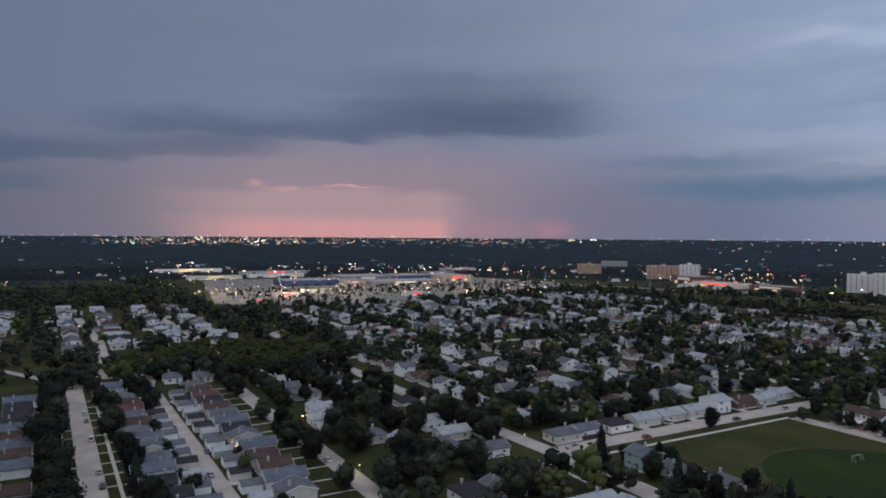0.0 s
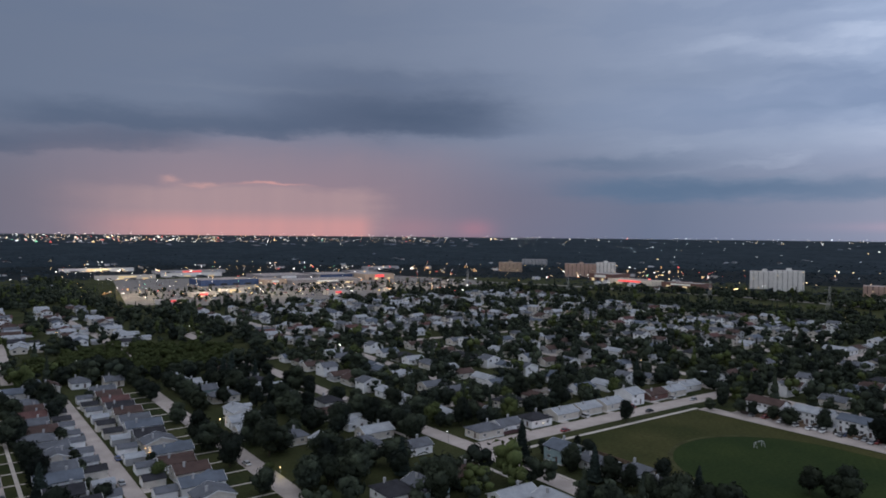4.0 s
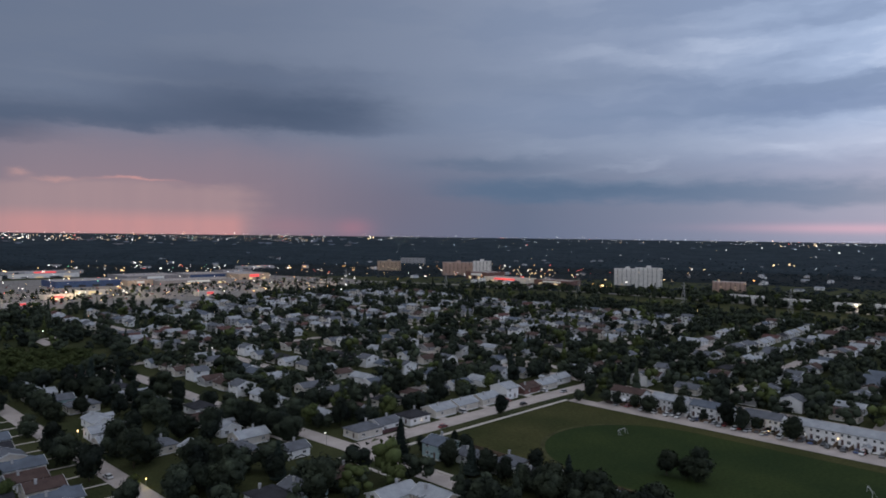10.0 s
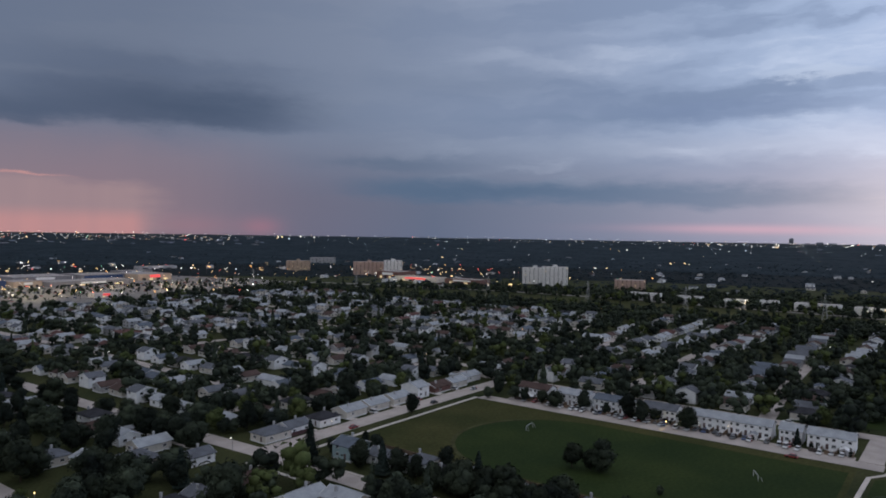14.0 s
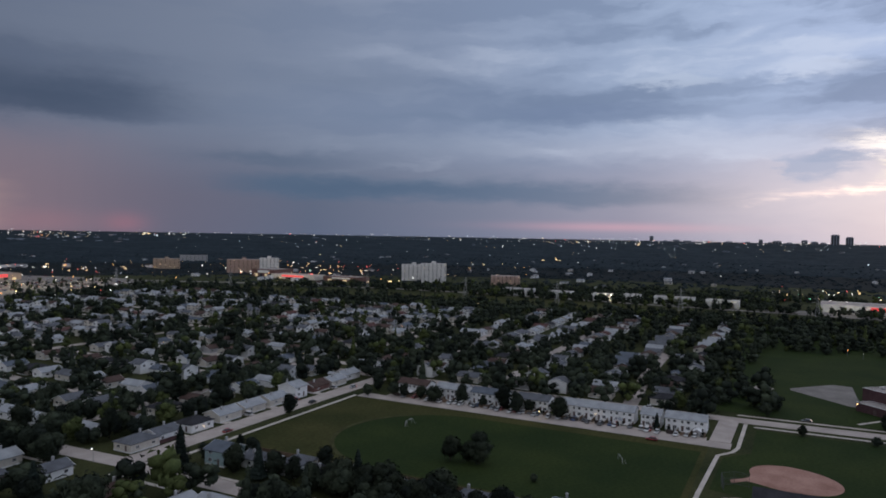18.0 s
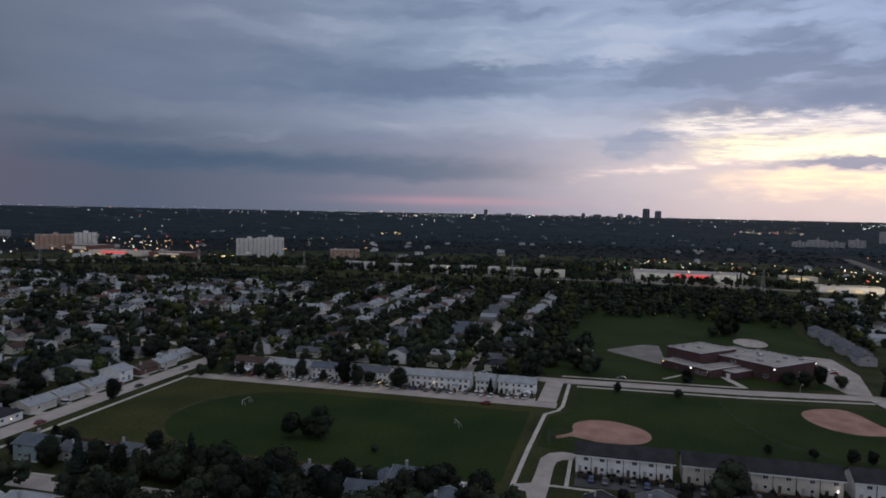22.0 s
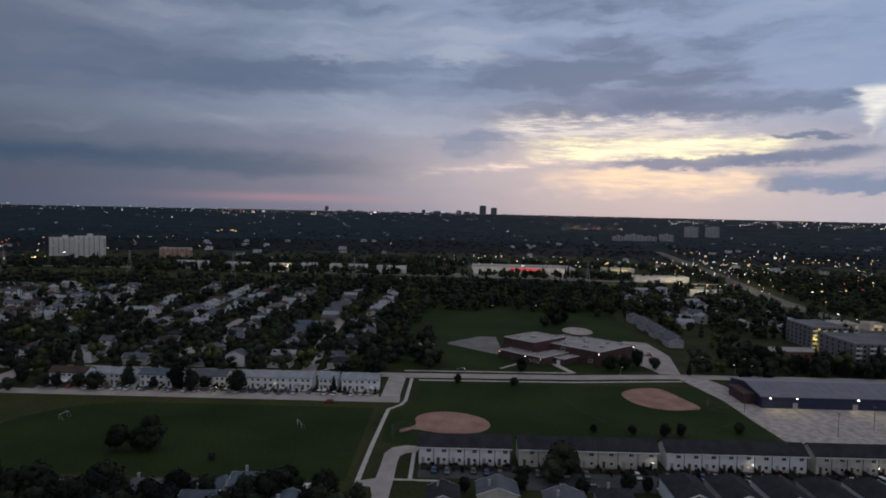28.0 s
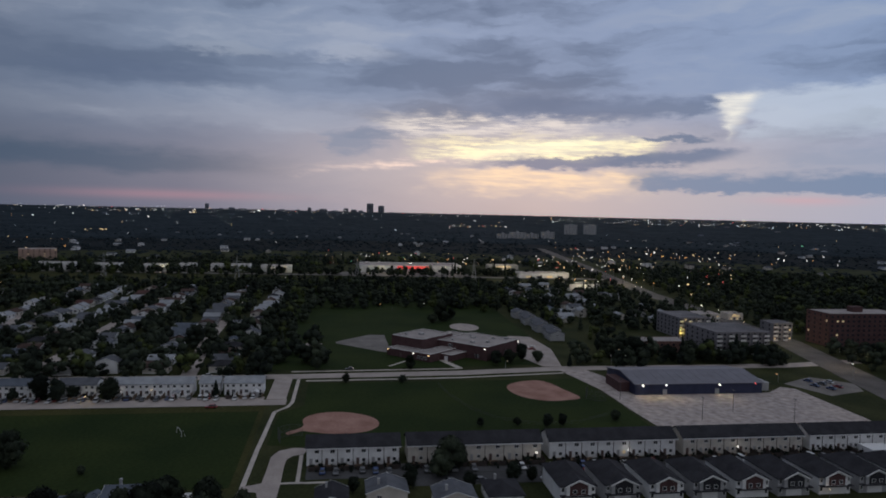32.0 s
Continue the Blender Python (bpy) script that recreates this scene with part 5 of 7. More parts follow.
# ---------------------------------------------------------------- shops
def shop(label, x0, x1, y0, y1, h, wall, front, side="-x", name="store", sign=None, lit=0):
    """A big flat-roofed shop with a coloured fascia and glazed front."""
    ob = thing(name, label, "store", "", ((x0 + x1) / 2, (y0 + y1) / 2, 0))
    w, d = (x1 - x0) / 2, (y1 - y0) / 2
    part("wall", Geo().box(-w, w, -d, d, -0.2, h).box(-w, -w + 0.4, -d, d, h, h + 0.8).box(w - 0.4, w, -d, d, h, h + 0.8).box(-w + 0.4, w - 0.4, -d, -d + 0.4, h, h + 0.8), wall, ob)
    part("roof", Geo().box(-w + 0.4, w - 0.4, -d + 0.4, d - 0.1, h, h + 0.2), FLATROOF, ob)
    if side == "-x":
        part("fascia", Geo().box(-w - 0.3, -w, -d * 0.5, d * 0.5, h * 0.55, h * 0.9), front, ob)
        for k in range(4):
            y = -d * 0.75 + k * d * 0.42
            part("shop_window", Geo().box(-w - 0.1, -w, y, y + d * 0.22, 0.3, h * 0.42), LITGLASS if lit and k % 2 else GLASS, ob)
    else:
        part("fascia", Geo().box(-w * (0.9 if front is BLUEWALL else 0.3), w * (0.9 if front is BLUEWALL else 0.3), -d - 0.3, -d, h * 0.5, h * 0.95), front, ob)
        for k in range(4):
            x = -w * 0.75 + k * w * 0.42
            part("shop_window", Geo().box(x, x + w * 0.22, -d - 0.1, -d, 0.3, h * 0.42), LITGLASS if lit and k % 2 else GLASS, ob)
    for i in range(int(w * d / 600) + 1):
        part("roof_unit", Geo().box(-1.6, 1.6, -1.2, 1.2, 0, 1.6), POLE, ob, loc=(rnd.uniform(-w * 0.7, w * 0.7), rnd.uniform(-d * 0.7, d * 0.7), h + 0.1))
    return ob


shop("long white supermarket with red lit sign band", 887, 936, -157, -27, 8.0, CONC, FRAME, lit=0)
part("sign", Geo().box(0, 0.5, -30, 10, 4.2, 7.6), REDSIGN, bpy.data.objects["store"], "red glowing sign band", loc=(-25.1, 8, 0))
shop("yellow lit restaurant with flat roof", 932, 952, -244, -203, 6, CREAM, LITGLASS, lit=1)
shop("low white shop building", 826, 846, -281, -218, 5.5, CONC, FRAME, lit=1)
shop("white shop with lit signs", 690, 714, -268, -236, 6, CONC, FRAME)
shop("wide blue big-box store in the mall", 313, 400, 1030, 1090, 8, BLUEWALL, BLUEWALL, "-y")
shop("pale mall building with flat roof", 432, 520, 1090, 1170, 8, FLATWALL, FRAME, "-y")
shop("dark blue cinema block in the mall", 522, 590, 1075, 1140, 9, FLATWALL, BLUEWALL, "-y", lit=0)
shop("pale mall wing with lit doors", 592, 650, 1040, 1120, 9, TAN, REDSIGN, "-y", lit=1)
shop("pale mall wing with flat roof", 440, 560, 995, 1050, 6, FLATWALL, FRAME, "-y", lit=1)
shop("low blue roofed mall wing", 402, 438, 1012, 1070, 7, TAN, FRAME, "-y")
shop("low white shop among trees", 590, 604, -186, -164, 5, CONC, FRAME)
shop("lit fuel station shop", 500, 512, -312, -300, 4.5, CREAM, LITGLASS, lit=1)
shop("long white warehouse beyond the woods", 330, 460, 1360, 1390, 5, GREYWALL, REDSIGN, "-y", lit=1)
shop("bright lit shop row by the highway", 190, 320, 1490, 1510, 6, CONC, LITGLASS, "-y", lit=1)
shop("grey low office block", 640, 700, 1180, 1215, 7, FLATWALL, FRAME, "-y", lit=1)
shop("pale low school building", 760, 840, 1330, 1350, 6, GREYWALL, FRAME, "-y")
shop("small lit restaurant in the parking lot", 300, 330, 900, 915, 5, CREAM, LITGLASS, "-y", lit=1)
shop("red fronted drive-in restaurant", 406, 434, 806, 822, 5, CREAM, REDSIGN, "-y", lit=1)
shop("small lit shop in the parking lot", 250, 280, 860, 880, 5, CREAM, REDSIGN, "-y", lit=1)
shop("low drive-in with red lit canopy", 196, 226, 800, 812, 4, CREAM, REDSIGN, "-y", lit=1)
shop("long low lit shop row", 210, 300, 1235, 1260, 6, CREAM, LITGLASS, "-y", lit=1)
shop("long low lit shop row", 320, 420, 1260, 1285, 6, CONC, FRAME, "-y", lit=1)
shop("red brick shop block", 940, 990, 800, 850, 12, BRICK, FRAME, lit=1)
shop("lit yellow and red shop row", 920, 950, 700, 790, 7, CREAM, REDSIGN, lit=1)
shop("low lit shop row", 930, 960, 620, 690, 7, BRICK, FRAME, lit=1)
# pale low flats beyond the corridor
for x, y, w in ((880, 330, 40), (872, 270, 30), (868, 215, 24), (880, 130, 46), (872, 75, 36), (884, 180, 20)):
    flats("apartment_block", "pale low apartment block beyond the corridor", (x, y, 0), -90, w, 16, 9, 3, max(4, int(w / 5)), CONC, "low flats", lift=0, lit=0.06, side=False, detail=False)

# ---------------------------------------------------------------- trees
def ico(sub):
    bm = bmesh.new()
    bmesh.ops.create_icosphere(bm, subdivisions=sub, radius=1.0)
    v = np.array([x.co[:] for x in bm.verts])
    f = np.array([[x.index for x in y.verts] for y in bm.faces])
    bm.free()
    return v, f


ICO1, ICO2 = ico(1), ico(2)
nrng = np.random.default_rng(11)


def clump_verts(shape, rough, rng):
    v, f = shape
    n = v * (1 + rng.uniform(-rough, rough, (len(v), 1)))
    return n, f


def leaf_cards(pos, nrm, size, rng):
    """Small bent leaf sprays standing off the crown: two triangles folded along the middle."""
    n = len(pos)
    a = rng.normal(size=(n, 3))
    a -= (a * nrm).sum(1, keepdims=True) * nrm * 0.6
    a /= np.linalg.norm(a, axis=1, keepdims=True)
    b = np.cross(nrm, a)
    s = size * rng.uniform(0.6, 1.4, (n, 1))
    v = np.stack([pos - a * s, pos + b * s * 0.6 + nrm * s * 0.35, pos + a * s, pos - b * s * 0.6 + nrm * s * 0.35], 1).reshape(-1, 3)
    k = np.arange(n)[:, None] * 4
    return v, np.concatenate([k + [0, 1, 2], k + [0, 2, 3]])


def crown(rng, w, h, z0, lobes, cards, size, shape=ICO2, cone=False):
    """Corners and triangles of a tree crown: uneven lobes with leaf sprays all over them."""
    V, F, n = [], [], 0
    for i in range(lobes):
        if cone:
            k = (i + 0.5) / lobes
            r = w / 2 * (1.02 - k) * rng.uniform(0.85, 1.15) + 0.25
            c = np.array([rng.uniform(-0.12, 0.12), rng.uniform(-0.12, 0.12), z0 + h * k])
            rad = np.array([r, r, h / lobes * 0.95])
        else:
            q = rng.normal(size=3)
            q /= np.linalg.norm(q)
            k = rng.uniform(0.3, 0.62)
            c = np.array([q[0] * w / 2 * k, q[1] * w / 2 * k, z0 + h * (0.46 + q[2] * 0.33)])
            rad = np.array([w, w, h * 0.85]) * rng.uniform(0.17, 0.27)
        v, f = clump_verts(shape, 0.2, rng)
        v = v * rad * 0.86 + c
        V.append(v)
        F.append(f + n)
        n += len(v)
        m_ = max(1, cards // lobes)
        q = rng.normal(size=(m_, 3))
        q /= np.linalg.norm(q, axis=1, keepdims=True)
        v, f = leaf_cards(c + q * rad * rng.uniform(0.72, 1.22, (m_, 1)), q, size, rng)
        V.append(v)
        F.append(f + n)
        n += len(v)
    return np.concatenate(V), np.concatenate(F)


def np_mesh(name, V, F, mat):
    me = bpy.data.meshes.new(name)
    me.vertices.add(len(V))
    me.vertices.foreach_set("co", np.asarray(V, dtype=np.float32).ravel())
    me.loops.add(F.size)
    me.loops.foreach_set("vertex_index", np.asarray(F, dtype=np.int32).ravel())
    me.polygons.add(len(F))
    me.polygons.foreach_set("loop_start", np.arange(0, F.size, 3, dtype=np.int32))
    me.polygons.foreach_set("loop_total", np.full(len(F), 3, dtype=np.int32))
    me.materials.append(mat)
    me.update(calc_edges=True)
    return me


def trunk_geo(rng, h, w, z0):
    g = Geo()
    r = 0.028 * h
    lean = rng.uniform(-0.3, 0.3, 2)
    top = (lean[0], lean[1], z0 + h * 0.35)
    g.tube([(0, 0, -0.3), (lean[0] * 0.3, lean[1] * 0.3, z0 * 0.6), top], r, r * 0.55)
    for k in range(4):
        a = k * 1.57 + rng.uniform(-0.4, 0.4)
        e = (math.cos(a) * w * 0.28, math.sin(a) * w * 0.28, z0 + h * rng.uniform(0.35, 0.6))
        g.tube([(lean[0] * 0.5, lean[1] * 0.5, z0 * 0.8), (e[0] * 0.5, e[1] * 0.5, z0 + h * 0.2), e], r * 0.45, r * 0.12, 5)
    return g


TREES = []
for i in range(9):
    rng = np.random.default_rng(100 + i)
    light = i == 8
    w, h, z0 = rng.uniform(7.5, 10.5), rng.uniform(8.0, 11.0), rng.uniform(0.9, 1.6)
    V, F = crown(rng, w, h, z0, 18, 1250, 0.5, ICO1)
    t = thing("tree", "broad light green leafy tree" if light else "broad dark green leafy tree", "tree", "street and garden trees")
    part("trunk", trunk_geo(rng, h, w, z0), BARK, t)
    part("crown", np_mesh("crown", V, F, LEAF_LIGHT if light else LEAF_DEEP if i in (2, 5, 7) else LEAF), None, t)
    TREES.append(t)
for i in range(3):
    rng = np.random.default_rng(200 + i)
    w, h = rng.uniform(5.2, 6.8), rng.uniform(10, 13)
    V, F = crown(rng, w, h, 0.9, 9, 520, 0.5, cone=True)
    t = thing("spruce", "tall dark green spruce tree", "tree", "spruces")
    part("trunk", Geo().tube([(0, 0, -0.3), (0, 0, h * 0.5), (0, 0, h)], 0.24, 0.04), BARK, t)
    part("crown", np_mesh("crown", V, F, NEEDLE), None, t)
    TREES.append(t)
used = set()
trng = random.Random(21)
NEAR = []


def free(x, y, gap):
    return all((x - u) ** 2 + (y - v) ** 2 > gap * gap for u, v in HOUSE_SPOTS)


def tree(x, y, kind=None, s=1.0):
    if kind is None and not free(x, y, 6.5 * min(1.0, s)):
        return
    i = kind if kind is not None else (trng.randrange(9, 12) if trng.random() < 0.06 else trng.randrange(0, 8))
    s *= trng.uniform(0.8, 1.25)
    mt = pose(x, y, 0, 0, 0, trng.uniform(0, 360)) @ Matrix.Diagonal((s, s, s * trng.uniform(0.9, 1.12), 1))
    if i in used:
        ob = copy_thing(TREES[i], mt)
        ob.matrix_basis = mt
    else:
        used.add(i)
        ob = TREES[i]
        ob.matrix_basis = mt
    NEAR.append((x, y))


# hand-placed trees by the roads and fields
for x, y, kind, s in ((220, 107, 1, 1.15), (221.5, 96.5, 4, 1.2), (222, 101, 3, 0.8), (214, 74, 3, 0.42), (240, 195, 2, 0.95), (288, 186, 3, 0.9), (168.6, 183, 10, 0.95), (152, 226, 0, 1.1), (151, 238, 5, 1.0), (152, 250, 1, 1.15), (151, 262, 2, 1.05), (153, 276, 4, 1.1), (152, 291, 7, 1.05), (169, 233, 3, 0.95), (170, 251, 6, 1.0), (168, 268, 0, 1.05), (178, 181, 0, 0.8), (196, 182, 5, 0.5),
                      (300, 187, 2, 1.1), (294, 152, 6, 1.1), (295, 160, 0, 0.9), (297, 118, 2, 1.0), (294.5, 91, 3, 1.25), (294.5, 111, 5, 0.95), (298, 50, 9, 0.75), (297, 139, 5, 0.8), (298, 106, 7, 0.8),
                      (319, -4, 3, 0.5), (318, -30, 6, 0.45), (345, 10, 1, 0.6), (346, -36, 4, 0.6), (362, -84, 6, 0.8), (356, -90, 3, 0.9), (362, -98, 2, 0.95), (352, -82, 5, 0.75), (358, -106, 0, 0.9),
                      (347, -120, 9, 0.7), (494, -74, 4, 1.3), (502, -82, 2, 1.1), (488, -66, 6, 0.9), (206, -34, 1, 1.05), (209, -37, 3, 0.95), (203, -31, 6, 0.8), (251, -53, 5, 0.45), (248, -78, 2, 0.6), (249, -84, 7, 0.5), (250, -67, 1, 0.4), (254, -107, 3, 0.5), (88, 217, 8, 0.7), (57, 231, 8, 0.75), (24, 232, 10, 1.0), (25, 246, 2, 1.35), (3, 250, 5, 1.5), (2, 236, 7, 1.5), (1, 262, 2, 1.3), (25, 204, 5, 1.3), (24, 352, 3, 1.1), (1, 345, 5, 1.2), (0, 372, 2, 1.2),
                      (194, -5, 2, 0.6), (196, -21, 5, 0.7), (193, -38, 7, 0.75), (197, -52, 2, 0.7), (198, -58, 3, 0.5), (183, 24, 3, 0.9), (186, 33, 4, 0.95), (180, 36, 0, 0.9), (190, 44, 2, 0.8), (181, 92, 1, 1.1), (176, 104, 4, 1.1), (188, 110, 3, 0.8), (187, 124, 10, 0.9), (178, 126, 0, 1.0),
                      (176, 141, 5, 1.0), (172, 152, 11, 1.1), (190, 139, 2, 0.9), (176, 166, 3, 0.9)):
    tree(x, y, kind, s * 0.82)
# lines of street trees and garden trees round the near blocks
for y in range(196, 392, 15):
    for x in (3, 21.5):
        if trng.random() < (0.2 if x > 20 and 225 < y < 345 else 0.62):
            tree(x + trng.uniform(-1.5, 1.5), y + trng.uniform(-4, 4))
for y in range(200, 392, 11):
    for x in (81, 95):
        if trng.random() < 0.6:
            tree(x + trng.uniform(-1.5, 1.5), y + trng.uniform(-4, 4))
for y in range(80, 392, 12):
    for x in (122, 128, 151, 171):
        if (x == 171 and y > 178) or (x == 151 and 185 < y < 222) or (x > 125 and 136 < y < 190):
            continue
        if trng.random() < (0.5 if y > 300 or x > 130 else 0.25):
            tree(x + trng.uniform(-4, 4), y + trng.uniform(-5, 5), s=1.05)
for i in range(15):
    tree(trng.uniform(92, 124), trng.uniform(186, 222), s=0.95)
for i in range(16):
    tree(trng.uniform(-4, 84), trng.uniform(402, 425))
for y in range(200, 380, 22):
    if trng.random() < 0.5:
        tree(48 + trng.choice((-8.5, 8.5)), y + trng.uniform(-4, 4), s=0.6)
for x in range(176, 330, 14):
    for y in (228, 252):
        if trng.random() < 0.4:
            tree(x + trng.uniform(-4, 4), y + trng.uniform(-3, 3))
for i in range(26):
    tree(trng.uniform(-40, -20), trng.uniform(190, 395))
def garden_trees(x0, x1, y0, y1, count, ok, s=1.0, far=None):
    """Trees in the gaps between houses."""
    n = 0
    for i in range(count * 20):
        x, y = trng.uniform(x0, x1), trng.uniform(y0, y1)
        if n < count and ok(x, y) and free(x, y, 8.2) and all((x - u) ** 2 + (y - v) ** 2 > 18 for u, v in NEAR):
            if far is None:
                tree(x, y, s=s)
            else:
                far.append((x, y))
                NEAR.append((x, y))
            n += 1


GARDEN = []
garden_trees(94, 152, 228, 396, 34, lambda x, y: True, 0.85)
garden_trees(168, 330, 223, 266, 50, lambda x, y: y > 224, 0.95, GARDEN)
garden_trees(22, 45, 335, 400, 8, lambda x, y: True, 0.8)
garden_trees(338, 470, 34, 240, 70, lambda x, y: abs(y - 74) > 6 and abs(y - 143) > 6, 0.85, GARDEN)
garden_trees(293.5, 300, 96, 178, 4, lambda x, y: True, 0.55)
garden_trees(352, 384, -250, -150, 26, lambda x, y: x < 366 or y > -178 and x < 376, 0.85)
garden_trees(166, 188, 30, 172, 30, lambda x, y: y < 112 or x > 172, 0.85)
for i in range(16):
    tree(trng.choice((38, 59.5)) + trng.uniform(-0.8, 0.8), trng.uniform(195, 372), s=0.42)
# big dark street trees along the near ends of the two streets
for i in range(24):
    tree(trng.uniform(144, 154), 22 + i * 5, trng.randrange(0, 8), 0.95)
for i in range(16):
    tree(trng.uniform(166, 179), 28 + i * 7, trng.randrange(0, 8), 0.8)
for y in (196, 207, 219, 279, 292, 306, 321, 336):
    tree(trng.uniform(-1, 3), y, trng.choice((2, 5, 7)), 1.15)
for y in (214, 262, 276, 299, 317):
    tree(trng.uniform(23, 25), y, trng.choice((2, 5, 7)), 0.85)
for i, t in enumerate(TREES):
    if i not in used:
        tree(trng.uniform(60, 150), trng.uniform(405, 420), i)


# ---------------------------------------------------------------- farther trees, houses and woods as joined masses
def scatter(count, inside, seed):
    r = np.random.default_rng(seed)
    out = []
    while len(out) < count:
        x, y = r.uniform(-900, 1400), r.uniform(-700, 1300)
        if inside(x, y):
            out.append((x, y))
    return np.array(out)


def clear(x, y):
    """Open ground where no tree stands: fields, lots, big roofs, road lines."""
    if 190 < x < 347 and -125 < y < 192 and not (312 < x and y > 30):
        return True
    if 150 < x < 342 and -262 < y < 27:
        return True
    if 293 < x < 326 and 28 < y < 185:
        return True
    if 150 < x < 312 and 186 < y < 224:
        return True
    if 340 < x < 445 and -125 < y < 6:
        return True
    if 420 < x < 555 and -128 < y < 30 - (x - 420) * 0.1:
        return True
    if 150 < x < 760 and 720 < y < 1240 and (x - 150) * 0.19 + 735 - (40 if 320 < x < 700 else 0) < y:
        return True
    if 166 < x < 345 and 720 < y < 830 and y > 800 - (x - 166) * 0.6:
        return True
    if 700 < x < 830 and -300 < y < 820 and abs(x - (790 if y < 500 else 790 - (y - 500) * 0.45)) < 58:
        return True
    if x > 250 and -14 < y + 262 + (x - 314) * 0.165 < (30 if x > 560 else 14):
        return True
    if 372 < x < 525 and -150 < y < -116 or 366 < x < 458 and -256 < y < -172:
        return True
    if 375 < x < 435 and -375 < y < -270:
        return True
    if 865 < x < 990 and -270 < y < 20:
        return True
    for rx in (156, 222, 288, 352, 420, 488, 556, 620):
        if abs(x - rx - 3) < 5 and 225 < y < 720:
            return True
    return False


r = np.random.default_rng(51)
spots = []
for sx in (222, 288, 352, 420, 488, 556, 620):
    for y in np.arange(276, 735, 15.0):
        if y < 420 and sx < 430 or abs(y - 436) < 12 or abs(y - 570) < 12:
            continue
        spots += [(sx + q, y) for q in (-15, 18) if not (sx < 340 and y > 700 - abs(sx - 300) * 0.1)]
for y in (69, 146, 205):
    for x in np.arange(470 if y < 100 else 440, 690, 16):
        spots += [(x, y - 15), (x, y + 18)]
for sx in (-96, -48, 30, 96):
    for y in np.arange(424, 800, 14.5):
        if not (sx >= 30 and y < 512):
            spots += [(sx - 15, y), (sx + 15, y)]
for sx in (-300, -240, -180):
    for y in np.arange(300, 900, 15):
        spots += [(sx - 15, y), (sx + 15, y)]
for y in (-168, -187, -214, -234, -256):
    for x in np.arange(486, 720, 17):
        if r.random() < 0.42:
            spots.append((x + r.uniform(-4, 4), y))
for a in range(130):
    d, q = math.sqrt(r.uniform(1000 ** 2, 2300 ** 2)), math.radians(r.uniform(-9, 136))
    x, y = d * math.sin(q), d * math.cos(q)
    if not clear(x, y) and not (140 < x < 820 and 740 < y < 1260):
        spots.append((x, y))
cells = set((int(x // 6), int(y // 6)) for x, y in spots)


def built(x, y):
    """True where a farther house stands."""
    i, j = int(x // 6), int(y // 6)
    return any((i + p, j + q) in cells for p in (-1, 0, 1) for q in (-1, 0, 1))


PROT = []
for i in range(13):
    rng = np.random.default_rng(300 + i)
    if i < 12:
        PROT.append(crown(rng, rng.uniform(8.0, 12.0), rng.uniform(8.0, 11.5), 0.4, 6, 60, 0.95, ICO1))
    else:
        PROT.append(crown(rng, 5.0, 12.0, 0.8, 4, 40, 0.7, ICO1, cone=True))


def forest(name, pts, mat, label, seed, smin, smax, protos=None, lift=None):
    r = np.random.default_rng(seed)
    V, F, M, n = [], [], [], 0
    for x, y in pts:
        v, f = (protos or PROT)[r.integers(0, len(protos or PROT))]
        a, s = r.uniform(0, 6.283), r.uniform(smin, smax)
        c, q = math.cos(a) * s, math.sin(a) * s
        z = rise(math.hypot(x, y))
        V.append(np.stack([v[:, 0] * c - v[:, 1] * q + x, v[:, 0] * q + v[:, 1] * c + y, v[:, 2] * s * r.uniform(0.85, 1.15) + z], 1))
        F.append(f + n)
        M.append(np.full(len(f), r.choice(3, p=(0.55, 0.33, 0.12)), dtype=np.int32))
        n += len(v)
    me = np_mesh(name, np.concatenate(V), np.concatenate(F), mat)
    if mat is LEAF:
        me.materials.append(LEAF_DEEP)
        me.materials.append(LEAF_LIGHT)
        me.polygons.foreach_set("material_index", np.concatenate(M))
    ob = part(name, me, None)
    return tagged(ob, label, "trees", kind="stuff")


def view(x, y, lo=-8.0, hi=136.0):
    return lo < math.degrees(math.atan2(x, y)) < hi


def suburb(x, y):
    r = math.hypot(x, y)
    if not view(x, y) or r < 200 or r > 1050 or clear(x, y):
        return False
    if (-140 < x < 60 and 420 < y < 760 or 0 < x < 140 and 505 < y < 820) and (math.sin(x * 12.9898 + y * 78.233) * 43758.5) % 1.0 < 0.62:
        return False
    if 160 < x < 480 and 34 < y < 430 and not free(x, y, 5.5):
        return False
    if built(x, y):
        return False
    if 440 < x < 720 and -300 < y < -140 and (math.sin(x * 12.9898 + y * 78.233) * 43758.5) % 1.0 < 0.15:
        return False
    if ((x - 100) / 64) ** 2 + ((y - 455) / 57) ** 2 < 1:
        return False
    near = (-30 < x < 175 and 185 < y < 395) or (170 < x < 330 and 225 < y < 258) or (165 < x < 192 and y < 200)
    return not near


pts = scatter(6900, suburb, 31)
forest("suburb_trees", pts, LEAF, "dense dark green trees among suburban houses", 32, 0.62, 1.22)
forest("garden_trees", GARDEN, LEAF, "dark green garden trees between houses", 39, 0.7, 1.05, [crown(np.random.default_rng(500 + i), 9.0, 9.5, 1.0, 14, 520, 0.62, ICO1) for i in range(5)])
shrubs = [(trng.uniform(208.5, 214.6), trng.uniform(-250, 8)) for _ in range(210)] + [(trng.uniform(294.5, 300.3), trng.uniform(30, 176)) for _ in range(45)]
forest("yard_shrubs", shrubs, LEAF_DEEP, "dark shrubs and hedges in small yards", 38, 0.1, 0.24)
# the thick grove and the belts along the corridor and behind the school
grove = scatter(330, lambda x, y: ((x - 100) / 62) ** 2 + ((y - 455) / 55) ** 2 < 1, 33)
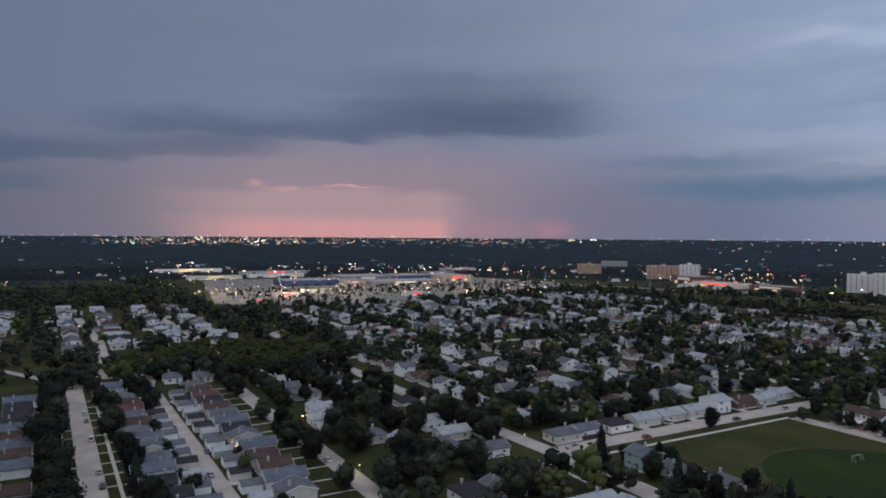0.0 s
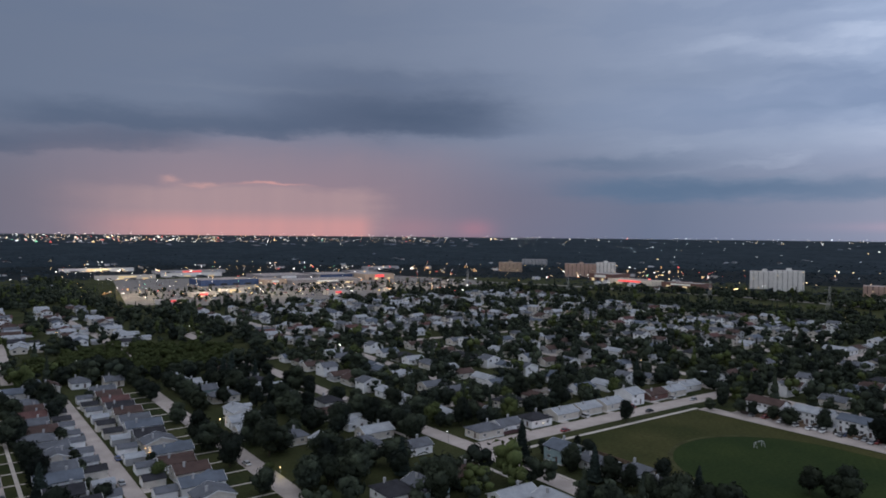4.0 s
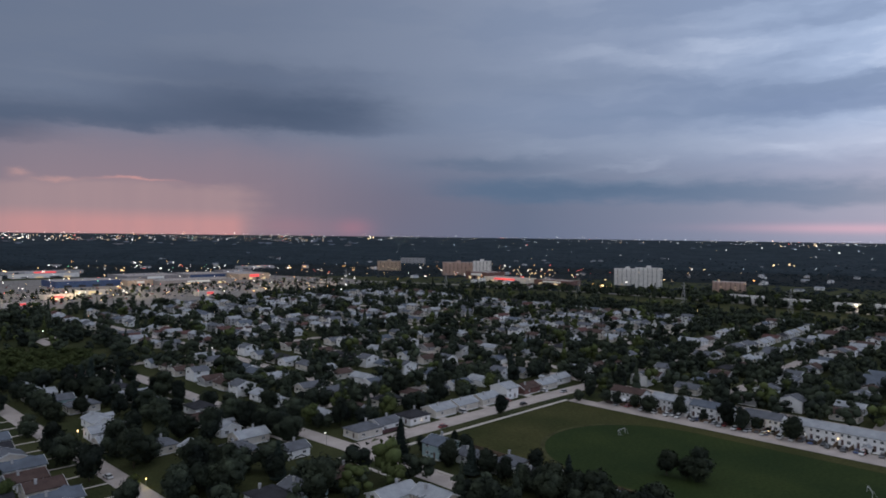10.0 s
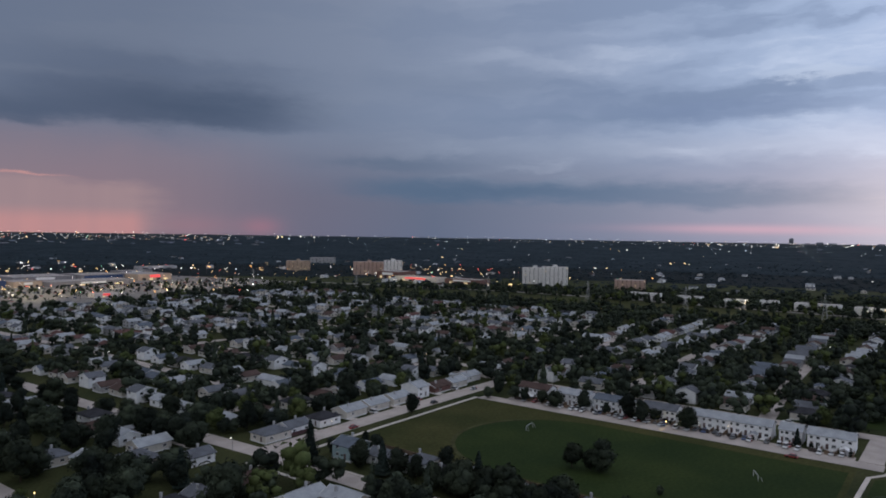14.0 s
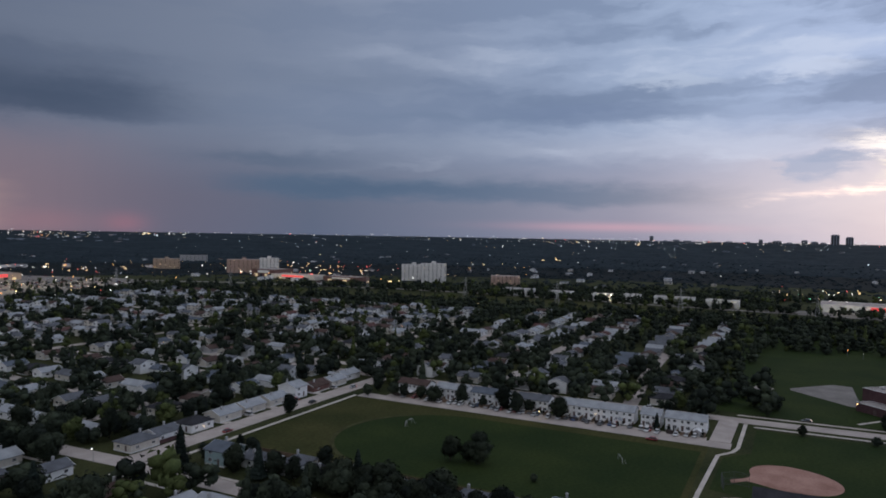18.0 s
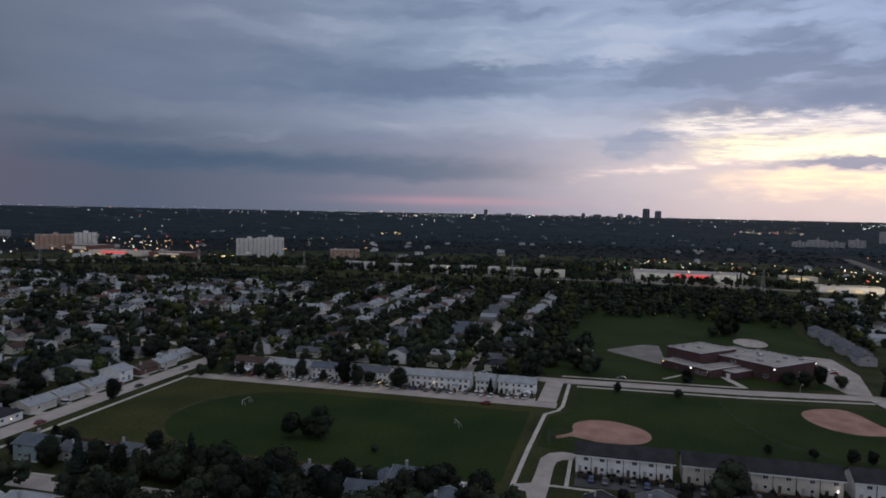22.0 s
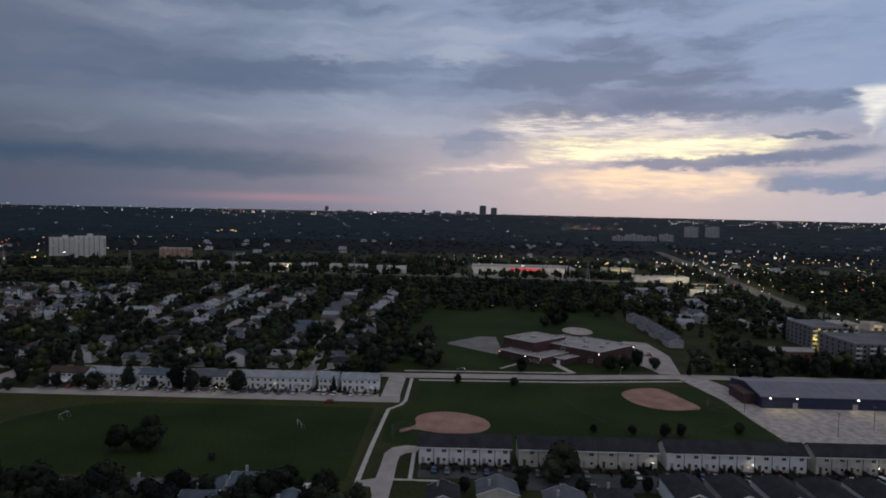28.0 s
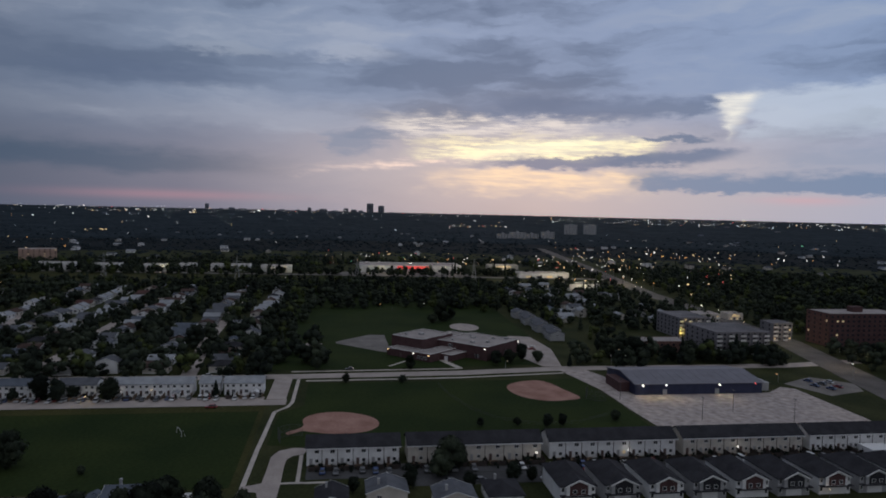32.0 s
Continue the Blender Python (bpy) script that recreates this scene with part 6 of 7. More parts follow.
forest("grove", grove, LEAF_LIGHT, "thick grove of bushy lighter green trees", 34, 0.5, 0.75, [crown(np.random.default_rng(520 + i), 11.0, 8.5, 0.2, 12, 420, 0.6, ICO1) for i in range(4)])
belt = scatter(420, lambda x, y: (640 < x < 752 and -160 < y < 160) or (430 < x < 520 and 32 < y < 52) or (530 < x < 660 and -150 < y < -112), 35)
forest("tree_belt", belt, LEAF, "belt of dark trees behind the school field", 36, 0.7, 1.1)
FARP = []
for i in range(5):
    rng = np.random.default_rng(400 + i)
    v, f = crown(rng, rng.uniform(14, 19), rng.uniform(8, 10), 0.0, 4, 24, 1.5, ICO1)
    v[:, 2] = v[:, 2] * 0.8 - 2.6
    FARP.append((v, f))


def ringpts(count, r0, r1, seed, gap=None):
    r = np.random.default_rng(seed)
    out = []
    while len(out) < count:
        d, a = math.sqrt(r.uniform(r0 * r0, r1 * r1)), math.radians(r.uniform(-9, 137))
        x, y = d * math.sin(a), d * math.cos(a)
        if not clear(x, y) and not (gap and gap(x, y)):
            out.append((x, y))
    return out


edge = scatter(230, lambda x, y: (112 < x < 160 and 780 < y < 1250) or (222 < x < 268 and 752 - (x - 222) * 0.6 < y < 768 - (x - 222) * 0.6), 37)
forest("mall_edge_trees", edge, LEAF, "dark trees along the edge of the mall lot", 40, 0.7, 1.1)
forest("far_woods", ringpts(11500, 1000, 2500, 41, lambda x, y: 150 < x < 800 and 760 < y < 1250), HAZELEAF, "far dark canopy of town trees", 42, 0.6, 1.05, FARP)
# beyond that the woods close to one canopy, a sheet of uneven tree tops
rad = [1750.0]
while rad[-1] < 4870:
    rad.append(rad[-1] * 1.0085)
ang = np.radians(np.arange(-9, 137.01, 0.16))
rr = np.random.default_rng(47)
R, A = np.meshgrid(np.array(rad), ang, indexing="ij")
A = A + rr.uniform(-0.0012, 0.0012, A.shape)
base_z = np.array([rise(q) for q in rad])[:, None]
tops = 1.5 + rr.uniform(-1.6, 2.6, R.shape) * np.minimum(1.0, 2600 / R)
tops[0] = -1.0
V = np.stack([R * np.sin(A), R * np.cos(A), base_z + tops], -1).reshape(-1, 3)
nr, na = R.shape
q = (np.arange(nr - 1)[:, None] * na + np.arange(na - 1)[None, :]).ravel()
F = np.concatenate([np.stack([q, q + 1, q + na], 1), np.stack([q + 1, q + na + 1, q + na], 1)])
tagged(part("distant_woods", np_mesh("distant_woods", V, F[:, ::-1], HAZECANOPY), None), "distant dark woods out to the horizon", "woods", kind="stuff")

# farther houses, too many to tell apart
r = np.random.default_rng(51)
WALLS, ROOFS = [WHITE, CREAM, GREYWALL], [R_LIGHT, R_GREY, R_BROWN, R_DARK, R_BLUE, R_RED]
g = Geo()
for x, y in spots:
    x, y = x + r.uniform(-2.5, 2.5), y + r.uniform(-2, 2)
    w, d, h, rh = r.uniform(9.5, 13), r.uniform(7.6, 9.5), r.choice([3.2, 3.2, 3.2, 5.2]), r.uniform(1.6, 2.3)
    if r.random() < 0.5:
        w, d = d, w
    ax = "x" if w > d else "y"
    wi, ri = int(r.choice([0, 0, 1, 2])), 3 + int(r.choice([0, 0, 0, 0, 0, 1, 1, 1, 2, 2, 3, 4, 5]))
    x0, x1, y0, y1 = x - w / 2, x + w / 2, y - d / 2, y + d / 2
    g.gable_body(x0, x1, y0, y1, -0.2, h, h + rh - 0.15, ax, wi)
    g.gable(x0, x1, y0, y1, h, h + rh, ax, 0.45, 0.22, ri)
    for z in ((1.2, 3.8) if h > 4 else (1.2,)):
        for k in (-0.27, 0.27):
            g.box(x + w * k - 0.8, x + w * k + 0.8, y0 - 0.05, y0, z, z + 1.2, 9)
            g.box(x0 - 0.05, x0, y + d * k - 0.8, y + d * k + 0.8, z, z + 1.2, 9)
    if r.random() < 0.35:
        # a garage at the back of the plot
        gx, gy = x + r.choice([-1, 1]) * (w / 2 + 6), y + r.uniform(-3, 3)
        g.gable_body(gx - 3, gx + 3, gy - 2.8, gy + 2.8, -0.1, 2.5, 3.5, "x", wi)
        g.gable(gx - 3, gx + 3, gy - 2.8, gy + 2.8, 2.48, 3.65, "x", 0.3, 0.16, ri)
tagged(part("distant_houses", g, WALLS + ROOFS + [GLASS]), "many small pale suburban houses among trees", "houses", kind="stuff")

# ---------------------------------------------------------------- cars
CARS = {}


def car_proto(paint, label, van=False):
    """A parked car 4.5 m long along x, nose towards +x."""
    ob = thing("car", label, "car", "parked cars")
    h1, h2 = (0.95, 1.75) if van else (0.82, 1.42)
    b = Geo()
    prof = [(-2.2, 0.32), (2.2, 0.32), (2.25, 0.6), (2.1, h1 - 0.12), (1.2, h1), (-1.9, h1 + 0.03), (-2.25, h1 - 0.08)]
    n = len(prof)
    b.add([(x, -0.86, z) for x, z in prof] + [(x, 0.86, z) for x, z in prof],
          [tuple(range(n)), tuple(range(2 * n - 1, n - 1, -1))] + [((i + 1) % n, i, i + n, (i + 1) % n + n) for i in range(n)])
    part("body", b, PAINTS[paint], ob)
    t0, t1 = (-2.0, 0.75) if van else (-1.25, 0.45)
    lo0, lo1 = (-2.1, 1.3) if van else (-1.85, 1.15)
    c = Geo().add([(lo0, -0.8, h1), (lo1, -0.8, h1), (lo1, 0.8, h1), (lo0, 0.8, h1), (t0, -0.64, h2), (t1, -0.64, h2), (t1, 0.64, h2), (t0, 0.64, h2)],
                  [(0, 1, 5, 4), (1, 2, 6, 5), (2, 3, 7, 6), (3, 0, 4, 7)])
    part("window", c, GLASS, ob)
    part("roof", Geo().box(t0 - 0.04, t1 + 0.04, -0.67, 0.67, h2 - 0.01, h2 + 0.06), PAINTS[paint], ob)
    w = Geo()
    w.tube([(0, -0.11, 0), (0, 0.11, 0)], 0.33, sides=10)
    wm = w.mesh("wheel", TYRE)
    for x in (-1.4, 1.4):
        for y in (-0.8, 0.8):
            part("wheel", wm, None, ob, loc=(x, y, 0.33))
    return ob


for p in PAINTS:
    CARS[p] = car_proto(p, p + " painted car parked outdoors")
CARS["white_van"] = car_proto("white", "white boxy van parked outdoors", True)
CARS["grey_van"] = car_proto("grey", "grey boxy van parked outdoors", True)
placed = set()
crng = random.Random(8)


def park(x, y, rz, kind=None, z=0.06):
    kind = kind or crng.choice(("white", "white", "silver", "black", "grey", "grey", "red", "blue", "white_van", "grey_van"))
    mt = pose(x, y, z, 0, 0, rz)
    if kind in placed:
        return copy_thing(CARS[kind], mt)
    placed.add(kind)
    CARS[kind].matrix_basis = mt
    return CARS[kind]


park(14.6, 342, 90, "white")
park(14.8, 328, 90, "grey")
park(15.0, 298, 90, "white_van")
park(15.2, 256, 90, "silver")
park(15.3, 241, 90, "black")
park(207, 199, 3, "red")
park(262, 199.6, 2, "black")
park(281.8, 49, 90, "red")
park(164.4, 177, 90, "black")
tc = park(298, 201.5, 182, "silver")
for y in (-0.6, 0.6):
    part("tail_lamp", Geo().box(-2.3, -2.22, y - 0.18, y + 0.18, 0.62, 0.8), TAIL, tc, "glowing red lens")
for y in [34, 38, 52.5, 56, 60, 66, 69, 73, 80, 84, 88, 101, 105, 108, 112, 118, 122, 126, 130, 133, 141, 145, 150, 156, 163]:
    park(296.0 + crng.uniform(-0.8, 0.8), y + crng.uniform(-0.5, 0.5), crng.choice((0, 180)) + crng.uniform(-6, 6), z=0.0)
for y in range(-232, -24, 5):
    if crng.random() < 0.6:
        park(208.4, y + crng.uniform(-1, 1), crng.choice((0, 180)) + crng.uniform(-4, 4))
for y in range(-20, 8, 4):
    if crng.random() < 0.7:
        park(209 + crng.uniform(-1, 1), y, crng.choice((0, 180)), crng.choice(("black", "grey", "grey_van", "blue")))
for y in range(-236, -60, 4):
    if crng.random() < 0.75:
        park(202.6 + crng.uniform(-0.6, 0.6), y + crng.uniform(-0.8, 0.8), crng.choice((0, 180)) + crng.uniform(-5, 5), crng.choice(("black", "grey", "black", "grey_van", "blue", "red", "silver")))
for y in range(36, 172, 6):
    if crng.random() < 0.7:
        park(293.6 + crng.uniform(-0.4, 0.4), y + crng.uniform(-1, 1), crng.choice((0, 180)) + crng.uniform(-5, 5), crng.choice(("white", "silver", "white_van", "white", "grey")))
for i in range(9):
    park(198.6, crng.uniform(-235, -30), 90)
for x, y, r in ((300, -140, 90), (344.6, -6, 85), (391, -112, 75), (396, -113, 75), (172, 70, 0), (171, 90, 0), (144, 245, 0), (90.5, 300, 90), (86, 232, 90), (158.6, 130, 90),
                (47, 236, 90), (51, 262, 90), (45.4, 300, 90), (230, 209.6, 90), (262, 209.8, 90), (292, 209.8, 90), (300, -226, 20), (303, -232, 20), (306, -238, 20), (297, -236, 20), (294, -230, 20), (309, -229, 20), (241, -150, 0), (241, -153, 0), (241, -160, 0), (241, -166, 0), (241, -172, 0), (334, 60, 90), (330, 110, 90)):
    park(x, y, r)


# ---------------------------------------------------------------- soccer goals, backstops, fences
def goal(x, y, rz):
    ob = thing("soccer_goal", "white steel soccer goal without net", "soccer goal", "soccer goals", (x, y, 0), rz)
    part("post", Geo().tube([(0, -2.7, 0), (0, -2.7, 2.1)], 0.06), GOALPAINT, ob)
    part("post", Geo().tube([(0, 2.7, 0), (0, 2.7, 2.1)], 0.06), GOALPAINT, ob)
    part("crossbar", Geo().tube([(0, -2.76, 2.1), (0, 2.76, 2.1)], 0.06), GOALPAINT, ob)
    for y_ in (-2.7, 2.7):
        part("stay", Geo().tube([(0, y_, 2.1), (0.6, y_, 1.9), (1.4, y_, 0.05)], 0.035), GOALPAINT, ob)
    return ob


goal(252.5, 142.5, -90)
goal(249, 54, -62)


def backstop(x, y, rz):
    ob = thing("backstop", "chain-link ball field backstop", "backstop", "backstops", (x, y, 0), rz)
    pts = [(-4, -5), (0, -2.6), (0, 2.6), (-4, 5)]
    for px, py in pts:
        part("post", Geo().tube([(px, py, 0), (px, py, 4.2)], 0.06), WIRE, ob)
    for z in (0.2, 2.1, 4.15):
        part("rail", Geo().tube([(px, py, z) for px, py in pts], 0.04), WIRE, ob)
    for i in range(3):
        (ax, ay), (bx, by) = pts[i], pts[i + 1]
        g = Geo()
        for k in range(1, 12):
            q = k / 12
            g.tube([(ax + (bx - ax) * q, ay + (by - ay) * q, 0.2), (ax + (bx - ax) * q, ay + (by - ay) * q, 4.1)], 0.012, sides=3)
        for k in range(1, 10):
            z = 0.2 + k * 0.4
            g.tube([(ax, ay, z), (bx, by, z)], 0.012, sides=3)
        part("mesh_panel", g, WIRE, ob, "grey wire mesh")
    return ob


backstop(243.5, 18, -135 + 180)
backstop(284, -108, -60 + 180)


def fence(pts, h, mat, label, post=2.6):
    ob = thing("fence", label, "fence", "yard fences")
    for (ax, ay), (bx, by) in zip(pts, pts[1:]):
        n = max(1, int(math.hypot(bx - ax, by - ay) / post))
        a = math.degrees(math.atan2(by - ay, bx - ax))
        L = math.hypot(bx - ax, by - ay) / n
        pm = Geo().box(0.06, L - 0.06, -0.03, 0.03, 0.08, h).mesh("panel", mat)
        for i in range(n):
            x, y = ax + (bx - ax) * i / n, ay + (by - ay) * i / n
            part("panel", pm, None, ob, loc=(x, y, 0), rz=a)
            part("post", Geo().box(-0.06, 0.06, -0.06, 0.06, 0, h + 0.1), mat, ob, loc=(x, y, 0))
    return ob


fence([(190, 207.5), (190, 201.5 + 7), (171, 208.8)], 1.7, DARKBRICK, "tall dark red board fence round a yard")
fence([(194.6, 172), (194.6, 120)], 1.6, FENCE, "weathered board fence along the field")
fence([(194.6, 116), (194.6, 44)], 1.6, FENCE, "weathered board fence along the field")
fence([(237.4, -120), (237.4, -205)], 1.4, DARKFENCE, "dark fence behind the terrace")

# white delivery box and shed by the court
ob = thing("shed", "white flat-roofed storage box in a court", "shed", "garden sheds", (210, -183, 0))
part("wall", Geo().box(-3.2, 3.2, -4.5, 4.5, -0.1, 2.7), WHITE, ob)
part("roof", Geo().box(-3.4, 3.4, -4.7, 4.7, 2.7, 2.9), FRAME, ob)
# sheds behind the lane terraces
for x, y, roofm, lab in ((298.5, 34, WHITE, "small white garden shed"), (298.6, 66, R_LIGHT, "small garden shed with pale roof"), (298.6, 110, WHITE, "small white wooden garden shed"), (298.6, 168, WHITE, "small white wooden shed"),
                         (298.6, 92, R_GREY, "small grey roofed shed"), (298.6, 137, R_LIGHT, "small wooden garden shed"), (191, 40, WHITE, "small white wooden garden shed"), (191, 78, R_BLUE, "small blue roofed shed"), (190.5, 112, R_LIGHT, "small pale wooden garden shed"), (190.5, 130, WHITE, "small white wooden garden shed")):
    ob = thing("shed", lab, "shed", "garden sheds", (x, y, 0), crng.choice((0, 90)))
    part("wall", Geo().gable_body(-1.7, 1.7, -1.4, 1.4, -0.1, 2.0, 2.7, "x"), WHITE if roofm is not WHITE else GREYWALL, ob)
    part("roof", Geo().gable(-1.7, 1.7, -1.4, 1.4, 2.0, 2.85, "x", 0.2, 0.1), roofm, ob)
    door(ob, -1.7, 0, 0, "-x", 0.9, 1.8)


# ---------------------------------------------------------------- lamps of the near streets
def street_lamp(x, y, z, mat, what, size=0.6, rz=0.0, pole=True):
    size *= 0.45
    ob = thing("street_lamp", what + " street lamp on a grey pole", "street lamp", "street lamps", (x, y, 0), rz)
    part("pole", Geo().tube([(0, 0, 0), (0, 0, z * 0.7), (0.1, 0, z * 0.95), (0.7, 0, z + 0.12)], 0.11, 0.06), POLE, ob)
    part("head", Geo().box(0.5, 1.5, -0.2, 0.2, z + 0.06, z + 0.24), POLE, ob)
    part("lens", Geo().box(1.0 - size / 2, 1.0 + size / 2, -size / 2, size / 2, z - size * 0.5, z + 0.05), mat, ob, "glowing lens")
    return ob


for x, y, z, mat, what, size in ((157.5, 212, 5, L_WHITE, "white lit", 0.7), (22, 617, 6, L_AMBER, "amber lit", 1.5), (23, 421, 6, L_WHITE, "white lit", 0.8), (63, 439, 6, L_WHITE, "white lit", 0.8),
                                 (217, 414, 6, L_WHITE, "white lit", 0.8), (339, 265, 6, L_WARM, "yellow lit", 0.9), (486, 295, 5, L_AMBER, "amber lit", 1.2), (487, 284, 5, L_AMBER, "amber lit", 1.0),
                                 (640, 340, 6, L_WHITE, "white lit", 1.2), (346, 71, 5, L_WARM, "yellow lit", 0.6), (550, 74, 6, L_WHITE, "white lit", 1.5), (543, 70, 5, L_WARM, "warm lit", 1.3),
                                 (369, -135, 5, L_WARM, "warm lit", 0.7), (364, -155, 5, L_WARM, "warm lit", 0.6), (350, -144, 5, L_WHITE, "white lit", 0.6), (350, -152, 5, L_WHITE, "white lit", 0.6),
                                 (350, -162, 5, L_WHITE, "white lit", 0.6), (350, -184, 5, L_WHITE, "white lit", 0.6), (309, -213, 4, L_AMBER, "amber lit", 0.8), (344, -85, 4, L_WARM, "yellow lit", 0.5),
                                 (378, -300, 5, L_WHITE, "white lit", 0.9), (374, -308, 5, L_WHITE, "white lit", 0.9), (527, -293, 8, L_WHITE, "white lit", 1.5), (490, -299, 6, L_AMBER, "amber lit", 1.5),
                                 (521, -401, 6, L_WHITE, "white lit", 1.2), (312, -256, 8, L_WHITE, "white lit", 1.2), (440, -276, 8, L_WARM, "warm lit", 1.0), (600, -322, 8, L_WARM, "warm lit", 1.4),
                                 (660, -300, 8, L_WHITE, "white lit", 1.4), (700, -332, 8, L_AMBER, "amber lit", 1.6), (255, -262, 8, L_WARM, "warm lit", 0.8)):
    street_lamp(x, y, z, mat, what, size, crng.uniform(0, 360))


def lot_pole(x, y):
    ob = thing("light_pole", "tall dark steel light pole in the gravel lot", "light pole", "lot poles", (x, y, 0))
    part("pole", Geo().tube([(0, 0, 0), (0, 0, 9)], 0.13, 0.08), WIRE, ob)
    part("head", Geo().box(-0.9, 0.9, -0.18, 0.18, 8.95, 9.15), WIRE, ob, "unlit lamp head")


for x, y in ((283, -121), (262, -161), (252, -142), (247, -178)):
    lot_pole(x, y)


def porch_lamp(x, y, z, mat, size, what, power=0.0, tone=(1.0, 0.7, 0.35)):
    """A lamp on a short bracket post beside a house or yard."""
    size *= 0.62
    ob = thing("yard_lamp", what, "yard lamp", "yard lamps", (x, y, 0))
    part("post", Geo().tube([(0, 0, 0), (0, 0, z)], 0.05), POLE, ob)
    part("globe", Geo().box(-size / 2, size / 2, -size / 2, size / 2, z, z + size), mat, ob, "glowing globe")
    if power:
        d = bpy.data.lights.new("yard_light", "POINT")
        d.energy, d.color, d.shadow_soft_size = power, tone, 0.3
        o = new("yard_light", d)
        o.location = (x, y, z + size + 0.5)
    return ob


porch_lamp(94.5, 285, 2.6, L_WARM, 0.6, "warm lit yard lamp beside a house", 60)
porch_lamp(60, 256, 2.5, L_AMBER, 0.5, "amber lit lamp behind a house", 30)
porch_lamp(60, 262, 2.5, L_AMBER, 0.4, "amber lit lamp behind a house")
porch_lamp(291.6, 99, 2.6, L_WARM, 0.5, "yellow yard lamp by a terrace", 160, (1.0, 0.72, 0.15))
porch_lamp(299.6, 88, 2.6, L_WHITE, 0.45, "white lit lamp on a terrace back")
porch_lamp(299.6, 76, 2.8, L_WARM, 0.45, "warm lit lamp on a terrace back")
porch_lamp(214.2, -64, 2.6, L_WHITE, 0.4, "white lit lamp on a terrace front", 25, (1, 0.9, 0.75))
porch_lamp(214.2, -95, 2.6, L_WHITE, 0.4, "white lit lamp on a terrace front", 20, (1, 0.9, 0.75))
porch_lamp(214.2, -134, 2.6, L_WHITE, 0.4, "white lit lamp on a terrace front", 20, (1, 0.9, 0.75))
porch_lamp(189, -28, 2.2, L_AMBER, 0.35, "amber lit yard lamp", 25)
porch_lamp(178.4, -141, 2.0, L_WARM, 0.3, "warm lit porch lamp", 25)
porch_lamp(421, -224, 3.0, L_WARM, 0.6, "yellow lit entrance lamp of flats", 2600, (1.0, 0.7, 0.2))
porch_lamp(202, 206.5, 2.4, L_WARM, 0.4, "warm lit lamp on a house front", 15)
porch_lamp(91.5, 216, 2.4, L_WARM, 0.4, "yellow lamp under a street tree", 260, (1.0, 0.85, 0.1))
# ball field outfield fence and low hedge bushes behind the terraces
ob = thing("fence", "low chain-link outfield fence", "fence", "field fences")
run = [(312, -46), (295, -48), (275, -53), (259, -61), (251, -75), (252, -92), (262, -108)]
for (ax, ay), (bx, by) in zip(run, run[1:]):
    part("rail", Geo().tube([(ax, ay, 1.1), (bx, by, 1.1)], 0.03, sides=4), WIRE, ob)
    part("wire", Geo().tube([(ax, ay, 0.15), (bx, by, 0.15)], 0.015, sides=3).tube([(ax, ay, 0.6), (bx, by, 0.6)], 0.015, sides=3), WIRE, ob)
    n = int(math.hypot(bx - ax, by - ay) / 3)
    for i in range(n):
        part("post", Geo().tube([(0, 0, 0), (0, 0, 1.15)], 0.04, sides=5), WIRE, ob, loc=(ax + (bx - ax) * i / n, ay + (by - ay) * i / n, 0))

# ---------------------------------------------------------------- the lit town in the distance
lr = np.random.default_rng(77)
TONES = [L_WHITE, L_WARM, L_AMBER, L_COOL, L_RED, L_GREEN, D_WARM, D_WHITE, D_COOL]


def reach(el):
    """Distance at which the land lies el degrees below eye level."""
    lo, hi = 150.0, 4880.0
    for _ in range(40):
        mid = (lo + hi) / 2
        if math.degrees(math.atan2(rise(mid) - 80, mid)) < el:
            lo = mid
        else:
            hi = mid
    return lo


def lights(name, label, count, a0, a1, e0, e1, probs, size, height=9.0, spread=1.0, dim=0.5, wide=1.0):
    """Many small lamps between two azimuths and two depression angles, some of them rows seen as one short streak."""
    g = Geo()
    for i in range(count):
        a = math.radians(30.4 + a0 + (a1 - a0) * lr.random())
        d = reach(e0 + (e1 - e0) * lr.random() ** spread)
        x, y = d * math.sin(a), d * math.cos(a)
        s = size * d * lr.uniform(0.38, 0.85)
        w = s * (1.0 + wide * lr.random() ** 3 * 3)
        z = rise(d) + height * lr.uniform(0.8, 1.3)
        k = int(lr.choice(6, p=probs))
        if k < 4 and lr.random() < dim:
            k = (7, 6, 6, 8)[k]
        ca, sa = math.cos(a) * w, -math.sin(a) * w
        ea, fa = math.sin(a) * s, math.cos(a) * s
        c = [(x + p * ca + q * ea, y + p * sa + q * fa) for p, q in ((-1, -1), (1, -1), (1, 1), (-1, 1))]
        g.add([(u, v, z - s * 0.8) for u, v in c] + [(u, v, z + s * 0.8) for u, v in c], [(3, 2, 1, 0), (4, 5, 6, 7), (0, 1, 5, 4), (1, 2, 6, 5), (2, 3, 7, 6), (3, 0, 4, 7)], k)
        if d < 1600:
            g.box(x - 0.12, x + 0.12, y - 0.12, y + 0.12, 0, z - s * 0.8, 9)
    return tagged(part(name, g, TONES + [WIRE]), label, "lights", kind="stuff")


MIXED = (0.42, 0.26, 0.14, 0.12, 0.05, 0.01)
COLD = (0.50, 0.20, 0.05, 0.23, 0.02, 0.0)
HOT = (0.30, 0.34, 0.22, 0.04, 0.09, 0.01)
WARMLOT = (0.40, 0.38, 0.12, 0.02, 0.07, 0.01)
lights("horizon_lights", "thin string of town lights along the horizon", 560, -36, 102, -0.36, -0.70, COLD, 0.00036, 16, 1.0, 0.86, 0.6)
lights("horizon_lights", "scattered lights below the horizon string", 150, -36, 102, -0.66, -1.25, COLD, 0.00034, 15, 1.0, 0.72, 0.5)
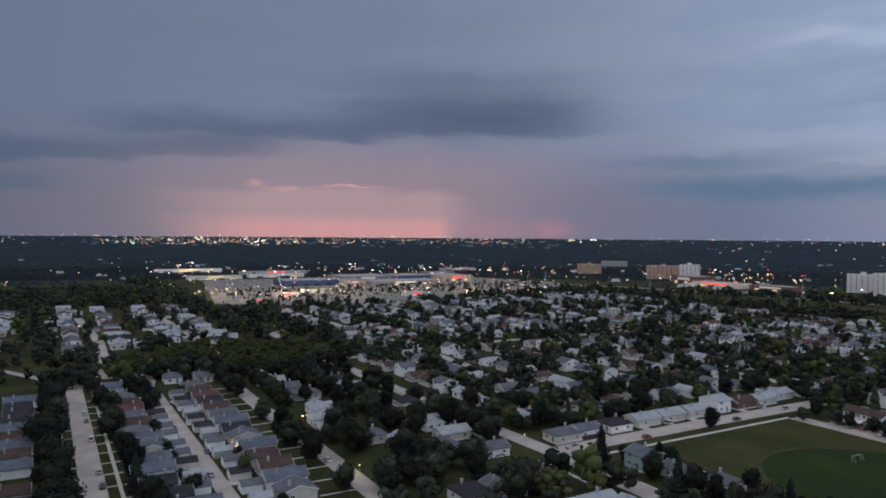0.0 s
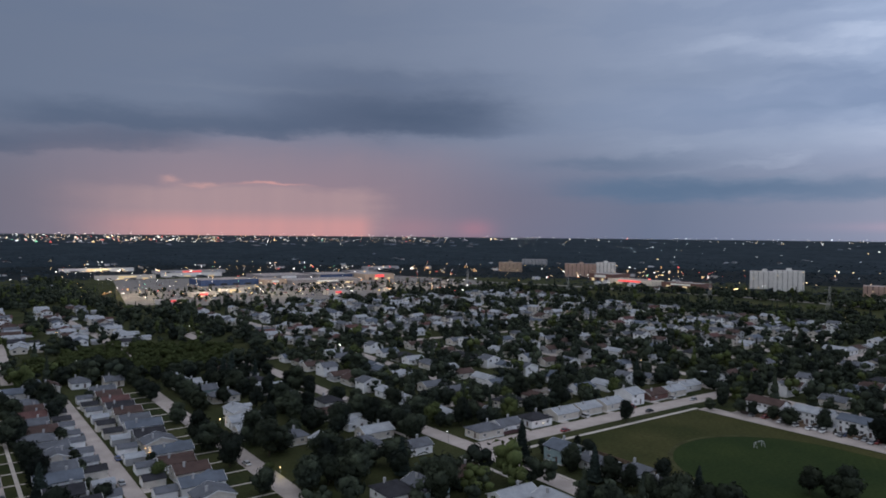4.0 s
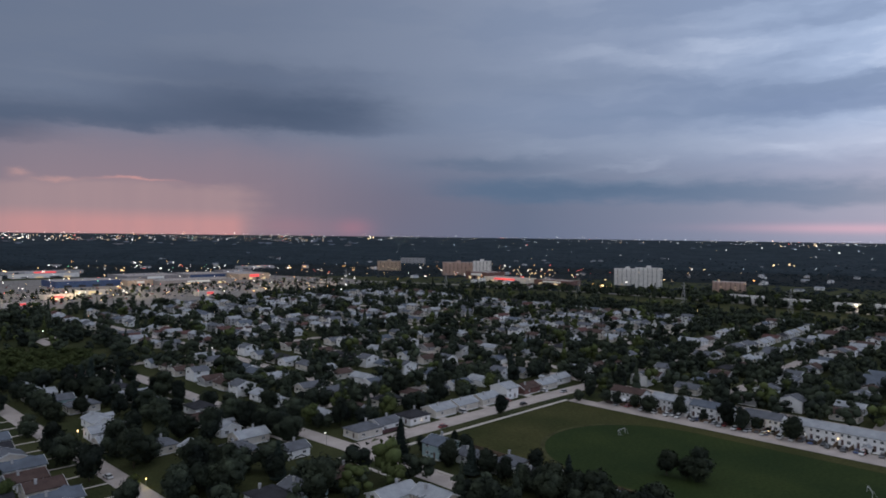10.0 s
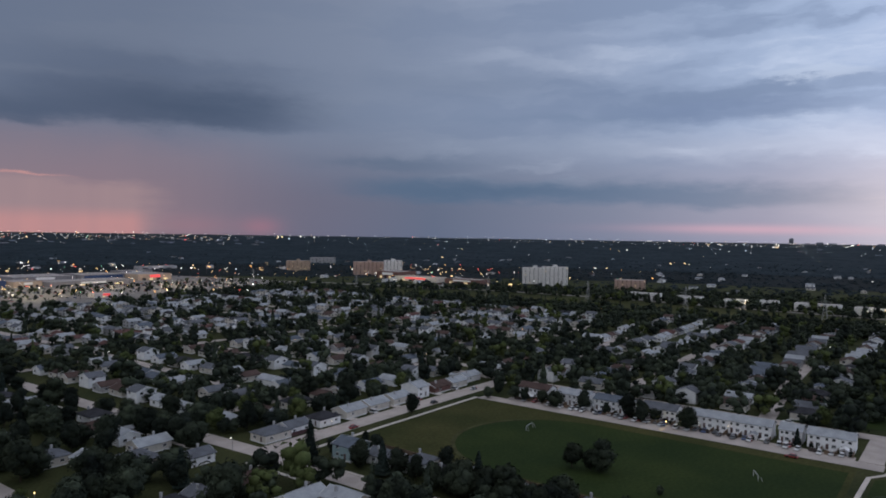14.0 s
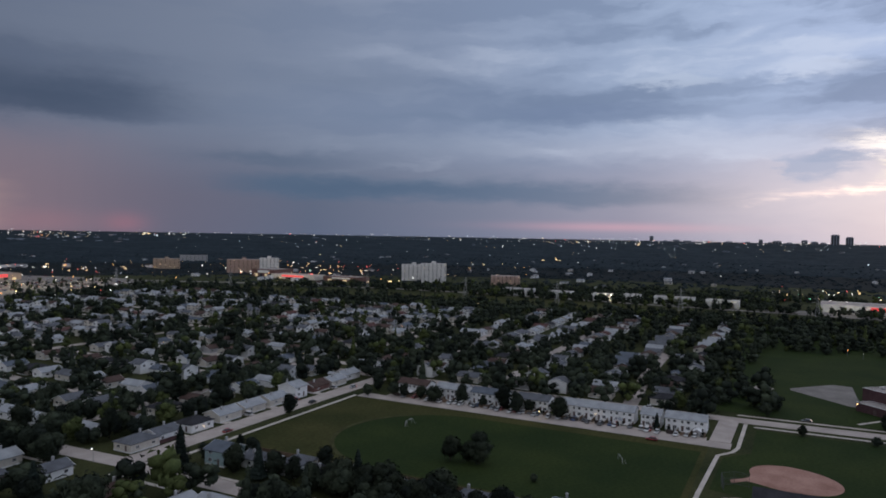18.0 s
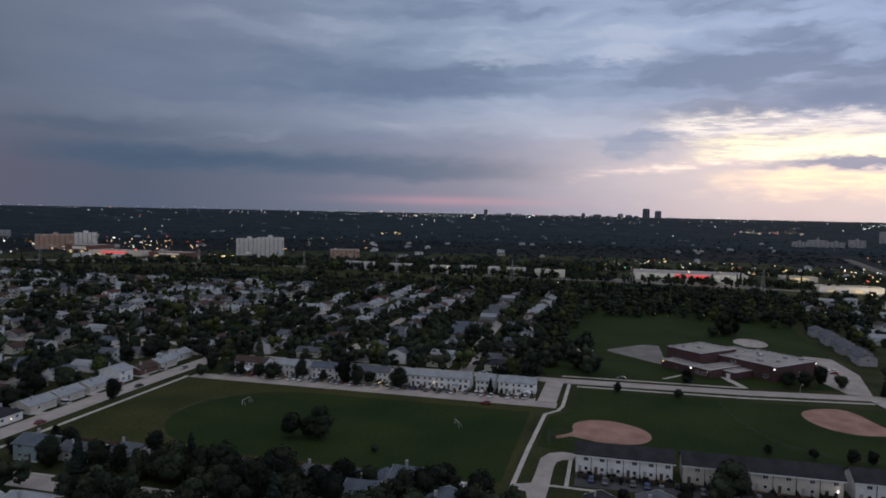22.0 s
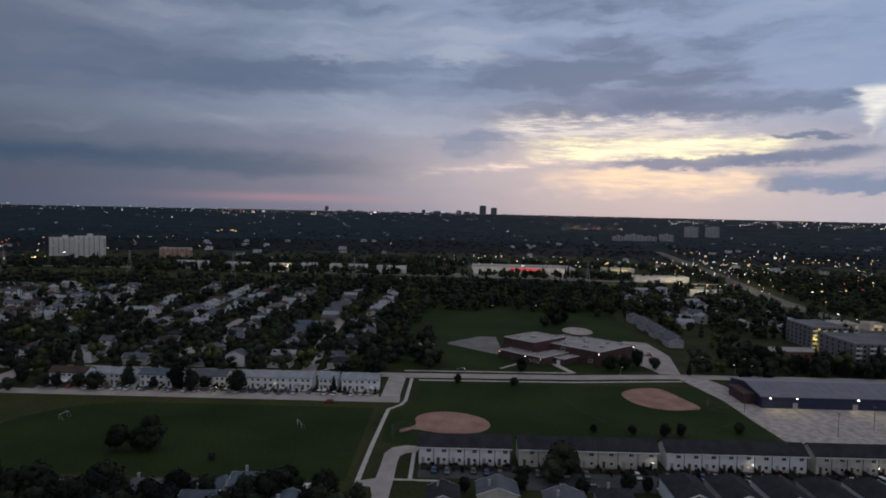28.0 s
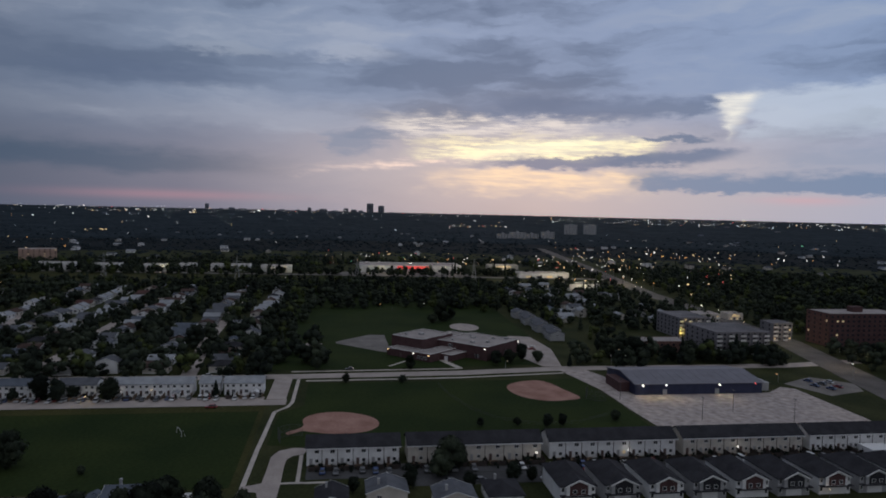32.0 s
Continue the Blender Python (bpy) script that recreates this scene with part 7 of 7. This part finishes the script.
lights("horizon_lights", "dense bright town lights near the horizon", 300, -27, 6, -0.5, -1.0, MIXED, 0.00036, 15, 1.0, 0.86, 1.2)
lights("horizon_lights", "bright cluster of warm town lights far off", 130, -27, -12, -0.62, -1.05, HOT, 0.0004, 14, 1.0, 0.6, 1.5)
lights("horizon_lights", "bright sports lights far off", 8, 9.0, 12.6, -0.62, -0.72, COLD, 0.0006, 16, 1.0, 0.0, 0.5)
lights("horizon_lights", "scattered lights over dark woods", 40, 10, 66, -1.0, -1.9, COLD, 0.00032, 14, 1.0, 0.6, 1.0)
lights("horizon_lights", "bright lights right of the skyline", 170, 76, 101, -0.55, -1.0, COLD, 0.00038, 13, 1.0, 0.45, 0.6)
lights("horizon_lights", "bright lights left of the skyline", 90, 34, 58, -0.42, -0.75, COLD, 0.00036, 12, 1.0, 0.65, 0.8)
lights("horizon_lights", "warm lit road running towards the horizon", 34, 68.5, 73.5, -1.3, -1.6, HOT, 0.0004, 12, 1.0, 0.3, 0.5)
lights("town_lights", "lamps and lit signs round the mall", 240, -23, 8, -2.9, -5.4, WARMLOT, 0.00042, 8, 1.0, 0.15, 0.6)
lights("town_lights", "row of bright mall lamps", 80, -24, 9, -2.5, -3.5, WARMLOT, 0.00046, 7, 1.0, 0.25, 1.6)
lights("town_lights", "lamps along the road past the towers", 80, 8, 40, -2.6, -4.1, HOT, 0.00042, 8, 1.0, 0.35, 0.8)
lights("town_lights", "bright shop lights between the towers", 70, 16.5, 27, -3.0, -3.7, HOT, 0.00044, 7, 1.0, 0.3, 1.5)
lights("town_lights", "amber lamps by the white tower", 9, 26.6, 29.2, -4.3, -4.6, (0.3, 0.6, 0.1, 0, 0, 0), 0.0006, 8, 1.0, 0.0)
lights("town_lights", "three bright lamps above dark trees", 5, 40.6, 42.4, -2.2, -2.35, (0.2, 0.8, 0, 0, 0, 0), 0.0006, 10, 1.0, 0.0)
lights("town_lights", "lamps of shops beyond the corridor", 110, 58, 84, -4.0, -5.1, WARMLOT, 0.00044, 9, 1.0, 0.2, 1.0)
lights("town_lights", "lamps along the wide avenue", 95, 77, 91, -3.2, -6.2, HOT, 0.00046, 10, 1.0, 0.3, 0.8)
lights("town_lights", "amber and white lamps in the dark east", 40, 78, 98, -3.2, -4.0, (0.45, 0.2, 0.33, 0.02, 0, 0), 0.0005, 12, 1.0, 0.3, 1.0)
lights("town_lights", "scattered house lamps among trees", 70, -33, 100, -5.2, -9.0, (0.4, 0.35, 0.25, 0, 0, 0), 0.0003, 3.5, 1.0, 0.4)
lights("town_lights", "scattered lamps in the woods", 36, 20, 100, -1.5, -3.4, MIXED, 0.00034, 13, 1.0, 0.5)
lights("town_lights", "street lamps at the town's left edge", 40, -34, -20, -2.4, -4.5, MIXED, 0.0003, 8, 1.0, 0.4)

# pools of light on the mall lot
pools = [(400, -285, 4e3), (335, -270, 4e3), (530, -298, 1e4), (870, -94, 1.0e4), (870, -140, 1.0e4), (866, -50, 0.8e4), (922, -224, 0.9e4), (812, -268, 1.6e4), (848, 70, 1e4), (856, 200, 1e4), (800, -190, 1.6e4), (684, -250, 1.4e4), (760, -322, 3e4), (900, 745, 1.2e4), (905, 650, 1e4), (260, 1480, 2e4), (848, -60, 5e3), (470, -280, 5e3), (640, -308, 6e3), (780, -330, 6e3)]
pools += [(205 + 78 * (i % 7) + lr.uniform(-20, 20), 838 + 62 * (i // 7) + (i % 7) * 9 + lr.uniform(-12, 12), lr.uniform(1.8e4, 3.6e4)) for i in range(17)]
for x, y, p in pools:
    d = bpy.data.lights.new("lot_light", "POINT")
    d.energy, d.color, d.shadow_soft_size = p, (1.0, 0.79, 0.50), 1.0
    o = new("lot_light", d)
    o.location = (x, y, 10 if p > 3000 else 5)

# low pale buildings in the distance
g = Geo()
for i in range(110):
    k = lr.random() * 0.88
    a = math.radians(30.4 + (lr.uniform(-28, 8) if k < 0.4 else lr.uniform(-34, 101)))
    d = reach(lr.uniform(-1.1, -0.5) if k < 0.8 else lr.uniform(-2.8, -1.2))
    x, y, z = d * math.sin(a), d * math.cos(a), rise(d)
    w, h = lr.uniform(8, 30), lr.uniform(3.5, 6.5)
    g.box(x - w / 2, x + w / 2, y - w / 2, y + w / 2, z - 2, z + h, int(lr.integers(0, 3)))
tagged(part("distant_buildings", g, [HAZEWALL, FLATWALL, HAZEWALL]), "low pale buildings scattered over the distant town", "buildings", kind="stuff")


# downtown skyline
def tower(azd, top, w, mat, label):
    d = 4700.0
    a = math.radians(30.4 + azd)
    z0, z1 = rise(d) - 4, 80 + d * math.tan(math.radians(top))
    ob = thing("office_tower", label, "office tower", "downtown skyline", (d * math.sin(a), d * math.cos(a), z0), -30.4 - azd)
    h = z1 - z0
    part("shaft", Geo().box(-w / 2, w / 2, -w / 2, w / 2, 0, h - 3), mat, ob)
    part("crown", Geo().box(-w * 0.4, w * 0.4, -w * 0.4, w * 0.4, h - 3, h), mat, ob)
    for k in range(3):
        x = -w * 0.33 + k * w * 0.33
        part("window_strip", Geo().box(x - w * 0.09, x + w * 0.09, -w / 2 - 0.4, -w / 2, 4, h - 6), GLASS, ob)
    return ob


for azd, top, w in ((62.05, 0.42, 44), (62.95, 0.26, 40), (60.1, -0.02, 34), (60.75, -0.1, 40), (61.3, -0.16, 30), (58.3, -0.1, 50), (57.2, -0.02, 22), (57.9, -0.2, 36), (56.3, -0.2, 30), (59.2, -0.2, 44),
                    (49.35, 0.12, 24), (51.2, -0.14, 40), (52.0, -0.2, 50), (53.6, -0.22, 36), (55.0, -0.2, 44), (50.4, -0.22, 30), (63.8, -0.25, 36)):
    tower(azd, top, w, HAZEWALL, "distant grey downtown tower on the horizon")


# power line pylons along the corridor
def pylon(x, y, h=26):
    ob = thing("pylon", "grey steel lattice power pylon", "pylon", "power pylons", (x, y, 0), 0)
    for sx in (-1, 1):
        for sy in (-1, 1):
            part("leg", Geo().tube([(sx * 2.6, sy * 2.6, 0), (sx * 0.7, sy * 0.7, h * 0.7), (sx * 0.4, sy * 0.4, h)], 0.16, 0.1, 4), POLE, ob)
    for z, w in ((h * 0.72, 6), (h * 0.86, 5)):
        part("arm", Geo().tube([(-0.2, -w, z), (0, 0, z + 0.4), (-0.2, w, z)], 0.12, 0.12, 4), POLE, ob)
    g = Geo()
    for k in range(6):
        z0, z1 = h * 0.7 * k / 6, h * 0.7 * (k + 1) / 6
        r0, r1 = 2.6 - 1.9 * k / 6, 2.6 - 1.9 * (k + 1) / 6
        for s in (-1, 1):
            g.tube([(-r0 * s, -r0, z0), (r1 * s, -r1, z1)], 0.07, 0.07, 4)
            g.tube([(-r0, -r0 * s, z0), (-r1, r1 * s, z1)], 0.07, 0.07, 4)
    part("bracing", g, POLE, ob)
    return ob


for x, y in ((770, 500), (795, 370), (793, 250), (786, 110), (776, -20), (766, -150), (720, 690), (650, 830)):
    pylon(x, y)

# parked cars and tree islands on the mall lot
g = Geo()
for i in range(520):
    x, y = lr.uniform(200, 720), 0.0
    y = lr.uniform(800 + (x - 200) * 0.14, 985) if lr.random() < 0.8 else lr.uniform(990, 1120)
    y = round(y / 15) * 15 + lr.choice([-2.6, 2.6])
    x = round(x / 2.9) * 2.9
    k = int(lr.integers(0, 6))
    g.box(x - 0.9, x + 0.9, y - 2.2, y + 2.2, 0.3, 0.95, k)
    g.box(x - 0.75, x + 0.75, y - 1.3, y + 1.0, 0.95, 1.5, 6)
    for wx in (-0.8, 0.8):
        for wy in (-1.4, 1.4):
            g.box(x + wx - 0.1, x + wx + 0.1, y + wy - 0.33, y + wy + 0.33, 0.05, 0.66, 7)
tagged(part("distant_cars", g, list(PAINTS.values()) + [GLASS, TYRE]), "many cars parked in rows on the mall lot", "cars", kind="stuff")
isl = [(lr.uniform(200, 730), lr.uniform(800, 980)) for _ in range(330)]
forest("lot_trees", [p for p in isl if p[1] > 800 + (p[0] - 200) * 0.14], LEAF, "small trees on islands in the mall lot", 91, 0.35, 0.7)
